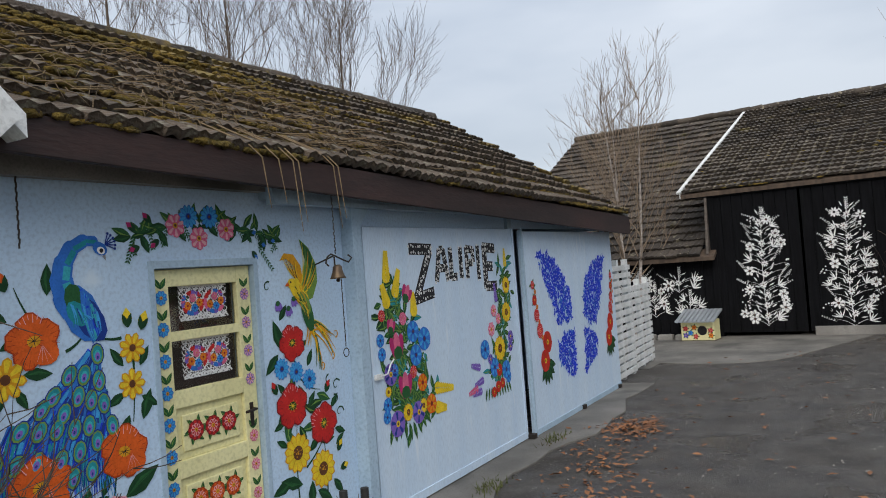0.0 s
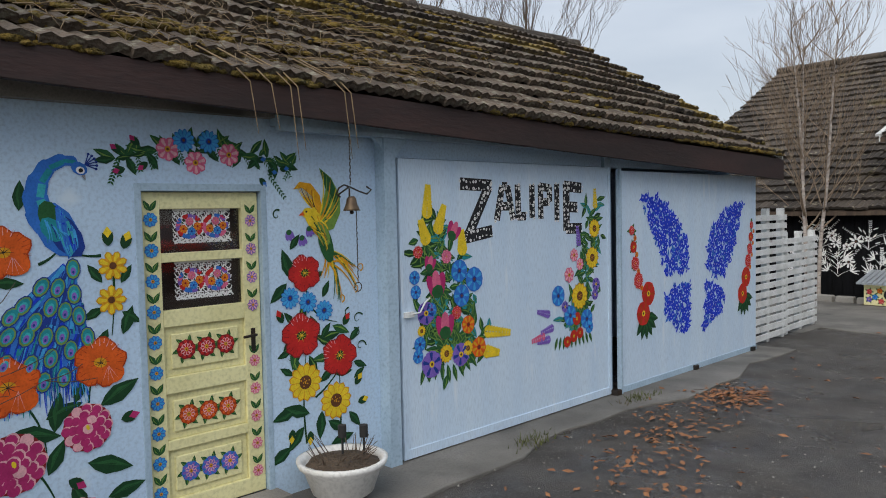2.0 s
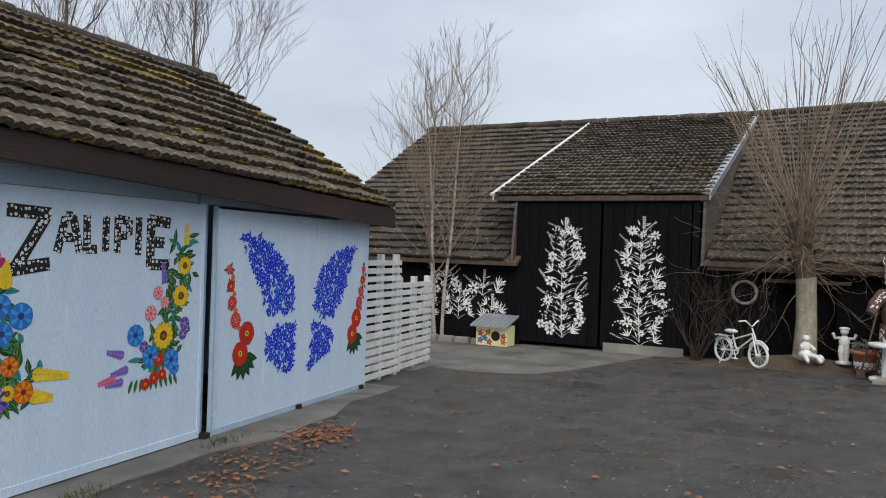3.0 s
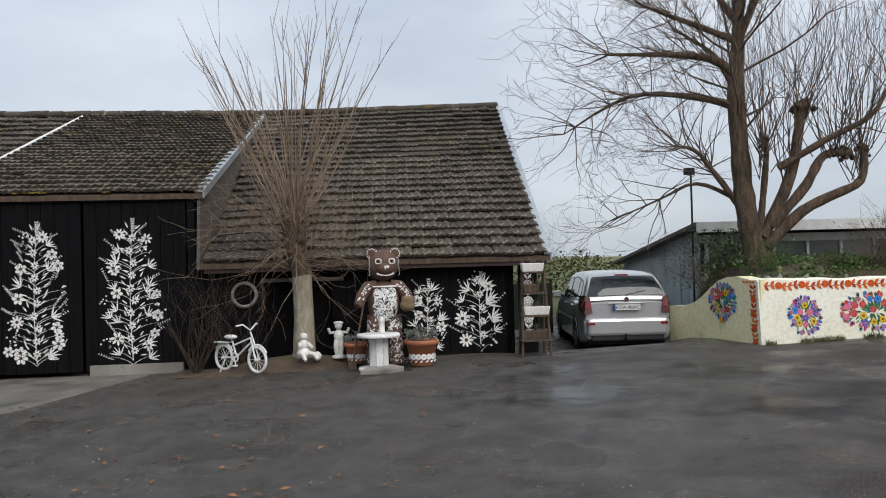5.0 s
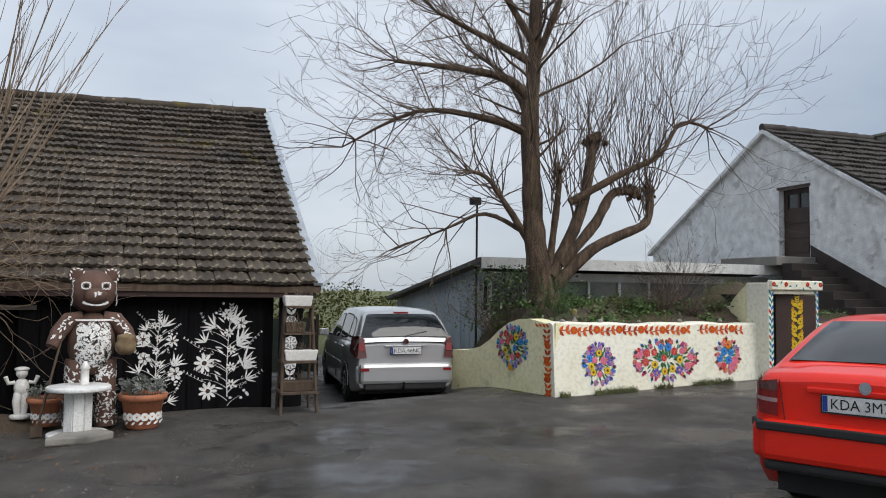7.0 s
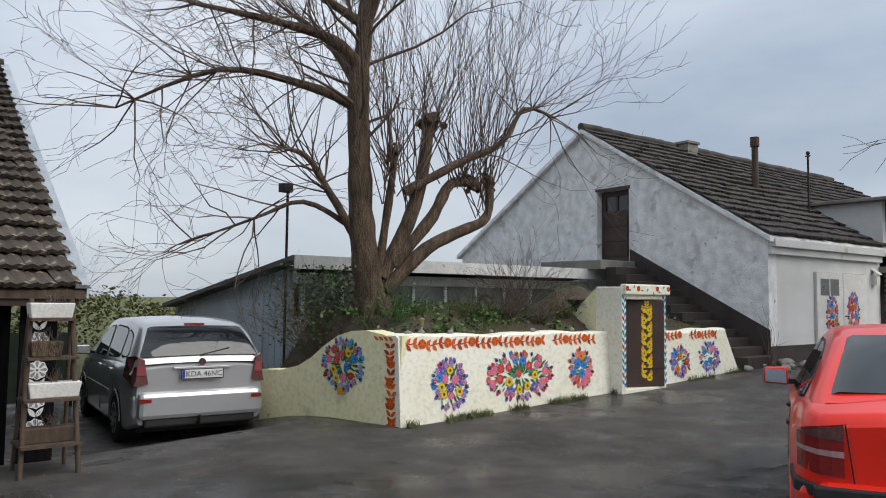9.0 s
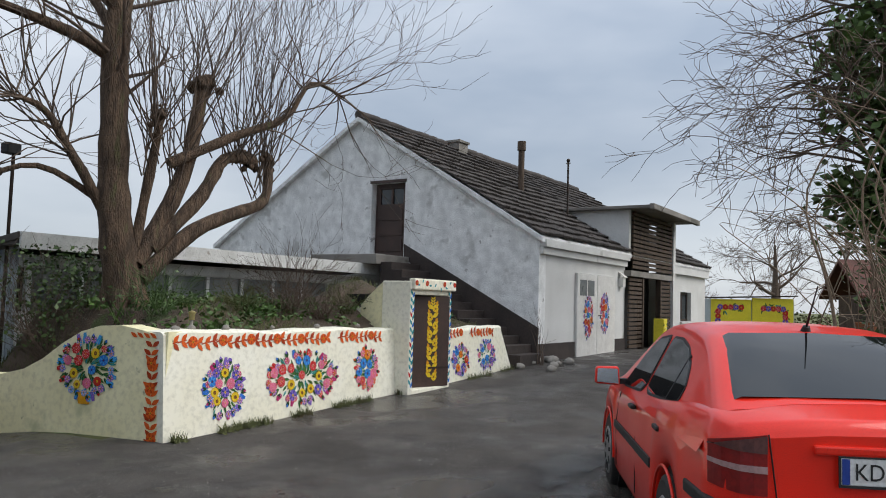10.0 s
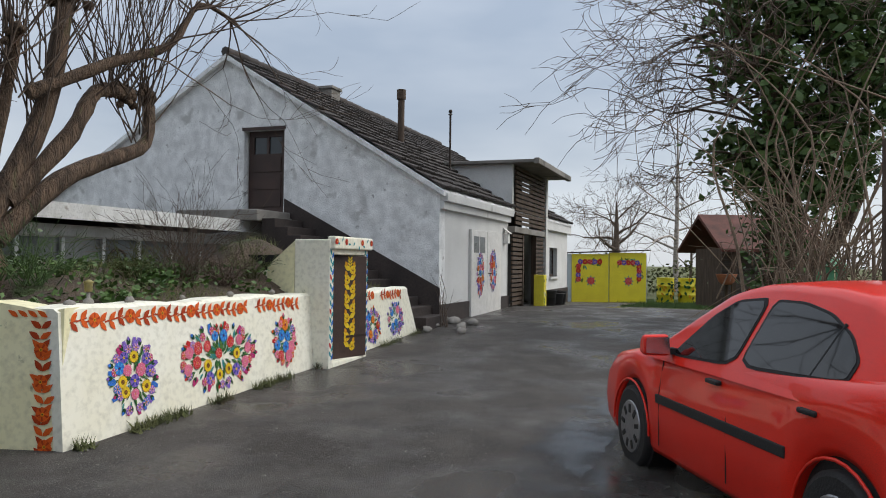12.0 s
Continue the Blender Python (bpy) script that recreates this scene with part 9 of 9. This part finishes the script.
# column, tubs by the slatted bay
pc = thing("painted_column", "yellow column painted with green leaves by the doorway", "column", HP @ pose(5.85, -.55, .6))
part("column", MB().box(-.15, .15, -.13, .13, 0, .85).box(-.17, .17, -.15, .15, 0, .06), YELLOW, pc, "", .01)
c = Canvas(Matrix.Translation((0, -.13, 0)) @ BM, 95)
for k in range(26):
    c.leaf(rnd.uniform(-.11, .11), rnd.uniform(.08, .75), .1, .04, rnd.uniform(0, 6), ("green", "white", "dkgreen")[k % 3], None)
c.done("leaf_painting", pc)
for x, r, h in ((6.35, .26, .45), (6.95, .34, .36), (7.6, .28, .4)):
    single("black_tub", MB().lathe([(r * .8, 0), (r * .82, .01), (r, h - .03), (r * 1.06, h - .02), (r * 1.06, h), (r * .97, h), (r * .9, .1)], 18), BLACKRUB, "black plastic tub by the doorway", "tub", HP @ pose(x, -.6, .6), "black tubs")
for k in range(14):
    p = HP @ Vector((rnd.uniform(-1.2, .4), rnd.uniform(-.9, .2), 0))
    single("loose_stone", MB().blob((0, 0, .04), rnd.uniform(.05, .12), 0, (7, 5), None, .35, (1.2, 1, .7)), CONCRETE, "loose pale stone by the house corner", "stone", pose(p.x, p.y, g(p.x)), "loose stones")
shrub("bare_shrub", "thin bare sapling at the house corner", (HP @ Vector((-.35, -.25, .6))), 6, .8, 61, TWIG, .3, 1, .01)
# fallen leaves and grit on the asphalt
lf = MB()
rg = random.Random(4)
for k in range(760):
    if rg.random() < .66:
        t = rg.random()
        x, y = -2.62 + .75 * t * t + rg.gauss(0, .2 + .12 * t), 8.3 - 3.2 * t + rg.gauss(0, .2)
        if rg.random() < .4:
            x, y = rg.gauss(-2.55, .16), rg.gauss(8.2, .24)
    else:
        x, y = rg.uniform(-3, 3.5), rg.uniform(4, 14)
    z, s, a = g(x) + rg.uniform(.012, .03), rg.uniform(.02, .05), rg.uniform(0, 6.28)
    c1, s1 = math.cos(a), math.sin(a)
    lf.add([(x - s * c1, y - s * s1, z), (x + s * .5 * s1, y - s * .5 * c1, z + rg.uniform(0, .02)), (x + s * c1, y + s * s1, z + rg.uniform(0, .015)), (x - s * .5 * s1, y + s * .5 * c1, z + rg.uniform(0, .02))], [(0, 1, 2, 3)])
tagged(single("fallen_leaves", lf, DEADLEAF, "drift of fallen orange-brown leaves on the asphalt", "leaves"), kind="stuff")
gr = MB()
for k in range(3800):
    x, y = rg.uniform(-3.3, 12), rg.uniform(2, 15)
    z, s = g2(x, y) + .006, rg.uniform(.003, .011)
    gr.add([(x - s, y - s, z), (x + s, y - s * .6, z), (x + s * .3, y + s, z), (x, y, z + s * 1.1)], [(0, 1, 3), (1, 2, 3), (2, 0, 3)])
tagged(single("asphalt_grit", gr, CONCRETE, "pale grit and stone chips on the asphalt", "grit"), kind="stuff")
gm = MB()
for cx, cy in ((-3.1, 5.75), (-3.2, 7.5)):
    for k in range(90):
        x, y = cx + rg.gauss(0, .05), cy + rg.gauss(0, .14)
        gm.add([(x - .008, y, g(x)), (x + .008, y, g(x)), (x + rg.gauss(0, .03), y + rg.gauss(0, .03), g(x) + rg.uniform(.03, .09))], [(0, 1, 2)])
tagged(single("crack_weeds", gm, GRASSY, "green weeds in the joint of the concrete apron", "weeds"), kind="stuff")

lay_tiles()
